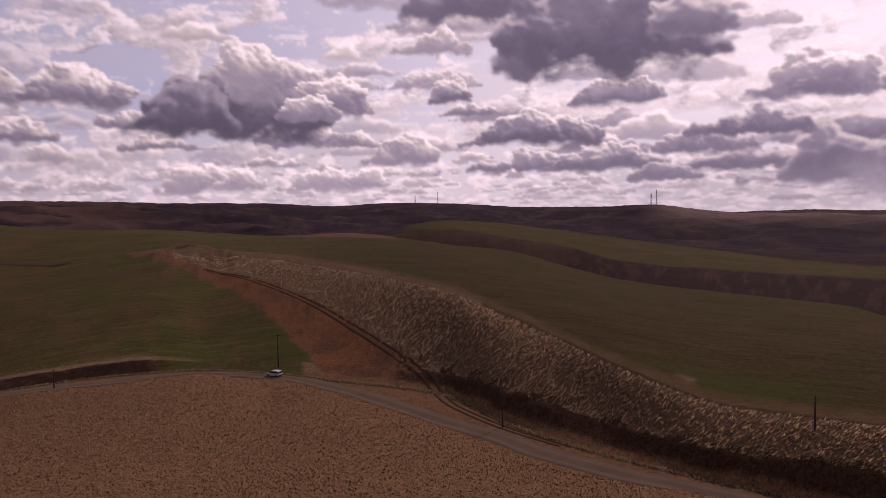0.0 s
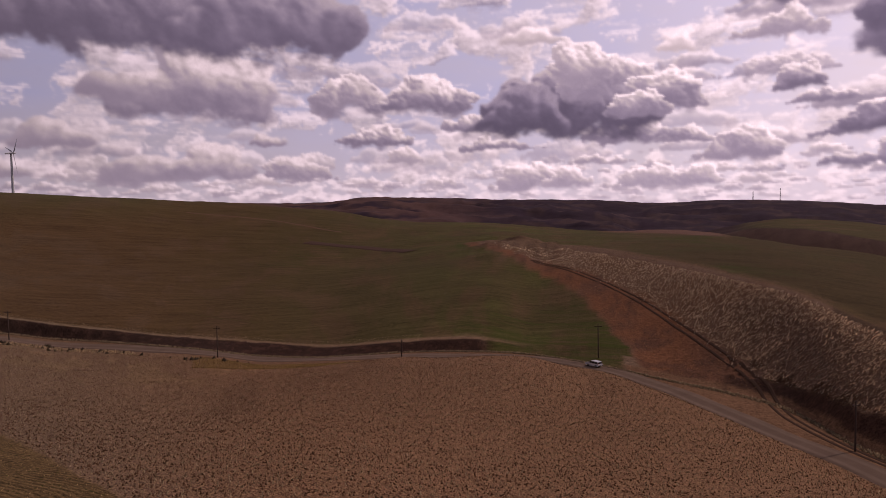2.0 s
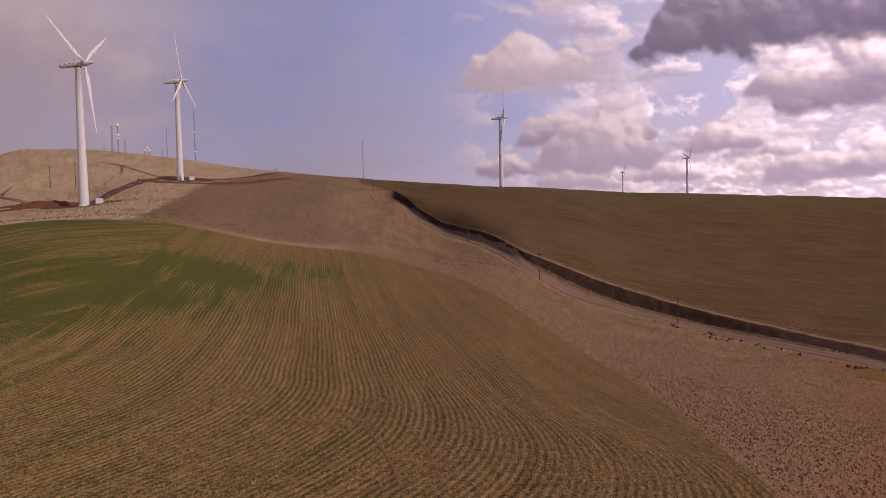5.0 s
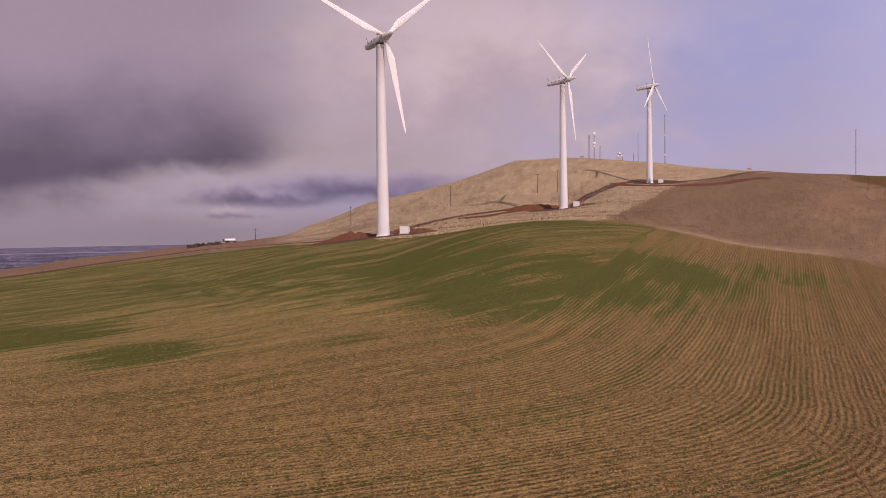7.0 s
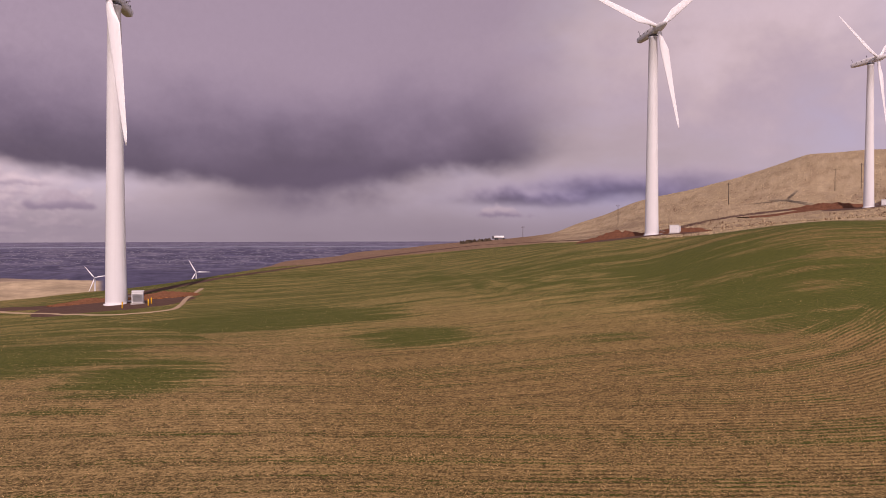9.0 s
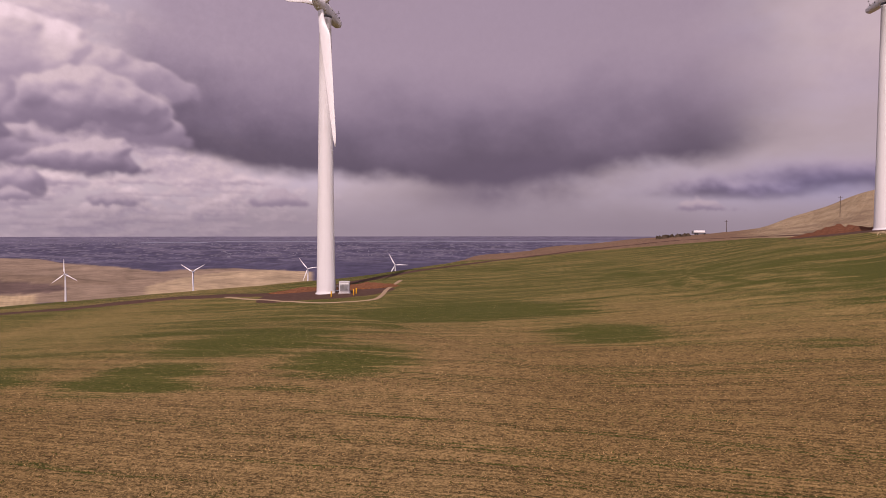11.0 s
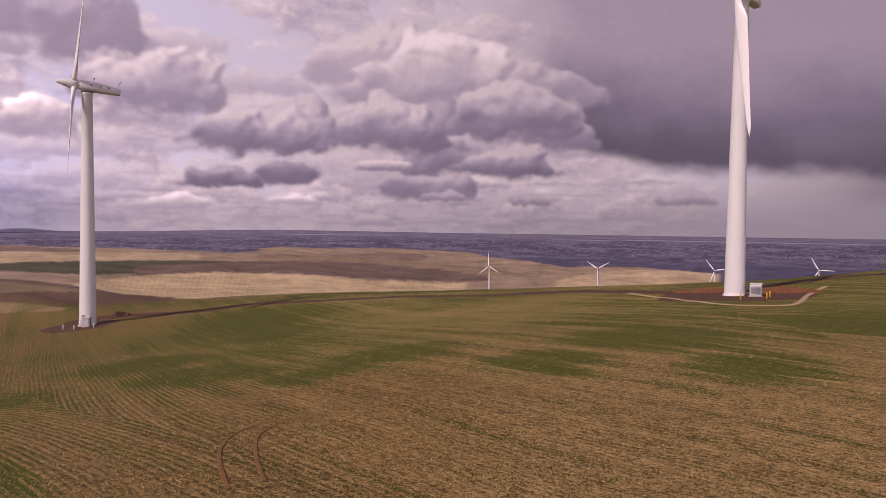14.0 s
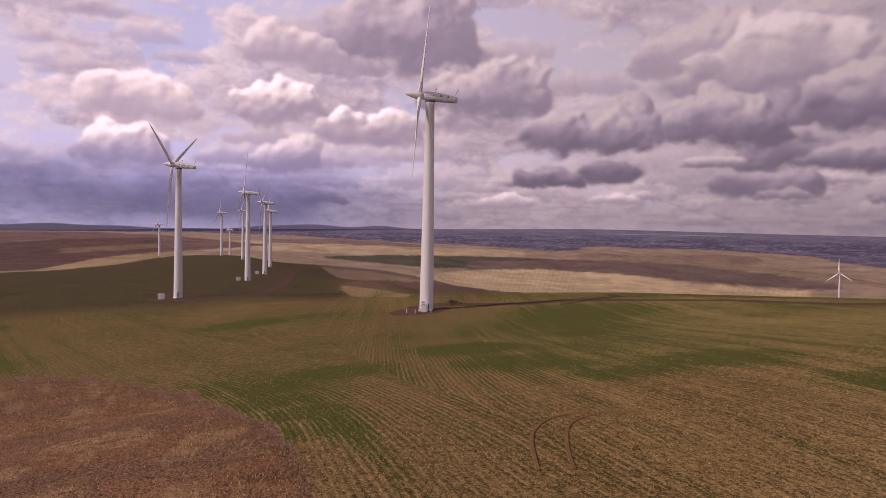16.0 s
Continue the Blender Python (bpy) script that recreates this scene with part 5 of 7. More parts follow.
for pas in range(1):
    SKY_RGB[1:-1, 1:-1] = 0.5 * SKY_RGB[1:-1, 1:-1] + 0.125 * (SKY_RGB[:-2, 1:-1] + SKY_RGB[2:, 1:-1] + SKY_RGB[1:-1, :-2] + SKY_RGB[1:-1, 2:])
PUFF *= ramp(AZ, (60, 1.0), (85, 0.45), (95, 0.3), (150, 0.3), (175, 0.75), (190, 0.85))
SKY_RGB *= ramp(AZ, (-52, 2.9), (0, 2.6), (41, 2.1), (86, 1.2), (112, 1.08), (175, 1.2), (200, 1.42), (225, 1.85), (260, 1.9))[..., None]


def make_sky_ring():
    na, ne = AZ.shape
    ca, ce = np.radians(AZ), np.radians(EL)
    co = np.stack([-np.sin(ca) * np.cos(ce), np.cos(ca) * np.cos(ce), np.sin(ce)], -1) * SKY_RING
    mesh = bpy.data.meshes.new("sky_backdrop")
    mesh.vertices.add(na * ne)
    mesh.vertices.foreach_set("co", co.ravel())
    i, j = np.meshgrid(np.arange(na - 1), np.arange(ne - 1), indexing="ij")
    p = i * ne + j
    quads = np.stack([p, p + 1, p + ne + 1, p + ne], -1).reshape(-1, 4)
    mesh.loops.add(quads.size)
    mesh.loops.foreach_set("vertex_index", quads.ravel().astype(np.int32))
    mesh.polygons.add(len(quads))
    mesh.polygons.foreach_set("loop_start", np.arange(0, quads.size, 4, dtype=np.int32))
    mesh.update(calc_edges=True)
    mesh.shade_smooth()
    layer = mesh.attributes.new("sky", "FLOAT_COLOR", "POINT")
    layer.data.foreach_set("color", np.concatenate([SKY_RGB, np.ones((na, ne, 1))], -1).ravel())
    relief = mesh.attributes.new("puff", "FLOAT", "POINT")
    relief.data.foreach_set("value", PUFF.ravel().astype(np.float32))
    mat = bpy.data.materials.new("cloudy_sky")
    mat.use_nodes = True
    n = Nodes(mat.node_tree)
    colour = n.add("ShaderNodeAttribute")
    colour.attribute_name = "sky"
    soft_puffs = n.add("ShaderNodeAttribute")
    soft_puffs.attribute_name = "puff"
    where = n.add("ShaderNodeTexCoord").outputs["Object"]
    curl = n.math("SUBTRACT", n.noise(where, 0.022, 6.0, 0.62, 0.4), 0.5)
    value = n.math("MULTIPLY_ADD", n.math("MULTIPLY", curl, soft_puffs.outputs["Fac"]), 1.05, 1.0)
    shine = n.add("ShaderNodeEmission")
    n.put(shine.inputs["Color"], n.mix(1.0, colour.outputs["Color"], n.xyz(value, value, value), "MULTIPLY"))
    n.put(n.add("ShaderNodeOutputMaterial").inputs[0], shine.outputs[0])
    mat.cycles.emission_sampling = "NONE"
    mesh.materials.append(mat)
    return tagged(new("sky_backdrop", mesh), "broken grey and white cumulus under a pale blue sky", "sky", kind="structure")


make_sky_ring()


# ---- helpers for things ----
def as_mesh(name, bm, mat, smooth=False):
    mesh = bpy.data.meshes.new(name)
    bmesh.ops.recalc_face_normals(bm, faces=bm.faces)
    bm.to_mesh(mesh)
    bm.free()
    mesh.materials.append(mat)
    if smooth:
        mesh.shade_smooth()
    return mesh


def part(name, bm, mat, parent=None, label="", smooth=False, at=None):
    """Links a bmesh, or a mesh that is shared, as one object under a thing or a part."""
    mesh = bm if isinstance(bm, bpy.types.Mesh) else as_mesh(name, bm, mat, smooth)
    ob = new(name, mesh)
    ob.parent = parent
    if at is not None:
        ob.matrix_basis = at
    return tagged(ob, label)


def thing(name, m, label, category, group=""):
    ob = tagged(new(name), label, category, group)
    ob.matrix_basis = m
    return ob


def ring_loft(bm, rings, close=True):
    """Skins a list of rings of points; closes both ends."""
    made = [[bm.verts.new(p) for p in ring] for ring in rings]
    n = len(made[0])
    for a, b in zip(made, made[1:]):
        for i in range(n):
            bm.faces.new((a[i], a[(i + 1) % n], b[(i + 1) % n], b[i]))
    if close:
        bm.faces.new(made[0][::-1])
        bm.faces.new(made[-1])


def circle(radius, z, n=24, squash=1.0):
    return [Vector((radius * math.cos(2 * math.pi * i / n), squash * radius * math.sin(2 * math.pi * i / n), z)) for i in range(n)]


def lathe(profile, n=24):
    bm = bmesh.new()
    ring_loft(bm, [circle(r, z, n) for r, z in profile])
    return bm


def tube(bm, a, b, r0, r1=None, n=8):
    a, b = Vector(a), Vector(b)
    turn = (b - a).to_track_quat("Z", "Y").to_matrix().to_4x4()
    length = (b - a).length
    r1 = r0 if r1 is None else r1
    ring_loft(bm, [[Matrix.Translation(a) @ turn @ p for p in circle(r, z, n)] for r, z in ((r0, 0), (r1, length))])


def box(bm, low, high, bevel=0.0, m=None):
    low, high = Vector(low), Vector(high)
    out = bmesh.ops.create_cube(bm, size=1.0)
    verts = out["verts"]
    for v in verts:
        v.co = Vector(((low[k] + high[k]) / 2 + v.co[k] * (high[k] - low[k]) for k in range(3)))
    if bevel:
        edges = list({e for v in verts for e in v.link_edges})
        done = bmesh.ops.bevel(bm, geom=edges, offset=bevel, segments=2, affect="EDGES", profile=0.5)
        verts = list({v for f in done["faces"] for v in f.verts} | {v for v in verts if v.is_valid})
    if m is not None:
        bmesh.ops.transform(bm, matrix=m, verts=[v for v in verts if v.is_valid])
    return bm


def solid(low, high, bevel=0.0):
    return box(bmesh.new(), low, high, bevel)


def ribbon(name, points, width, mat, label, category, lift=0.08, step=2.0, kind="structure", flush=False):
    """A road or track laid on the ground along plan points, with a slight crown."""
    pts = [Vector(p) for p in points]
    fine = []
    for i in range(len(pts) - 1):
        p0, p1, p2, p3 = pts[max(i - 1, 0)], pts[i], pts[i + 1], pts[min(i + 2, len(pts) - 1)]
        k = max(2, int((p2 - p1).length / step))
        for j in range(k):
            t = j / k
            fine.append(0.5 * ((2 * p1) + (p2 - p0) * t + (2 * p0 - 5 * p1 + 4 * p2 - p3) * t * t + (3 * p1 - p0 - 3 * p2 + p3) * t**3))
    fine.append(pts[-1])
    cross = np.linspace(-1, 1, 9)
    xs, ys, ac = [], [], []
    for i, p in enumerate(fine):
        d = (fine[min(i + 1, len(fine) - 1)] - fine[max(i - 1, 0)]).normalized()
        side = Vector((-d.y, d.x))
        for c in cross:
            w = width / 2 * (1 + 0.06 * math.sin(i * 0.7 + c * 2) + 0.05 * math.sin(i * 0.31))
            q = p + side * c * w
            xs.append(q.x), ys.append(q.y), ac.append(c)
    zs = ground_z(np.array(xs), np.array(ys))[0]
    ac = np.array(ac)
    n = len(cross)
    # the bed is level from side to side, and its edges run into the ground
    rows_z = zs.reshape(-1, n)
    bed = np.median(rows_z, axis=1, keepdims=True)
    flat = np.where(np.abs(cross)[None, :] > 0.95, rows_z - 0.25, np.maximum(0.5 * bed + 0.5 * rows_z, rows_z) + lift)
    if flush:
        flat = rows_z + np.where(np.abs(cross)[None, :] > 0.95, -0.04, lift)
    mesh = bpy.data.meshes.new(name)
    faces = [(i * n + j, i * n + j + 1, (i + 1) * n + j + 1, (i + 1) * n + j) for i in range(len(fine) - 1) for j in range(n - 1)]
    mesh.from_pydata(list(zip(xs, ys, flat.ravel().tolist())), [], faces)
    mesh.shade_smooth()
    layer = mesh.attributes.new("across", "FLOAT", "POINT")
    layer.data.foreach_set("value", ac.astype(np.float32))
    mesh.materials.append(mat)
    return tagged(new(name, mesh), label, category, kind=kind)


# ---- roads and tracks ----
def plan_points(*polar):
    return [toward(b).to_2d() * r for b, r in polar]


ribbon("road", plan_points((-36, 98), (-28, 101), (-20, 104), (-14, 107.5), (-8, 114), (-4.5, 121), (0.5, 131), (5, 144), (9, 157.5), (14, 173), (20, 184), (27, 189), (33, 193), (40, 199), (45, 210), (54, 237), (62.3, 249), (66.1, 251.5), (69.7, 260), (71.5, 284), (73.1, 312), (74.2, 341), (76, 385.5), (77.6, 427), (79.4, 484), (81.2, 500), (83.2, 492), (85.5, 474), (88, 492), (90.4, 528)), 7.0, GRAVEL, "pale brown gravel county road winding round the hill", "road")
RUT = material("rut_dirt", (0.085, 0.050, 0.034), 1.0, grain=0.7, grain_size=0.9, bump=0.5, spec=0.02)
DRAW_TRACK = ((-10, 118), (-5, 127), (-1, 140), (0.4, 150), (1.5, 160), (3.7, 174), (6.4, 195), (9.2, 222), (11.9, 251), (15.6, 300), (18.9, 334))
for aside in (-0.9, 0.9):
    ribbon("farm_track", plan_points(*((b + math.degrees(aside / r) + 0.35, r) for b, r in DRAW_TRACK)), 0.75, RUT, "dark wheel rut of a dirt track up the draw", "track", 0.07, flush=True)
ribbon("access_track", plan_points((209.8, 204), (208, 208), (202.3, 206), (196.9, 214), (189, 208), (182, 203), (172.8, 182), (164.5, 161), (160, 156)), 8.0, PAD_DIRT, "dark gravel access track joining the turbines", "track", 0.06)
ribbon("access_track", plan_points((160, 158), (155.5, 182), (150, 222), (144, 246), (136, 268), (130, 282), (124, 262), (119.5, 226), (117.5, 221)), 5.0, PAD_DIRT, "dark gravel access track joining the turbines", "track", 0.06)
ribbon("access_track", plan_points((117.5, 221), (116.5, 270), (112.3, 327), (108, 352), (104.5, 348), (103.2, 341)), 8.0, PAD_DIRT, "dark gravel access track climbing the grassy hill", "track", 0.06)
ribbon("access_track", plan_points((103.2, 345), (101, 400), (98.8, 450), (96.7, 462), (94.6, 468), (90.6, 530), (88, 600)), 8.0, PAD_DIRT, "dark gravel access track climbing the grassy hill", "track", 0.06)


ribbon("access_track", plan_points((221.6, 1000), (220.4, 800), (220.0, 620), (220.3, 500), (221.2, 395), (222.6, 335), (225, 320), (227.9, 322), (228.6, 332)), 8.0, PAD_DIRT, "dark gravel access track along the green ridge", "track", 0.08)
CUT_EARTH = material("cut_red_earth", (0.150, 0.066, 0.038), 1.0, grain=0.8, grain_size=0.9, bump=0.6, spec=0.02)
ribbon("cut_bank", plan_points((99.3, 447), (98, 436), (96.7, 430), (94.2, 433), (91.8, 450), (89.8, 473), (88.6, 500)), 11.0, CUT_EARTH, "bare red-brown cut beside the hilltop turbine track", "bank", 0.35)
ribbon("cut_bank", plan_points((111.3, 313), (108.6, 331), (106.2, 350), (104.6, 357)), 8.0, CUT_EARTH, "bare red-brown cut below a turbine on the hill", "bank", 0.35)
ribbon("field_track", plan_points((46, 585), (44.7, 581), (41.5, 574), (38.5, 560), (36.2, 542), (34.2, 527)), 3.5, TRACK_DIRT, "thin dark track along a terrace of the green field", "track", 0.05)
ribbon("terrace_bank", plan_points((37, 482), (34.5, 468), (32.3, 456), (30.3, 440), (28.6, 421)), 12.0, PAD_DIRT, "dark eroded terrace bank across the green field", "bank", 0.25)


def gravel_pad(bearing, distance, radius, mat=PAD_DIRT, squash=1.0, swing=0.0):
    c = toward(bearing).to_2d() * distance
    n, rings = 40, 8
    xs, ys = [c.x], [c.y]
    for k in range(1, rings + 1):
        for i in range(n):
            a = 2 * math.pi * i / n
            w = radius * k / rings * (1 + 0.05 * math.sin(3 * a + bearing) + 0.04 * math.sin(5 * a + 1.3))
            q = Matrix.Rotation(radians(swing), 2) @ Vector((w * math.cos(a), w * math.sin(a) * squash))
            xs.append(c.x + q.x), ys.append(c.y + q.y)
    zs = ground_z(np.array(xs), np.array(ys))[0] + 0.07
    zs[-n:] -= 0.2
    faces = [(0, 1 + i, 1 + (i + 1) % n) for i in range(n)]
    faces += [(1 + k * n + i, 1 + (k + 1) * n + i, 1 + (k + 1) * n + (i + 1) % n, 1 + k * n + (i + 1) % n) for k in range(rings - 1) for i in range(n)]
    mesh = bpy.data.meshes.new("gravel_pad")
    mesh.from_pydata(list(zip(xs, ys, zs.tolist())), [], faces)
    mesh.materials.append(mat)
    mesh.shade_smooth()
    return tagged(new("gravel_pad", mesh), "dark crushed gravel pad round a turbine", "pad", kind="structure")


# ---- wind turbines ----
HUB_Z, REACH = 59.6, 2.9


def blade_mesh():
    bm = bmesh.new()
    rings = []
    length = 30.0
    for k in range(25):
        s = k / 24
        z = 0.7 + s * (length - 0.7)
        chord = np.interp(s, (0, 0.05, 0.10, 0.20, 0.4, 0.7, 0.93, 1.0), (1.15, 1.15, 1.5, 2.55, 2.05, 1.25, 0.72, 0.12))
        thick = np.interp(s, (0, 0.05, 0.10, 0.20, 0.4, 0.7, 1.0), (1.15, 1.15, 1.0, 0.62, 0.40, 0.2, 0.04))
        twist = radians(np.interp(s, (0, 0.2, 0.5, 1.0), (14, 12, 5, 1)))
        lead = np.interp(s, (0, 0.08, 0.2, 1.0), (0.0, 0.0, 0.30, 0.2))
        ring = []
        for i in range(16):
            a = 2 * math.pi * i / 16
            px = chord * (0.5 * math.cos(a)) + lead * chord * 0.55
            py = 0.5 * thick * math.sin(a) * (1.0 if s < 0.08 else (1.0 - 0.55 * max(0.0, math.cos(a))))
            ring.append(Vector((px * math.cos(twist) - py * math.sin(twist), px * math.sin(twist) + py * math.cos(twist), z)))
        rings.append(ring)
    ring_loft(bm, rings)
    return as_mesh("blade", bm, BLADE_WHITE, True)


def nacelle_mesh():
    bm = bmesh.new()
    rings = []
    for y, w, h, drop in ((1.9, 0.95, 1.0, 0), (1.6, 1.15, 1.15, 0), (0.5, 1.25, 1.25, 0), (-3.0, 1.22, 1.2, 0.05), (-6.4, 1.02, 0.92, 0.18), (-7.4, 0.92, 0.82, 0.22), (-7.6, 0.8, 0.7, 0.22)):
        ring = []
        for i in range(28):
            a = 2 * math.pi * i / 28
            c, s = math.cos(a), math.sin(a)
            ring.append(Vector((w * math.copysign(abs(c) ** 0.7, c), y, HUB_Z - drop + h * math.copysign(abs(s) ** 0.7, s))))
        rings.append(ring)
    ring_loft(bm, rings)
    return as_mesh("nacelle", bm, NACELLE_WHITE, True)


def spinner_mesh():
    bm = lathe(((1.0, -0.9), (1.25, -0.7), (1.3, 0.2), (1.15, 1.0), (0.85, 2.2), (0.55, 3.3), (0.3, 3.9), (0.08, 4.1)), 24)
    bmesh.ops.transform(bm, matrix=Matrix.Rotation(radians(-90), 4, "X"), verts=bm.verts)
    return as_mesh("spinner", bm, NACELLE_WHITE, True)


def tower_mesh():
    rows = [(2.25, -0.5), (2.25, 0.12), (1.98, 0.14), (1.96, 0.6)]
    for z in (14.5, 14.62, 29.5, 29.62, 44.0, 44.12, 57.4):
        rows.append((1.96 - (1.96 - 1.22) * z / 57.4, z))
    rows += [(1.32, 57.5), (1.32, 58.3)]
    return as_mesh("tower", lathe(rows, 40), TOWER_WHITE, True)


def door_mesh():
    bm = solid((-0.45, 1.86, 0.75), (0.45, 2.02, 2.75), 0.04)
    box(bm, (-0.7, 1.9, 0.45), (0.7, 2.9, 0.55))
    for k in range(3):
        box(bm, (-0.6, 2.9 + 0.28 * k, 0.36 - 0.14 * k), (0.6, 3.16 + 0.28 * k, 0.41 - 0.14 * k))
    for sx in (-0.66, 0.66):
        tube(bm, (sx, 2.0, 0.5), (sx, 2.0, 1.5), 0.03, n=6)
        tube(bm, (sx, 2.85, 0.5), (sx, 2.85, 1.5), 0.03, n=6)
        tube(bm, (sx, 2.0, 1.5), (sx, 2.85, 1.5), 0.03, n=6)
        tube(bm, (sx, 2.85, 1.5), (sx, 3.7, 0.95), 0.03, n=6)
    return as_mesh("door", bm, STEEL)


def vane_mesh():
    bm = bmesh.new()
    tube(bm, (0, -6.9, HUB_Z + 0.9), (0, -7.6, HUB_Z + 2.9), 0.05)
    tube(bm, (-0.4, -7.3, HUB_Z + 2.2), (0.4, -7.3, HUB_Z + 2.2), 0.04)
    return as_mesh("weather_mast", bm, DARK_STEEL)


def beacon_mesh():
    return as_mesh("beacon", lathe(((0.06, HUB_Z + 1.2), (0.06, HUB_Z + 2.0), (0.16, HUB_Z + 2.0), (0.16, HUB_Z + 2.3), (0.05, HUB_Z + 2.38)), 10), DARK_STEEL)


BEACON = beacon_mesh()
YAW_RING = as_mesh("yaw_ring", lathe(((1.34, 57.9), (1.36, 57.92), (1.36, 58.28), (1.34, 58.3)), 32), DARK_STEEL, True)
HATCH = as_mesh("side_hatch", solid((-0.06, -0.2, -0.14), (0.06, 0.2, 0.14), 0.03), DARK_STEEL)
BLADE, NACELLE, SPINNER, TOWER, DOOR, VANE = blade_mesh(), nacelle_mesh(), spinner_mesh(), tower_mesh(), door_mesh(), vane_mesh()


def wind_turbine(bearing, distance, heading, phase, label, lower=0.0, door_to=None):
    """heading: where the nose points; phase: degrees of the first blade from straight up, clockwise as the nose sees it from in front."""
    p = place(bearing, distance)
    p.z -= lower
    root = thing("wind_turbine", Matrix.Translation(p), label, "wind turbine", "turbines of the wind farm")
    tower = part("tower", TOWER, None, root)
    part("door", DOOR, None, tower, "grey steel door with steps", at=pose(0, 0, 0, 0, 0, bearing + 180 if door_to is None else door_to))
    turn = pose(0, 0, 0, 0, 0, heading)
    part("yaw_ring", YAW_RING, None, tower, "dark ring below the nacelle")
    tilt = turn @ pose(0, 0, HUB_Z, 5, 0, 0)
    nac = part("nacelle", NACELLE, None, root, at=tilt @ pose(0, 0, -HUB_Z))
    for x_ in (-1, 1):
        for y_ in (-0.9, -2.9, -4.9):
            part("side_hatch", HATCH, None, nac, "small dark side hatch", at=pose(x_ * 1.26, y_, HUB_Z + 0.25))
    part("weather_mast", VANE, None, nac, "thin dark instrument mast")
    part("beacon", BEACON, None, nac, "small dark warning light", at=pose(0, -1.4, 0))
    hub = part("hub", SPINNER, None, root, "grey-white pointed nose cone", at=tilt @ pose(0, REACH, 0))
    for k in range(3):
        part("blade", BLADE, None, hub, at=pose(0, 0, 0, 0, phase + 120 * k, 0))
    return root


wind_turbine(159.2, 150.0, 318, 188, "tall white wind turbine on a dark gravel pad", 0.0, 80)
wind_turbine(117.75, 215.5, 331, 190, "white wind turbine on a red earth pad below the hill", 0.0, 40)
wind_turbine(103.28, 335.0, 347, 185, "white wind turbine part way up the golden hill", 0.0, 30)
wind_turbine(96.7, 456.0, 350, 5, "white wind turbine high on the golden hill")
wind_turbine(71.6, 603.0, 345, 165, "white wind turbine on the skyline of the green field", 1.0)
wind_turbine(62.1, 1810.0, 345, 40, "small distant wind turbine beyond the field's skyline")
wind_turbine(57.3, 1150.0, 345, 170, "distant wind turbine beyond the field's skyline")
wind_turbine(209.0, 196.0, 302, 330, "white wind turbine seen side on beside a gravel track", 0.0, 209 + 150)
wind_turbine(228.5, 337.0, 296, 180, "white wind turbine on the dark green ridge", 0.0)
for bearing_, distance_, phase_ in ((223.4, 494, 0), (222.1, 603, 60), (221.7, 767, 25), (223.8, 894, 50), (225.4, 1023, 0), (224.8, 1410, 10), (229.9, 1177, 0)):
    wind_turbine(bearing_, distance_, 302, phase_, "white wind turbine in the row along the dark green ridge")
for bearing_, distance_, phase_ in ((178.4, 1550, 5), (169.7, 1550, 60), (161.0, 1550, 40), (154.0, 1600, 30)):
    wind_turbine(bearing_, distance_, 325, phase_, "small white wind turbine down the slope beyond the crest")
gravel_pad(159.2, 152.0, 16.5, squash=0.9, swing=20)
gravel_pad(118.5, 222.0, 20.0)
gravel_pad(103.5, 340.0, 17.0)
gravel_pad(96.2, 462.0, 20.0)
gravel_pad(209.6, 197.0, 9.5)
gravel_pad(228.4, 338.0, 12.0)
for bearing_, distance_ in ((223.4, 494), (222.1, 603), (221.7, 767)):
    gravel_pad(bearing_, distance_, 14.0)


# ---- transformer cabinets and bollards ----
def transformer_cabinet(m, label):
    root = thing("transformer_cabinet", m, label, "transformer", "transformer cabinets by the turbines")
    part("plinth", solid((-1.5, -1.2, -0.4), (1.5, 1.2, 0.12), 0.03), CONCRETE, root)
    part("body", solid((-1.3, -1.0, 0.12), (1.3, 1.0, 2.25), 0.04), CABINET_WHITE, root)
    part("roof", solid((-1.4, -1.1, 2.25), (1.4, 1.1, 2.38), 0.04), CABINET_WHITE, root)
    for k in range(2):
        x0 = -1.2 + 1.22 * k
        leaf = part("door", solid((x0, -1.04, 0.25), (x0 + 1.16, -0.99, 2.15), 0.015), CABINET_WHITE, root)
        part("handle", solid((x0 + 0.56, -1.10, 1.1), (x0 + 0.60, -1.04, 1.35), 0.01), DARK_STEEL, leaf)
    for k in range(11):
        part("cooling_fin", solid((1.3, -0.85 + 0.165 * k, 0.45), (1.72, -0.82 + 0.165 * k, 1.95)), LOUVRE_GREY, root)
    return root


def bollard(p, paint=SAFETY_YELLOW, label="short yellow steel bollard guarding a transformer cabinet"):
    root = thing("bollard", Matrix.Translation(p), label, "bollard", "bollards on the pads")
    part("post", lathe(((0.13, -0.3), (0.13, 1.15), (0.11, 1.22), (0.05, 1.26)), 12), paint, root, smooth=True)
    return root


def on_ground(bearing, distance, turn=0.0, up=0.0):
    p = place(bearing, distance)
    return pose(p.x, p.y, p.z + up, 0, 0, turn)


transformer_cabinet(on_ground(157.7, 147.5, 64, 0.15), "white steel transformer cabinet with grey cooling fins on gravel")
for bearing_, distance_ in ((158.75, 141.5), (156.95, 142.0), (156.75, 145.5)):
    bollard(place(bearing_, distance_))
transformer_cabinet(on_ground(116.05, 212.0, 115, 0.1), "white steel transformer cabinet on red earth")
transformer_cabinet(on_ground(102.3, 332.0, 105, 0.1), "pale steel transformer cabinet beside a turbine on dry grass")
transformer_cabinet(on_ground(95.9, 455.0, 100, 0.1), "pale steel transformer cabinet beside a hilltop turbine")
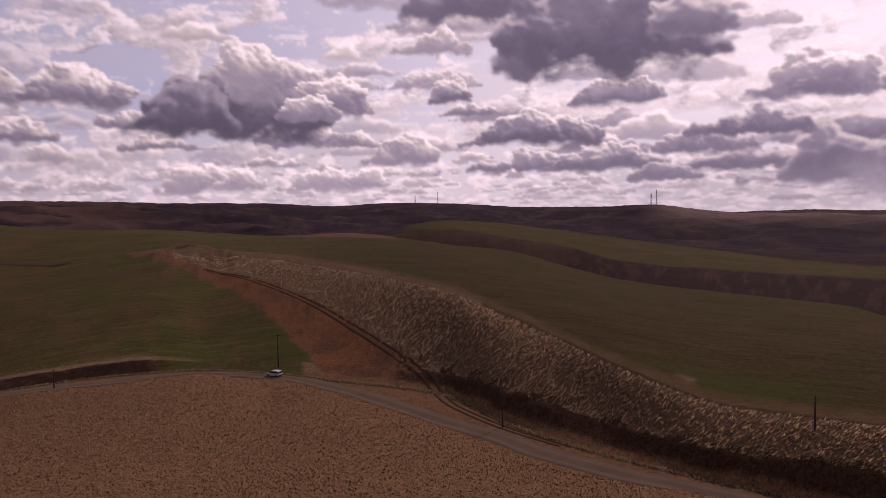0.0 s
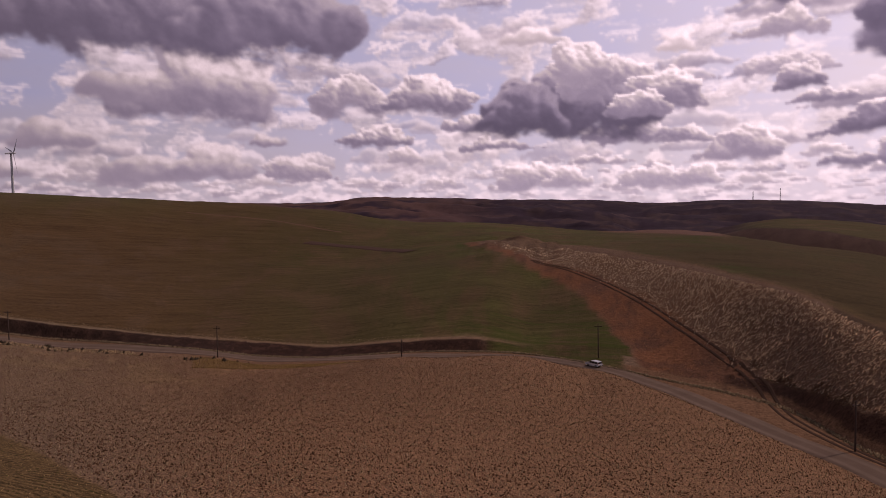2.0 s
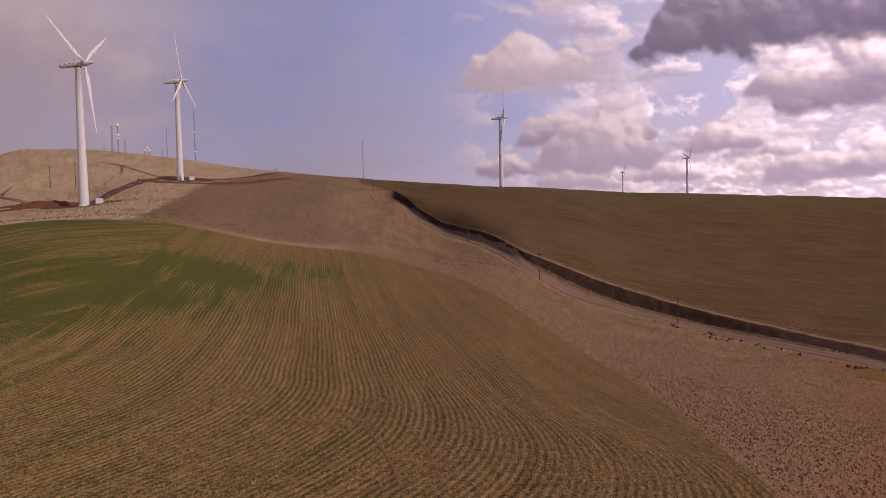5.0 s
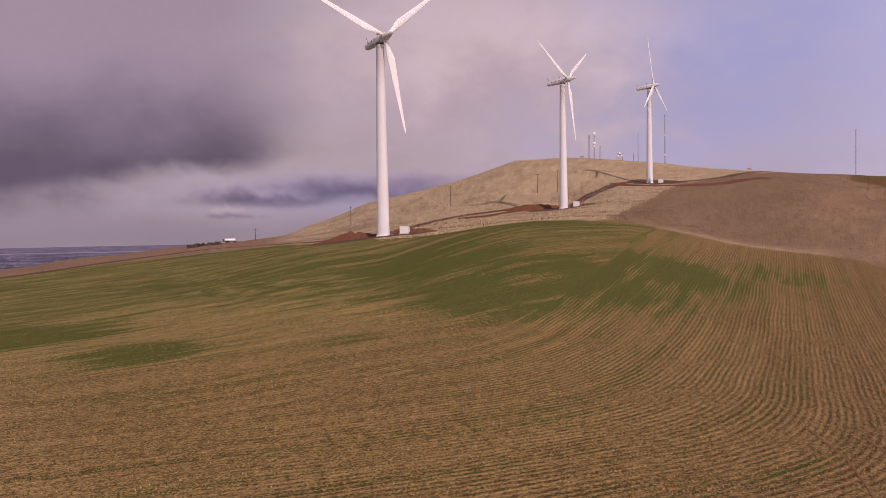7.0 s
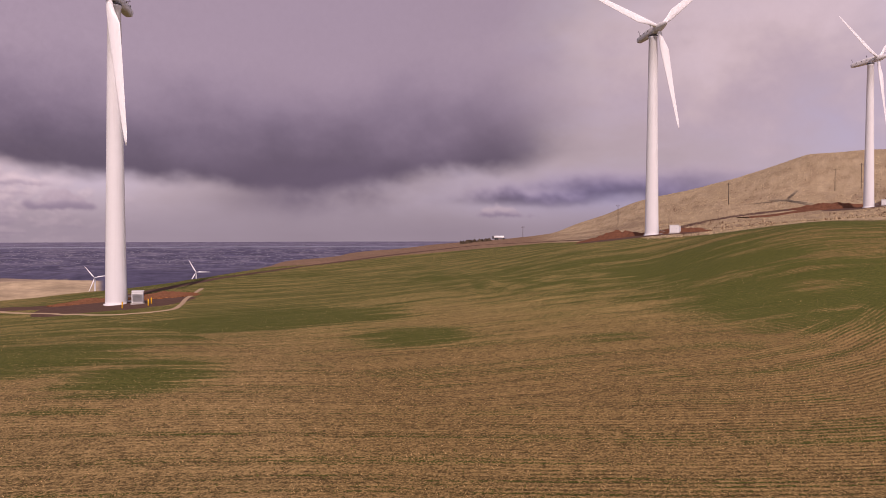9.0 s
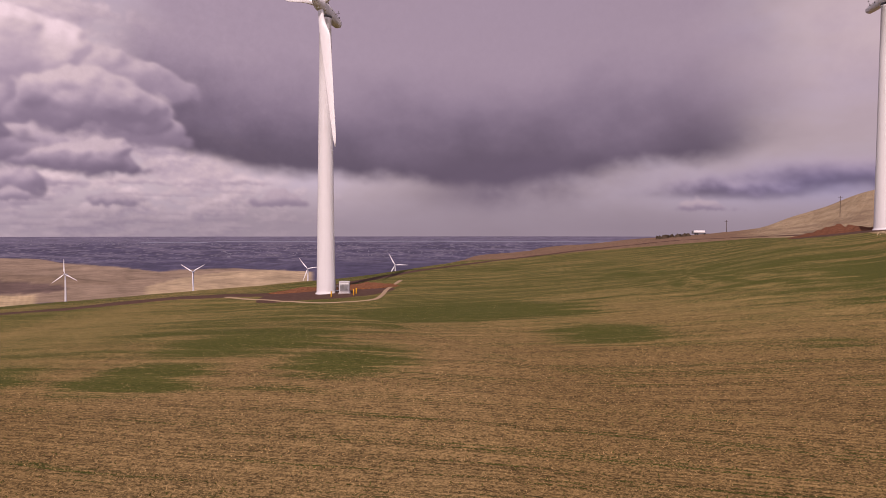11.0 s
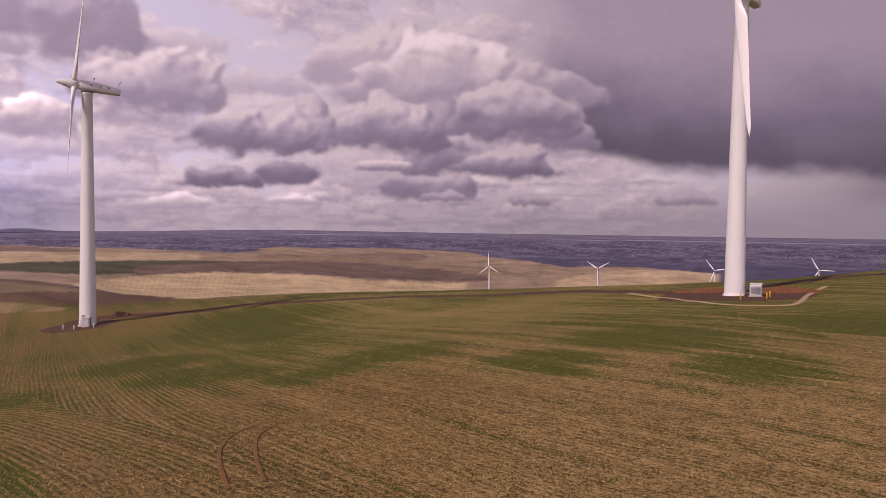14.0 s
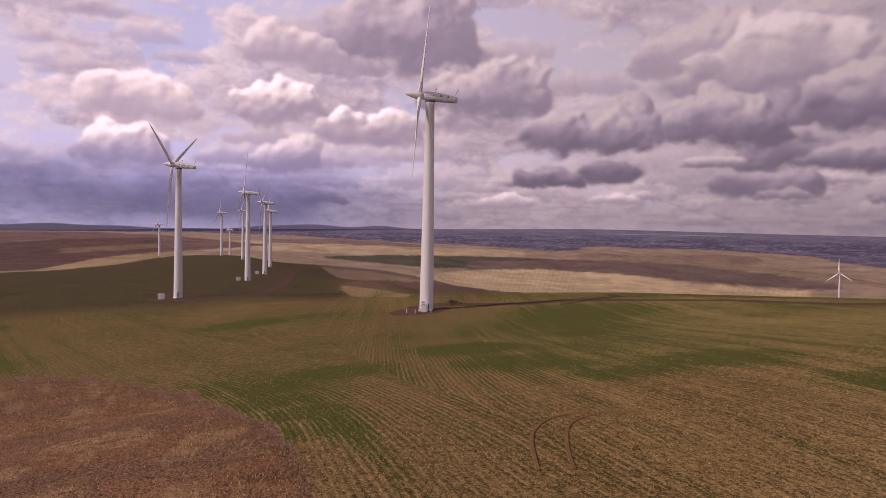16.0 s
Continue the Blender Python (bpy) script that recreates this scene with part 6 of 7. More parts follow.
transformer_cabinet(on_ground(229.7, 336.0, 225, 0.1), "grey steel transformer cabinet beside a ridge turbine")
transformer_cabinet(on_ground(224.1, 492.0, 225, 0.1), "grey steel transformer cabinet beside a ridge turbine")
transformer_cabinet(on_ground(222.7, 600.0, 225, 0.1), "grey steel transformer cabinet beside a ridge turbine")
for bearing_, distance_ in ((209.9, 190.5), (208.6, 190.0), (210.6, 193.5)):
    bollard(place(bearing_, distance_), CABINET_WHITE, "short weathered pale steel bollard on dark gravel")


def switch_box(m):
    root = thing("switch_box", m, "white steel switch box against the foot of a turbine", "switch box")
    part("body", solid((-0.8, -0.6, -0.2), (0.8, 0.6, 2.2), 0.04), CABINET_WHITE, root)
    part("roof", solid((-0.9, -0.72, 2.2), (0.9, 0.7, 2.32), 0.03), CABINET_WHITE, root)
    part("door", solid((-0.55, -0.65, 0.1), (0.55, -0.59, 2.05), 0.015), CABINET_WHITE, root)
    part("side_post", solid((0.95, -0.75, -0.2), (1.2, -0.5, 2.5), 0.03), DARK_STEEL, root, "dark steel post")
    return root


switch_box(on_ground(209.15, 193.2, 209.15, 0.0))
for bearing_, distance_ in ((101.9, 331), (101.6, 332), (101.3, 331)):
    bollard(place(bearing_, distance_))


# ---- spoil heaps ----
def rubble_heap(bearing, distance, long, wide, tall, swing, mat, label, seed):
    c = toward(bearing).to_2d() * distance
    n = 30
    g = np.linspace(-1, 1, n)
    u, v = [q.ravel() for q in np.meshgrid(g, g)]
    ang = radians(swing)
    x = c.x + u * long * math.cos(ang) - v * wide * math.sin(ang)
    y = c.y + u * long * math.sin(ang) + v * wide * math.cos(ang)
    dome = np.clip(1 - np.sqrt(u * u + v * v), 0, 1) ** 0.8
    z = ground_z(x, y)[0] - 0.25 + dome * tall * (1 + 0.45 * bumps(x, y, 3.0, 3, 0.6, seed)) + 0.25 * dome * bumps(x, y, 0.9, 2, 0.6, seed + 3)
    mesh = bpy.data.meshes.new("spoil_mound")
    mesh.from_pydata(list(zip(x.tolist(), y.tolist(), z.tolist())), [], [(j * n + i, j * n + i + 1, (j + 1) * n + i + 1, (j + 1) * n + i) for j in range(n - 1) for i in range(n - 1)])
    mesh.materials.append(mat)
    return tagged(new("spoil_mound", mesh), label, "mound")


rubble_heap(156.0, 160, 9.0, 6.0, 1.1, 158, ROCK, "low heap of orange-brown rubble on the pad", 3)
rubble_heap(161.3, 161, 9.0, 6.0, 1.0, 160, ROCK, "low heap of orange-brown rubble on the pad", 5)
rubble_heap(120.4, 227, 14.0, 5.0, 2.4, 118, CUT_EARTH, "heap of dark red earth beside a turbine", 7)
rubble_heap(115.6, 222, 10.0, 4.0, 2.0, 118, CUT_EARTH, "heap of dark red earth beside a turbine", 8)
rubble_heap(105.6, 350, 18.0, 6.0, 3.0, 105, CUT_EARTH, "bank of dark red earth cut into the hill", 9)


rubble_heap(206.9, 206, 5.0, 2.0, 1.5, 60, PAD_DIRT, "dark earth berm beside the gravel track", 11)


# ---- power poles ----
def utility_pole(bearing, distance, tall=8.6, arm=True, facing=0.0):
    p = place(bearing, distance)
    root = thing("utility_pole", pose(p.x, p.y, p.z, 0, 0, facing), "slender dark wooden power pole beside the road" if distance < 340 and bearing < 84 else "slender dark wooden power pole on the grassy hill", "utility pole", "power poles")
    part("shaft", lathe(((0.17, -0.8), (0.16, 0.5), (0.105, tall), (0.04, tall + 0.05)), 10), POLE_WOOD, root, smooth=True)
    if arm:
        part("crossarm", solid((-0.95, -0.2, tall - 0.62), (0.95, -0.08, tall - 0.48), 0.015), POLE_WOOD, root)
        for x in (-0.85, 0.0, 0.85):
            part("insulator", lathe(((0.03, 0), (0.07, 0.04), (0.05, 0.1), (0.07, 0.14), (0.02, 0.2)), 8), INSULATOR, root, at=pose(x, -0.14, tall - 0.48) if x else pose(0, 0, tall + 0.04))
    return root


for bearing_, distance_, tall_, facing_ in ((13.65, 181, 8.6, 20), (-4.5, 127.5, 8.0, 50), (29.6, 190, 4.6, 10), (44.1, 203.5, 8.6, 30), (58.0, 243, 8.8, 50), (68.6, 251.5, 9.4, 60), (74.4, 329, 7.6, 80), (78.4, 431, 8.6, 80), (82.0, 505, 8.6, 80), (-28.0, 115, 5.0, 50)):
    utility_pole(bearing_, distance_, tall_, True, facing_)
for bearing_, distance_, tall_ in ((120.5, 387, 10.0), (112.4, 390, 11.0), (105.4, 417, 11.5), (103.8, 424, 13.0), (128.0, 405, 6.5)):
    utility_pole(bearing_, distance_, tall_, True, bearing_)


# ---- parked minivan ----
def minivan(m):
    root = thing("minivan", m, "silver-white minivan parked on the gravel road", "car")
    side = ((-2.42, 0.42), (-2.45, 0.75), (-2.38, 0.95), (-1.55, 1.12), (-0.55, 1.66), (0.4, 1.74), (1.7, 1.70), (2.22, 1.55), (2.42, 1.02), (2.45, 0.6), (2.38, 0.36), (1.95, 0.30), (-2.0, 0.30))
    bm = bmesh.new()
    rings = []
    for x, k in ((-0.93, 0.0), (-0.97, 0.35), (-0.98, 1.0), (0.98, 1.0), (0.97, 0.35), (0.93, 0.0)):
        ring = []
        for y, z in side:
            lean = max(0.0, z - 0.95) * 0.22
            ring.append(Vector((math.copysign(abs(x) - lean, x), y * (0.985 + 0.015 * k), 0.34 + (z - 0.34) * (0.97 + 0.03 * k))))
        rings.append(ring)
    ring_loft(bm, rings)
    part("body", bm, CAR_WHITE, root)
    for sx in (-1, 1):
        for y0, y1, y2, y3 in ((-1.25, -0.15, -0.62, -0.15), (-0.08, 0.95, -0.08, 0.95), (1.02, 2.1, 1.02, 1.9)):
            bm = bmesh.new()
            low, high = 0.985 - 0.22 * 0.13, 0.985 - 0.22 * 0.62
            pts = [(sx * low, y0, 1.08), (sx * low, y1, 1.08), (sx * high, y3, 1.57), (sx * high, y2, 1.57)]
            ring_loft(bm, [[Vector(q) for q in pts], [Vector((q[0] + sx * 0.012, q[1], q[2])) for q in pts]])
            part("side_window", bm, CAR_GLASS, root)
    for name, pts in (("windscreen", ((-0.72, -0.60, 1.655), (0.72, -0.60, 1.655), (0.84, -1.48, 1.17), (-0.84, -1.48, 1.17))), ("rear_window", ((-0.70, 2.245, 1.53), (0.70, 2.245, 1.53), (0.80, 2.405, 1.10), (-0.80, 2.405, 1.10)))):
        bm = bmesh.new()
        out = Vector((0, -0.012 if name == "windscreen" else 0.02, 0.02))
        ring_loft(bm, [[Vector(q) for q in pts], [Vector(q) + out for q in pts]])
        part(name, bm, CAR_GLASS, root)
    for sx in (-0.86, 0.86):
        for y in (-1.5, 1.48):
            wheel = part("wheel", lathe(((0.2, -0.12), (0.33, -0.12), (0.345, -0.06), (0.345, 0.06), (0.33, 0.12), (0.2, 0.12)), 20), TYRE, root, at=pose(sx, y, 0.345, 0, 90, 0), smooth=True)
            part("rim", lathe(((0.20, -0.125), (0.18, -0.13), (0.05, -0.11), (0.05, 0.11), (0.18, 0.13), (0.20, 0.125)), 16), ALLOY, wheel)
        part("headlight", solid((sx * 0.82 - 0.16, -2.43, 0.74), (sx * 0.82 + 0.16, -2.30, 0.92), 0.03), LAMP_CLEAR, root)
        part("tail_light", solid((sx * 1.0 - 0.08, 2.32, 0.95), (sx * 1.0 + 0.08, 2.42, 1.42), 0.02), LAMP_RED, root)
        part("door_mirror", solid((sx * 1.12 - 0.1, -0.98, 1.05), (sx * 1.12 + 0.1, -0.86, 1.22), 0.03), CAR_WHITE, root)
    part("front_bumper", solid((-0.92, -2.52, 0.36), (0.92, -2.36, 0.62), 0.05), TRIM_BLACK, root)
    part("rear_bumper", solid((-0.92, 2.38, 0.36), (0.92, 2.52, 0.62), 0.05), TRIM_BLACK, root)
    return root


van_at = place(14.0, 173.0)
van_to = toward(17.5).to_2d() * 180.5 - toward(11.0).to_2d() * 163.5
minivan(Matrix.Translation(van_at + Vector((0, 0, 0.12))) @ Matrix.Rotation(math.atan2(-van_to.x, van_to.y) + math.pi, 4, "Z") @ Matrix.Scale(0.82, 4))


# ---- water tank trailer on the ridge ----
def tank_trailer(m):
    root = thing("tank_trailer", m, "white cylindrical tank on a low dark trailer on the ridge", "trailer")
    bm = lathe(((0.2, -2.7), (0.6, -2.62), (0.72, -2.4), (0.72, 2.4), (0.6, 2.62), (0.2, 2.7)), 20)
    bmesh.ops.transform(bm, matrix=pose(0, 0, 1.45, 0, 90, 0), verts=bm.verts)
    part("tank", bm, TANK_WHITE, root, smooth=True)
    part("chassis", solid((-3.2, -0.5, 0.55), (3.6, 0.5, 0.75), 0.03), DARK_STEEL, root)
    part("drawbar", solid((-4.3, -0.06, 0.55), (-3.2, 0.06, 0.67), 0.02), DARK_STEEL, root)
    part("pump_box", solid((2.75, -0.6, 0.75), (3.6, 0.6, 1.9), 0.05), DARK_STEEL, root)
    for x in (0.9, 1.9, -2.4):
        for y in (-0.85, 0.85):
            wheel = part("wheel", lathe(((0.25, -0.13), (0.44, -0.13), (0.46, 0.0), (0.44, 0.13), (0.25, 0.13)), 16), TYRE, root, at=pose(x, y, 0.46, 90, 0, 0))
            part("rim", lathe(((0.25, -0.1), (0.08, -0.06), (0.08, 0.06), (0.25, 0.1)), 12), STEEL, wheel)
    return root


tank_trailer(on_ground(129.9, 371.0, 130 + 180))


# ---- masts and huts on the hill ----
def lattice_mast(name, bearing, distance, tall, base, top, label, struts=0.07, dishes=(), panels=0, lower=0.0):
    p = place(bearing, distance)
    root = thing(name, pose(p.x, p.y, p.z - lower, 0, 0, bearing), label, "radio mast", "radio masts")
    corners = [(math.cos(a), math.sin(a)) for a in (radians(90), radians(210), radians(330))]

    def at(i, s):
        w = base + (top - base) * s
        return Vector((corners[i % 3][0] * w, corners[i % 3][1] * w, tall * s))

    for i in range(3):
        bm = bmesh.new()
        tube(bm, at(i, 0) - Vector((0, 0, 0.4)), at(i, 1), struts, struts * 0.7, 6)
        part("leg", bm, DARK_STEEL, root)
    bays = max(4, int(tall / (1.6 if tall < 25 else 3.0)))
    for k in range(bays):
        bm = bmesh.new()
        for i in range(3):
            tube(bm, at(i, k / bays), at(i + 1, (k + 1) / bays), struts * 0.5, n=4)
            tube(bm, at(i, (k + 1) / bays), at(i + 1, (k + 1) / bays), struts * 0.5, n=4)
        part("brace_bay", bm, DARK_STEEL, root)
    for up, size in dishes:
        bm = lathe(((size * 0.3, -size * 0.35), (size, -size * 0.1), (size, size * 0.25), (size * 0.5, size * 0.4), (0.05, size * 0.45)), 18)
        part("dish", bm, DISH_WHITE, root, "white drum-shaped dish", at=pose(0, -base - 0.2, up, 90, 0, 0), smooth=True)
    for k in range(panels):
        a = 2 * math.pi * k / panels
        part("antenna_panel", solid((-0.16, 0.55, tall - 2.6), (0.16, 0.72, tall - 0.2), 0.03), STEEL, root, at=pose(0, 0, 0, 0, 0, math.degrees(a)))
    return root


lattice_mast("radio_mast", 101.35, 640, 22.0, 0.9, 0.7, "dark lattice radio mast with panel antennas on the hilltop", 0.07, (), 6)
lattice_mast("radio_mast", 100.95, 642, 24.0, 0.55, 0.45, "slender lattice mast carrying white round dishes", 0.06, ((23.4, 1.3), (15.0, 1.3), (12.4, 0.8)))
lattice_mast("radio_mast", 100.5, 640, 12.5, 1.1, 0.4, "short dark lattice mast on the hilltop", 0.05)
lattice_mast("radio_mast", 95.6, 642, 44.0, 0.4, 0.4, "tall thin guyed radio mast on the hilltop", 0.06, ((26.0, 0.6), (9.0, 0.8)))
lattice_mast("radio_mast", 97.6, 642, 26.0, 0.25, 0.25, "thin guyed whip mast on the hilltop", 0.04)
lattice_mast("radio_mast", 97.95, 640, 7.5, 0.25, 0.2, "short thin whip mast on the hilltop", 0.04)
lattice_mast("radio_mast", 82.75, 612, 34.0, 0.3, 0.3, "thin guyed radio mast behind the stubble slope", 0.045)
lattice_mast("radio_mast", 2.25, 2690, 30.0, 2.0, 1.0, "small far-off radio mast on the dark hills", 0.3)
lattice_mast("radio_mast", 0.42, 2690, 42.0, 2.0, 1.0, "small far-off radio mast on the dark hills", 0.3)
lattice_mast("radio_mast", -16.45, 2400, 36.0, 2.4, 1.4, "far-off radio mast on the round dark hill", 0.35)
lattice_mast("radio_mast", -16.85, 2400, 48.0, 2.4, 1.4, "far-off radio mast on the round dark hill", 0.35)


def equipment_hut(bearing, distance, label, legs=True):
    p = place(bearing, distance)
    root = thing("equipment_hut", pose(p.x, p.y, p.z, 0, 0, bearing), label, "hut")
    part("cabin", solid((-1.6, -1.2, 0.6 if legs else -0.3), (1.6, 1.2, 3.0), 0.05), SHED, root)
    part("roof", solid((-1.8, -1.4, 3.0), (1.8, 1.4, 3.2), 0.04), STEEL, root)
    if legs:
        for x in (-2.6, 2.6):
            for y in (-1.6, 1.6):
                bm = bmesh.new()
                tube(bm, (x, y, -0.4), (x * 0.8, y * 0.8, 6.2), 0.14, n=6)
                part("leg", bm, DARK_STEEL, root)
        part("platform", solid((-2.5, -1.6, 6.0), (2.5, 1.6, 6.2), 0.03), DARK_STEEL, root)
        for x, z in ((-1.4, 5.0), (1.5, 5.0), (0.0, 7.0)):
            part("dish", lathe(((0.3, -0.3), (1.0, -0.1), (1.0, 0.2), (0.4, 0.35)), 16), DISH_WHITE, root, "white drum-shaped dish", at=pose(x, -1.7, z, 90, 0, 0), smooth=True)
    return root


equipment_hut(99.0, 642, "small hut under a dark frame with white dishes")
equipment_hut(101.9, 640, "small pale hut beside the hilltop masts", False)
equipment_hut(89.6, 618, "small pale hut on the hilltop track", False)


# ---- far town, river and hills ----
def far_town():
    town = random.Random(11)
    verts, faces = [], []
    for k in range(1900):
        bearing_ = town.choice((town.gauss(158, 9), town.gauss(150, 10), town.gauss(182, 9), town.uniform(120, 215)))
        if not 118 < bearing_ < 226:
            continue
        d = town.uniform(3050, 4750) if bearing_ < 168 else town.uniform(3800, 4750)
        c = toward(bearing_).to_2d() * d
        w, t, h = town.uniform(0.9, 3) * (3 if town.random() < 0.08 else 1), town.uniform(4, 9), town.uniform(0.8, 1.8)
        side = Vector((math.cos(radians(bearing_)), math.sin(radians(bearing_))))
        back = toward(bearing_).to_2d()
        base = len(verts)
        for sz in (0, 1):
            for sx, sy in ((-1, -1), (1, -1), (1, 1), (-1, 1)):
                q = c + side * sx * w + back * sy * t
                verts.append([q.x, q.y, sz * h])
        faces += [tuple(base + i for i in f) for f in ((4, 5, 6, 7), (0, 1, 5, 4), (1, 2, 6, 5), (2, 3, 7, 6), (3, 0, 4, 7))]
    xy = np.array(verts)
    xy[:, 2] += ground_z(xy[:, 0], xy[:, 1])[0]
    mesh = bpy.data.meshes.new("far_town")
    mesh.from_pydata(xy.tolist(), [], faces)
    mesh.materials.append(ROOFS)
    tagged(new("far_town", mesh), "scattered pale roofs of a distant town on the plain", "town", kind="stuff")


far_town()
RIVER_POINTS = plan_points((136, 4210), (142, 4230), (148, 4240), (155, 4230), (162, 4230), (168, 4230))
ribbon("river", RIVER_POINTS, 45.0, RIVER, "pale ribbon of a wide river across the plain", "river", 2.0, 30.0)
ribbon("river", plan_points((168.6, 4100), (171, 4120), (173.4, 4110)), 30.0, RIVER, "pale ribbon of a wide river across the plain", "river", 2.0, 30.0)
ribbon("river", plan_points((186.0, 4330), (189, 4290), (192.5, 4240), (194.5, 4270)), 32.0, RIVER, "pale ribbon of a wide river across the plain", "river", 2.0, 30.0)


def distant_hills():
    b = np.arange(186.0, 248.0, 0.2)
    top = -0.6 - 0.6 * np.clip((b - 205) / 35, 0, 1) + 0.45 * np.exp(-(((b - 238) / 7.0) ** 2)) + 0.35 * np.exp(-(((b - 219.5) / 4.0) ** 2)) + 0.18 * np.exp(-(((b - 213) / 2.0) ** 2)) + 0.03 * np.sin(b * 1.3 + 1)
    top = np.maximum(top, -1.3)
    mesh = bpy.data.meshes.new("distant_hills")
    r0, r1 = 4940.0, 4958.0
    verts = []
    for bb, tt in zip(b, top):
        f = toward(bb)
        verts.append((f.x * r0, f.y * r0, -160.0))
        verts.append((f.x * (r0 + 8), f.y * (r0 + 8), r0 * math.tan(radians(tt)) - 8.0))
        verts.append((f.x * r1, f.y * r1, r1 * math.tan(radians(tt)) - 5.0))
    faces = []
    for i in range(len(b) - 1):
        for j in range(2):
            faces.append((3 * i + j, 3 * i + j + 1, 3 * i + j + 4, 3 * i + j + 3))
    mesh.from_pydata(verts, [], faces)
    # distance haze is painted into this pale blue-grey
    mesh.materials.append(material("distant_hill_haze", (0.46, 0.44, 0.55), 1.0, grain=0.15, grain_size=200.0))
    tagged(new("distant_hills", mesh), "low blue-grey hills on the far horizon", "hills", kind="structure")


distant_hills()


# ---- grass, brush and clods ----
def scatter(name, count, sample, size, mat, label, category, lean=0.35, slim=0.5, seed=1, drift=0.0):
    """Many small pointed tufts in one mesh. sample(rng, n) gives bearings and distances."""
    g = np.random.default_rng(seed)
    b, r = sample(g, count)
    x, y = -np.sin(np.radians(b)) * r, np.cos(np.radians(b)) * r
    z, u = ground_z(x, y)
    n = len(x)
    s = size * g.uniform(0.55, 1.35, n)
    a = g.uniform(0, 2 * np.pi, n)
    verts = np.empty((n, 5, 3))
    for k in range(4):
        w = s * slim * g.uniform(0.7, 1.2, n)
        verts[:, k, 0] = x + np.cos(a + k * np.pi / 2) * w
        verts[:, k, 1] = y + np.sin(a + k * np.pi / 2) * w
        verts[:, k, 2] = z - 0.06
    verts[:, 4, 0] = x + g.normal(0, lean, n) * s + drift * s
    verts[:, 4, 1] = y + g.normal(0, lean, n) * s - drift * s
    verts[:, 4, 2] = z + s
    base = (np.arange(n) * 5)[:, None, None]
    tri = np.array([[0, 1, 4], [1, 2, 4], [2, 3, 4], [3, 0, 4]])[None]
    tris = (base + tri).reshape(-1, 3)
    mesh = bpy.data.meshes.new(name)
    mesh.vertices.add(n * 5)
    mesh.vertices.foreach_set("co", verts.ravel())
    mesh.loops.add(tris.size)
    mesh.loops.foreach_set("vertex_index", tris.ravel().astype(np.int32))
    mesh.polygons.add(len(tris))
    mesh.polygons.foreach_set("loop_start", np.arange(0, tris.size, 3, dtype=np.int32))
    mesh.update(calc_edges=True)
    mesh.materials.append(mat)
    return tagged(new(name, mesh), label, category, kind="stuff")


def within(b_low, b_high, line_low, line_high, clump=0.0, size=9.0, seed=7):
    """Samples points between two ground lines (by running number) over a range of bearings."""

    def sample(g, n):
        b = g.uniform(b_low, b_high, n * 8)
        u = g.uniform(line_low, line_high, n * 8)
        lines = stations(b)[0]
        i = np.clip(u.astype(int), 0, lines.shape[1] - 2)
        k = np.arange(len(b))
        r = lines[k, i] + (u - i) * (lines[k, i + 1] - lines[k, i])
        area = (lines[k, i + 1] - lines[k, i]) * np.sqrt(r)
        keep = g.uniform(0, 1, len(b)) < area / np.percentile(area, 90)
        if clump:
            x, y = -np.sin(np.radians(b)) * r, np.cos(np.radians(b)) * r
            keep &= bumps(x, y, size, 3, 0.5, seed) + g.normal(0, 0.25, len(b)) > clump
        return b[keep][:n], r[keep][:n]

    return sample


def outside_wheat(sample):
    def picked(g, n):
        b, r = sample(g, n)
        edge = along(b, (-37, 0), (38, 0), (44, 36), (50, 50), (54, 66), (59, 102), (62.5, 128), (66.5, 150), (70, 168), (73, 186), (76, 208), (83, 212), (90, 214))
        keep = r > edge + 1.5
        return b[keep], r[keep]

    return picked


def on_hill(sample, side=1):
    def picked(g, n):
        b, r = sample(g, n)
        gold_from = along(r, (200, 99.8), (300, 98), (400, 95.5), (450, 94.5), (520, 91), (600, 86))
        pads = [toward(bb).to_2d() * rr for bb, rr in ((118.5, 222), (103.5, 340), (96.2, 462))]
        x, y = -np.sin(np.radians(b)) * r, np.cos(np.radians(b)) * r
        keep = side * (b + g.normal(0, 0.4, len(b)) - gold_from) > 0
        keep &= b < 118
        for p in pads:
            keep &= np.hypot(x - p.x, y - p.y) > 20
        return b[keep], r[keep]

    return picked


def on_sage(sample):
    def picked(g, n):
        b, r = sample(g, n)
        keep = g.uniform(0, 1, len(b)) < along((b + 60) % 360 - 60, (-40, 1.0), (-2, 1.0), (7, 0.5), (12, 0.34), (24, 0.34))
        keep &= (b + 60) % 360 - 60 + g.normal(0, 0.25, len(b)) < along(r, (90, -1.0), (150, 0.4), (160, 1.5), (174, 3.7), (195, 6.4), (222, 9.2), (251, 11.9), (300, 15.6), (334, 18.9), (400, 23.0))
        return b[keep], r[keep]

    return picked


def in_draw(sample):
    def picked(g, n):
        b, r = sample(g, 4 * n)
        keep = (b < along(r, (150, 8.4), (176, 10.4), (197, 11.9), (222, 13.6), (277, 16.4), (323, 19.9), (400, 23.6), (481, 25.6), (520, 27.5)) - 0.3) & (b > along(r, (150, 0.4), (160, 1.5), (174, 3.7), (195, 6.4), (222, 9.2), (251, 11.9), (300, 15.6), (334, 18.9), (400, 23.0)) + 0.3)
        return b[keep][:n], r[keep][:n]

    return picked


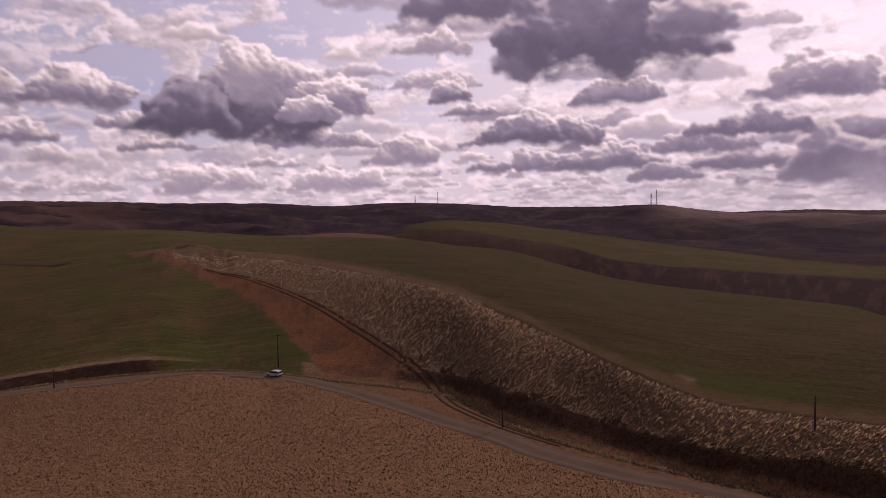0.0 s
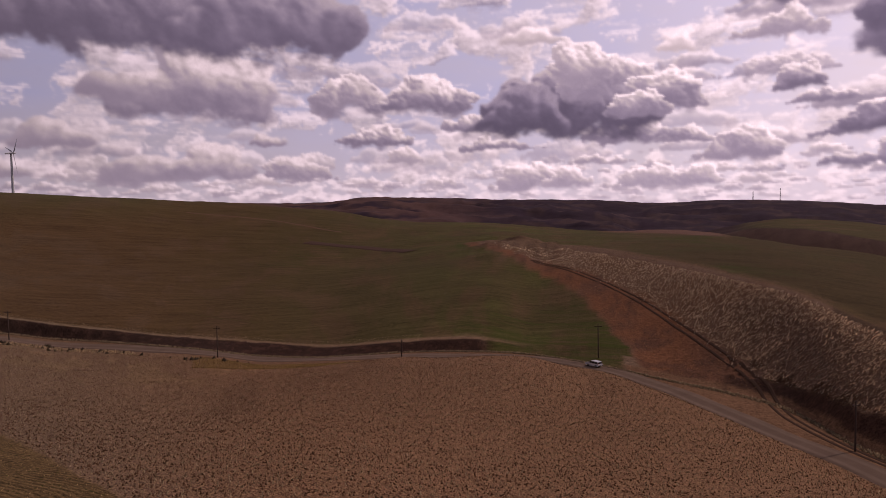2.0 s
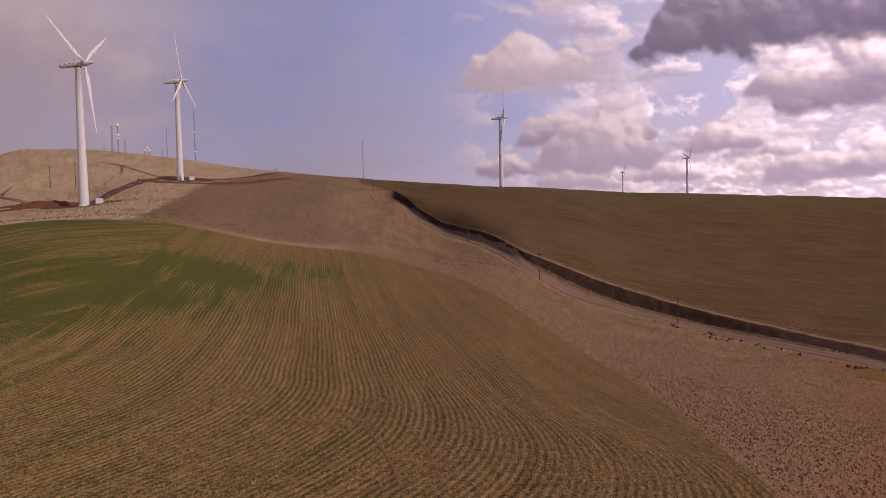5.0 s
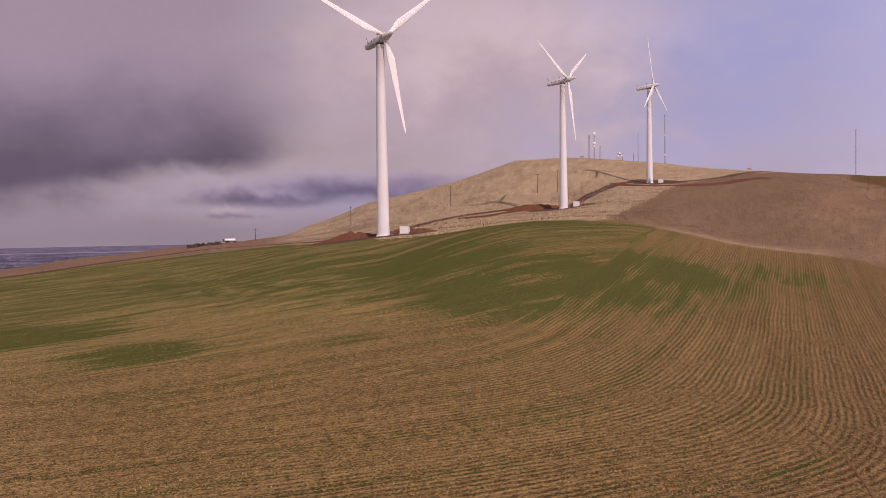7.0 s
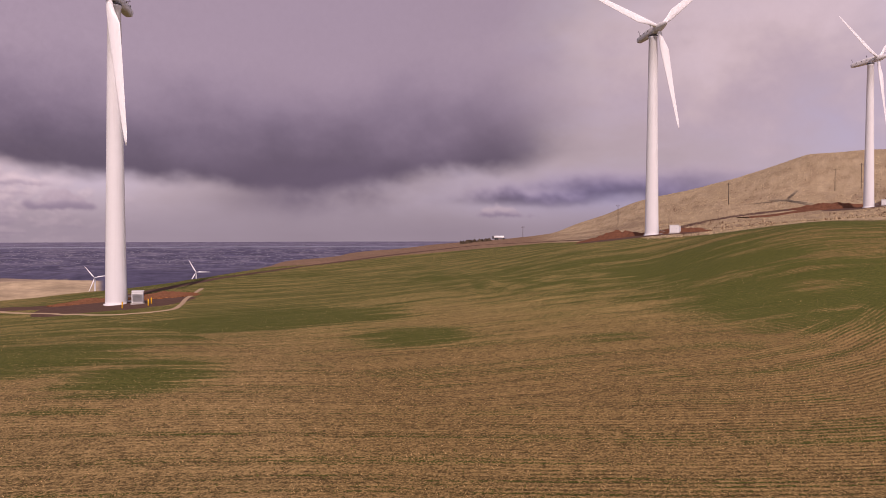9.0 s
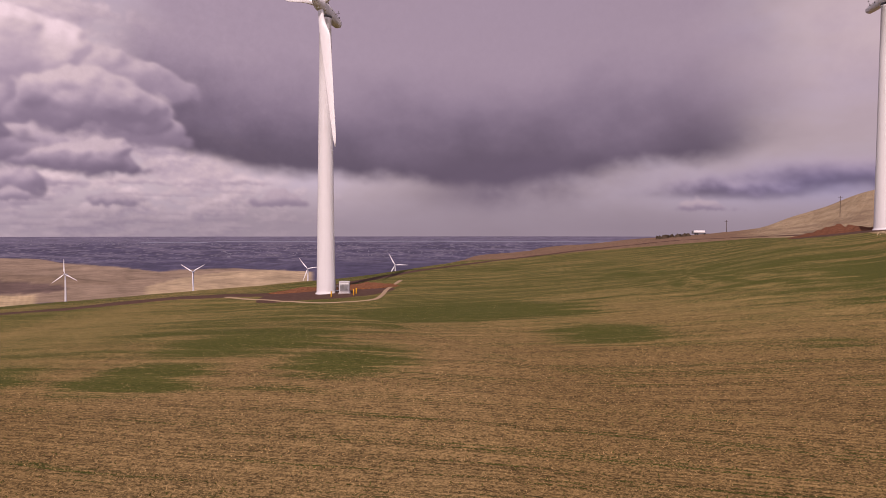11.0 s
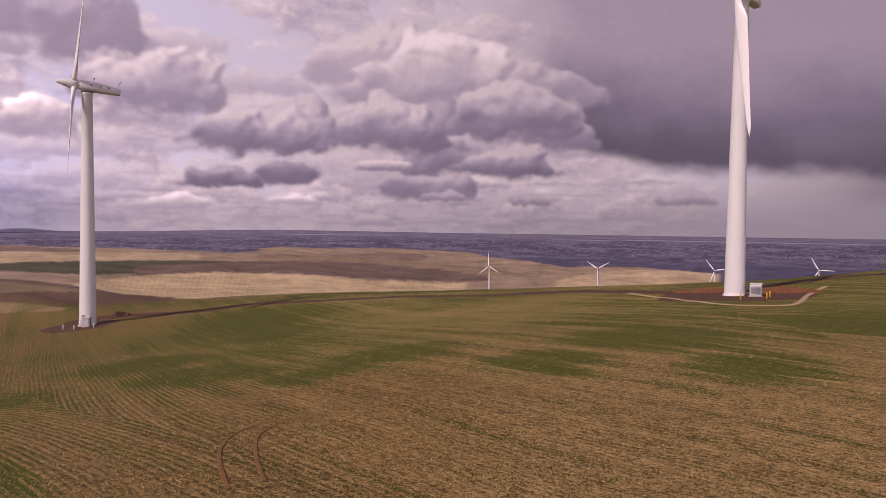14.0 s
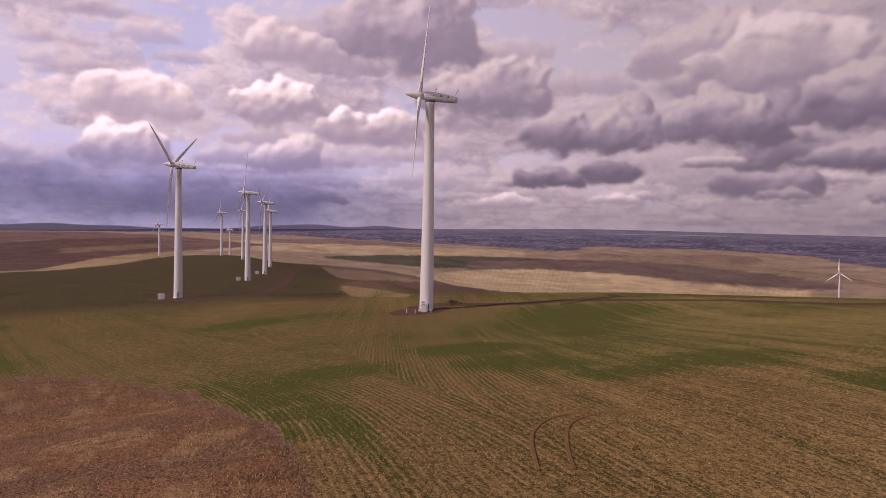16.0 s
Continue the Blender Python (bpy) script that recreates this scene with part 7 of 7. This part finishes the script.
def in_wheat(g, n):
    """Points over the near wheat, closer together towards the drone."""
    b, r = g.uniform(44, 238, n * 2), 22 + 105 * g.uniform(0, 1, n * 2) ** 1.25
    edge = along(b, (44, 36), (50, 50), (54, 66), (59, 102), (62.5, 128), (66.5, 150), (90, 200), (238, 200))
    corner = along(b, (200, 0), (208, 0), (212, 18), (217, 37), (218.6, 48), (221, 60), (224.7, 76), (229, 97), (235, 121), (240, 138))
    keep = (r < edge - 1.5) & (r > corner + 1.5)
    return b[keep][:n], r[keep][:n]


scatter("wheat_straw", 45000, in_wheat, 0.085, grass_material("wheat_straw", (0.46, 0.32, 0.150), 0.4, 0.5), "pale broken straw lying between the wheat rows", "straw", 1.6, 0.5, 31)
scatter("wheat_leaves", 14000, in_wheat, 0.12, grass_material("wheat_leaves", (0.075, 0.085, 0.022), 0.3, 0.5), "dark young wheat leaves in thin tufts", "wheat", 0.6, 0.4, 32)
scatter("stubble_clumps", 52000, outside_wheat(within(-36, 80, 1.2, 3.95)), 0.14, DARK_TUFT, "dark clods and clumps over the pale stubble", "stubble", 0.3, 1.0, 2)
scatter("stubble_straw", 24000, outside_wheat(within(-36, 80, 1.2, 3.95)), 0.2, STRAW_TUFT, "pale straw tufts over the stubble field", "stubble", 0.6, 0.4, 3)
scatter("bunchgrass", 56000, on_sage(within(-36, 24, 6.0, 6.84)), 0.42, SAGE_STRAW, "pale bunchgrass covering the sage slope", "grass", 0.5, 0.24, 4, 0.7)
scatter("sage_clumps", 900, on_sage(within(-36, 24, 5.95, 6.9)), 0.32, DARK_TUFT, "dark sage clumps between the bunchgrass", "grass", 0.3, 0.5, 5)
scatter("verge_grass", 6000, within(-36, 80, 4.93, 5.08), 0.38, STRAW_TUFT, "dry grass along the road's verge", "grass", 0.4, 0.5, 6)
scatter("near_verge_grass", 3500, within(50, 80, 3.88, 4.02), 0.36, grass_material("pale_verge_straw", (0.66, 0.50, 0.31), 0.6, 0.35), "dry straw grass along the road's near edge", "grass", 0.4, 0.4, 17)
scatter("draw_grass", 1800, in_draw(within(1, 18, 5.6, 6.6)), 0.22, grass_material("russet_grass", (0.30, 0.16, 0.08)), "russet dry grass filling the draw", "grass", 0.4, 0.5, 7)
scatter("golden_grass", 5000, within(33, 46, 3.55, 4.02), 0.24, BRIGHT_GOLD, "bright golden grass beside the road", "grass", 0.4, 0.5, 8)
scatter("roadside_brush", 45, within(40, 60, 3.85, 4.05), 0.8, BRUSH, "dark leafless brush beside the road", "brush", 0.2, 0.8, 9)
scatter("bank_edge_grass", 5000, within(28, 80, 5.93, 6.03), 0.16, STRAW_TUFT, "dry grass along the top of the road cut", "grass", 0.4, 0.5, 10)
scatter("hill_grass", 30000, on_hill(within(86, 125, 3.1, 7.9)), 0.3, grass_material("pale_hill_straw", (0.62, 0.49, 0.31), 0.5, 0.4), "golden bunchgrass over the rounded hill", "grass", 0.4, 0.6, 11)
scatter("hill_brush", 2200, on_hill(within(92, 120, 3.2, 7.5, 0.2, 40.0)), 0.4, DARK_TUFT, "dark low brush in bands across the hill", "brush", 0.3, 0.7, 12)
scatter("hill_stubble", 18000, on_hill(within(70, 100, 3.1, 7.6), -1), 0.27, DARK_TUFT, "dark clods over the stubble below the hilltop", "stubble", 0.3, 0.6, 13)


def dry_patch_sample(g, n):
    b = g.uniform(214, 246, n * 5)
    far_edge = along(b, (208, 0), (212, 18), (217, 37), (218.6, 48), (221, 60), (224.7, 76), (229, 97), (235, 121), (240, 138), (262, 140))
    r = far_edge * np.sqrt(g.uniform(0.04, 0.97, n * 5))
    x, y = -np.sin(np.radians(b)) * r, np.cos(np.radians(b)) * r
    keep = (r > 18) & (r < far_edge - 3) & (np.maximum(bumps(x, y, 11.0, 4, 0.55, 95), bumps(x, y, 7.0, 4, 0.6, 97)) + g.normal(0, 0.15, len(b)) > 0.05)
    return b[keep][:n], r[keep][:n]


scatter("rust_grass", 22000, dry_patch_sample, 0.075, grass_material("rust_grass", (0.27, 0.140, 0.068), 0.5, 0.25), "rust-brown dry grass in an unploughed corner", "grass", 1.3, 0.6, 14, 0.3)
scatter("straw_grass", 3500, dry_patch_sample, 0.14, STRAW_TUFT, "pale straw tufts in an unploughed corner", "grass", 0.5, 0.4, 15, 0.3)
scatter("ridge_brush", 60, within(130.6, 133.0, 7.2, 7.5), 1.3, BRUSH, "row of dark low brush on the ridge", "brush", 0.2, 0.9, 16)

SOIL_RUT = material("pressed_soil", (0.185, 0.102, 0.048), 1.0, grain=0.7, grain_size=0.6, spec=0.02)
for loop_ in (((12.6, -37.5), (13.8, -40), (14.9, -42.5), (15.8, -45), (16.3, -47.5), (16.2, -49.8), (15.4, -51.6), (13.8, -52.6)), ((10.8, -38.5), (11.9, -41), (12.9, -43.6), (13.8, -46.4), (14.2, -48.6), (13.9, -50.6), (12.9, -52.2), (11.2, -53))):
    ribbon("tyre_track", loop_, 0.3, SOIL_RUT, "curved tyre track pressed into the wheat", "track", 0.075, 0.7, flush=True)
for rut_ in (((-62, 5.5), (-55, 7.2), (-48, 7.9), (-41, 7.8), (-34, 7)), ((-62, 9.5), (-56, 10.8), (-48, 11), (-41, 10.2), (-34, 9))):
    ribbon("tyre_track", rut_, 0.3, SOIL_RUT, "faint red tyre track pressed into the wheat", "track", 0.02, 0.7)


def around(bearing, distance, radius):
    """Samples points in a ragged ring of rubble round one spot."""

    def sample(g, n):
        c = toward(bearing).to_2d() * distance
        a, q = g.uniform(0, 2 * np.pi, n), radius * np.sqrt(g.uniform(0, 1, n))
        x, y = c.x + q * np.cos(a) * 1.0, c.y + q * np.sin(a) * 0.7
        return np.degrees(np.arctan2(-x, y)) % 360, np.hypot(x, y)

    return sample


RUBBLE = grass_material("orange_rubble", (0.24, 0.098, 0.042), 0.0, 0.6)
for bearing_, distance_, radius_, count_ in ((156.2, 159.5, 8, 900), (161.3, 162, 7, 700), (117.0, 226, 8, 500)):
    scatter("rubble", count_, around(bearing_, distance_, radius_), 0.26, RUBBLE, "orange basalt rubble heaped round a turbine pad", "rubble", 0.5, 0.8, 21)

PAD_EDGE = plan_points((167, 163), (163.6, 145), (160.3, 132.5), (156.8, 128.5), (155.0, 133), (154.2, 153), (153.2, 174))
ribbon("verge_strip", PAD_EDGE, 1.1, material("dry_straw_verge", (0.40, 0.29, 0.185), 1.0, grain=0.6, grain_size=0.5, spec=0.02), "thin pale strip of dry straw round a turbine pad", "grass", 0.1, 1.0)
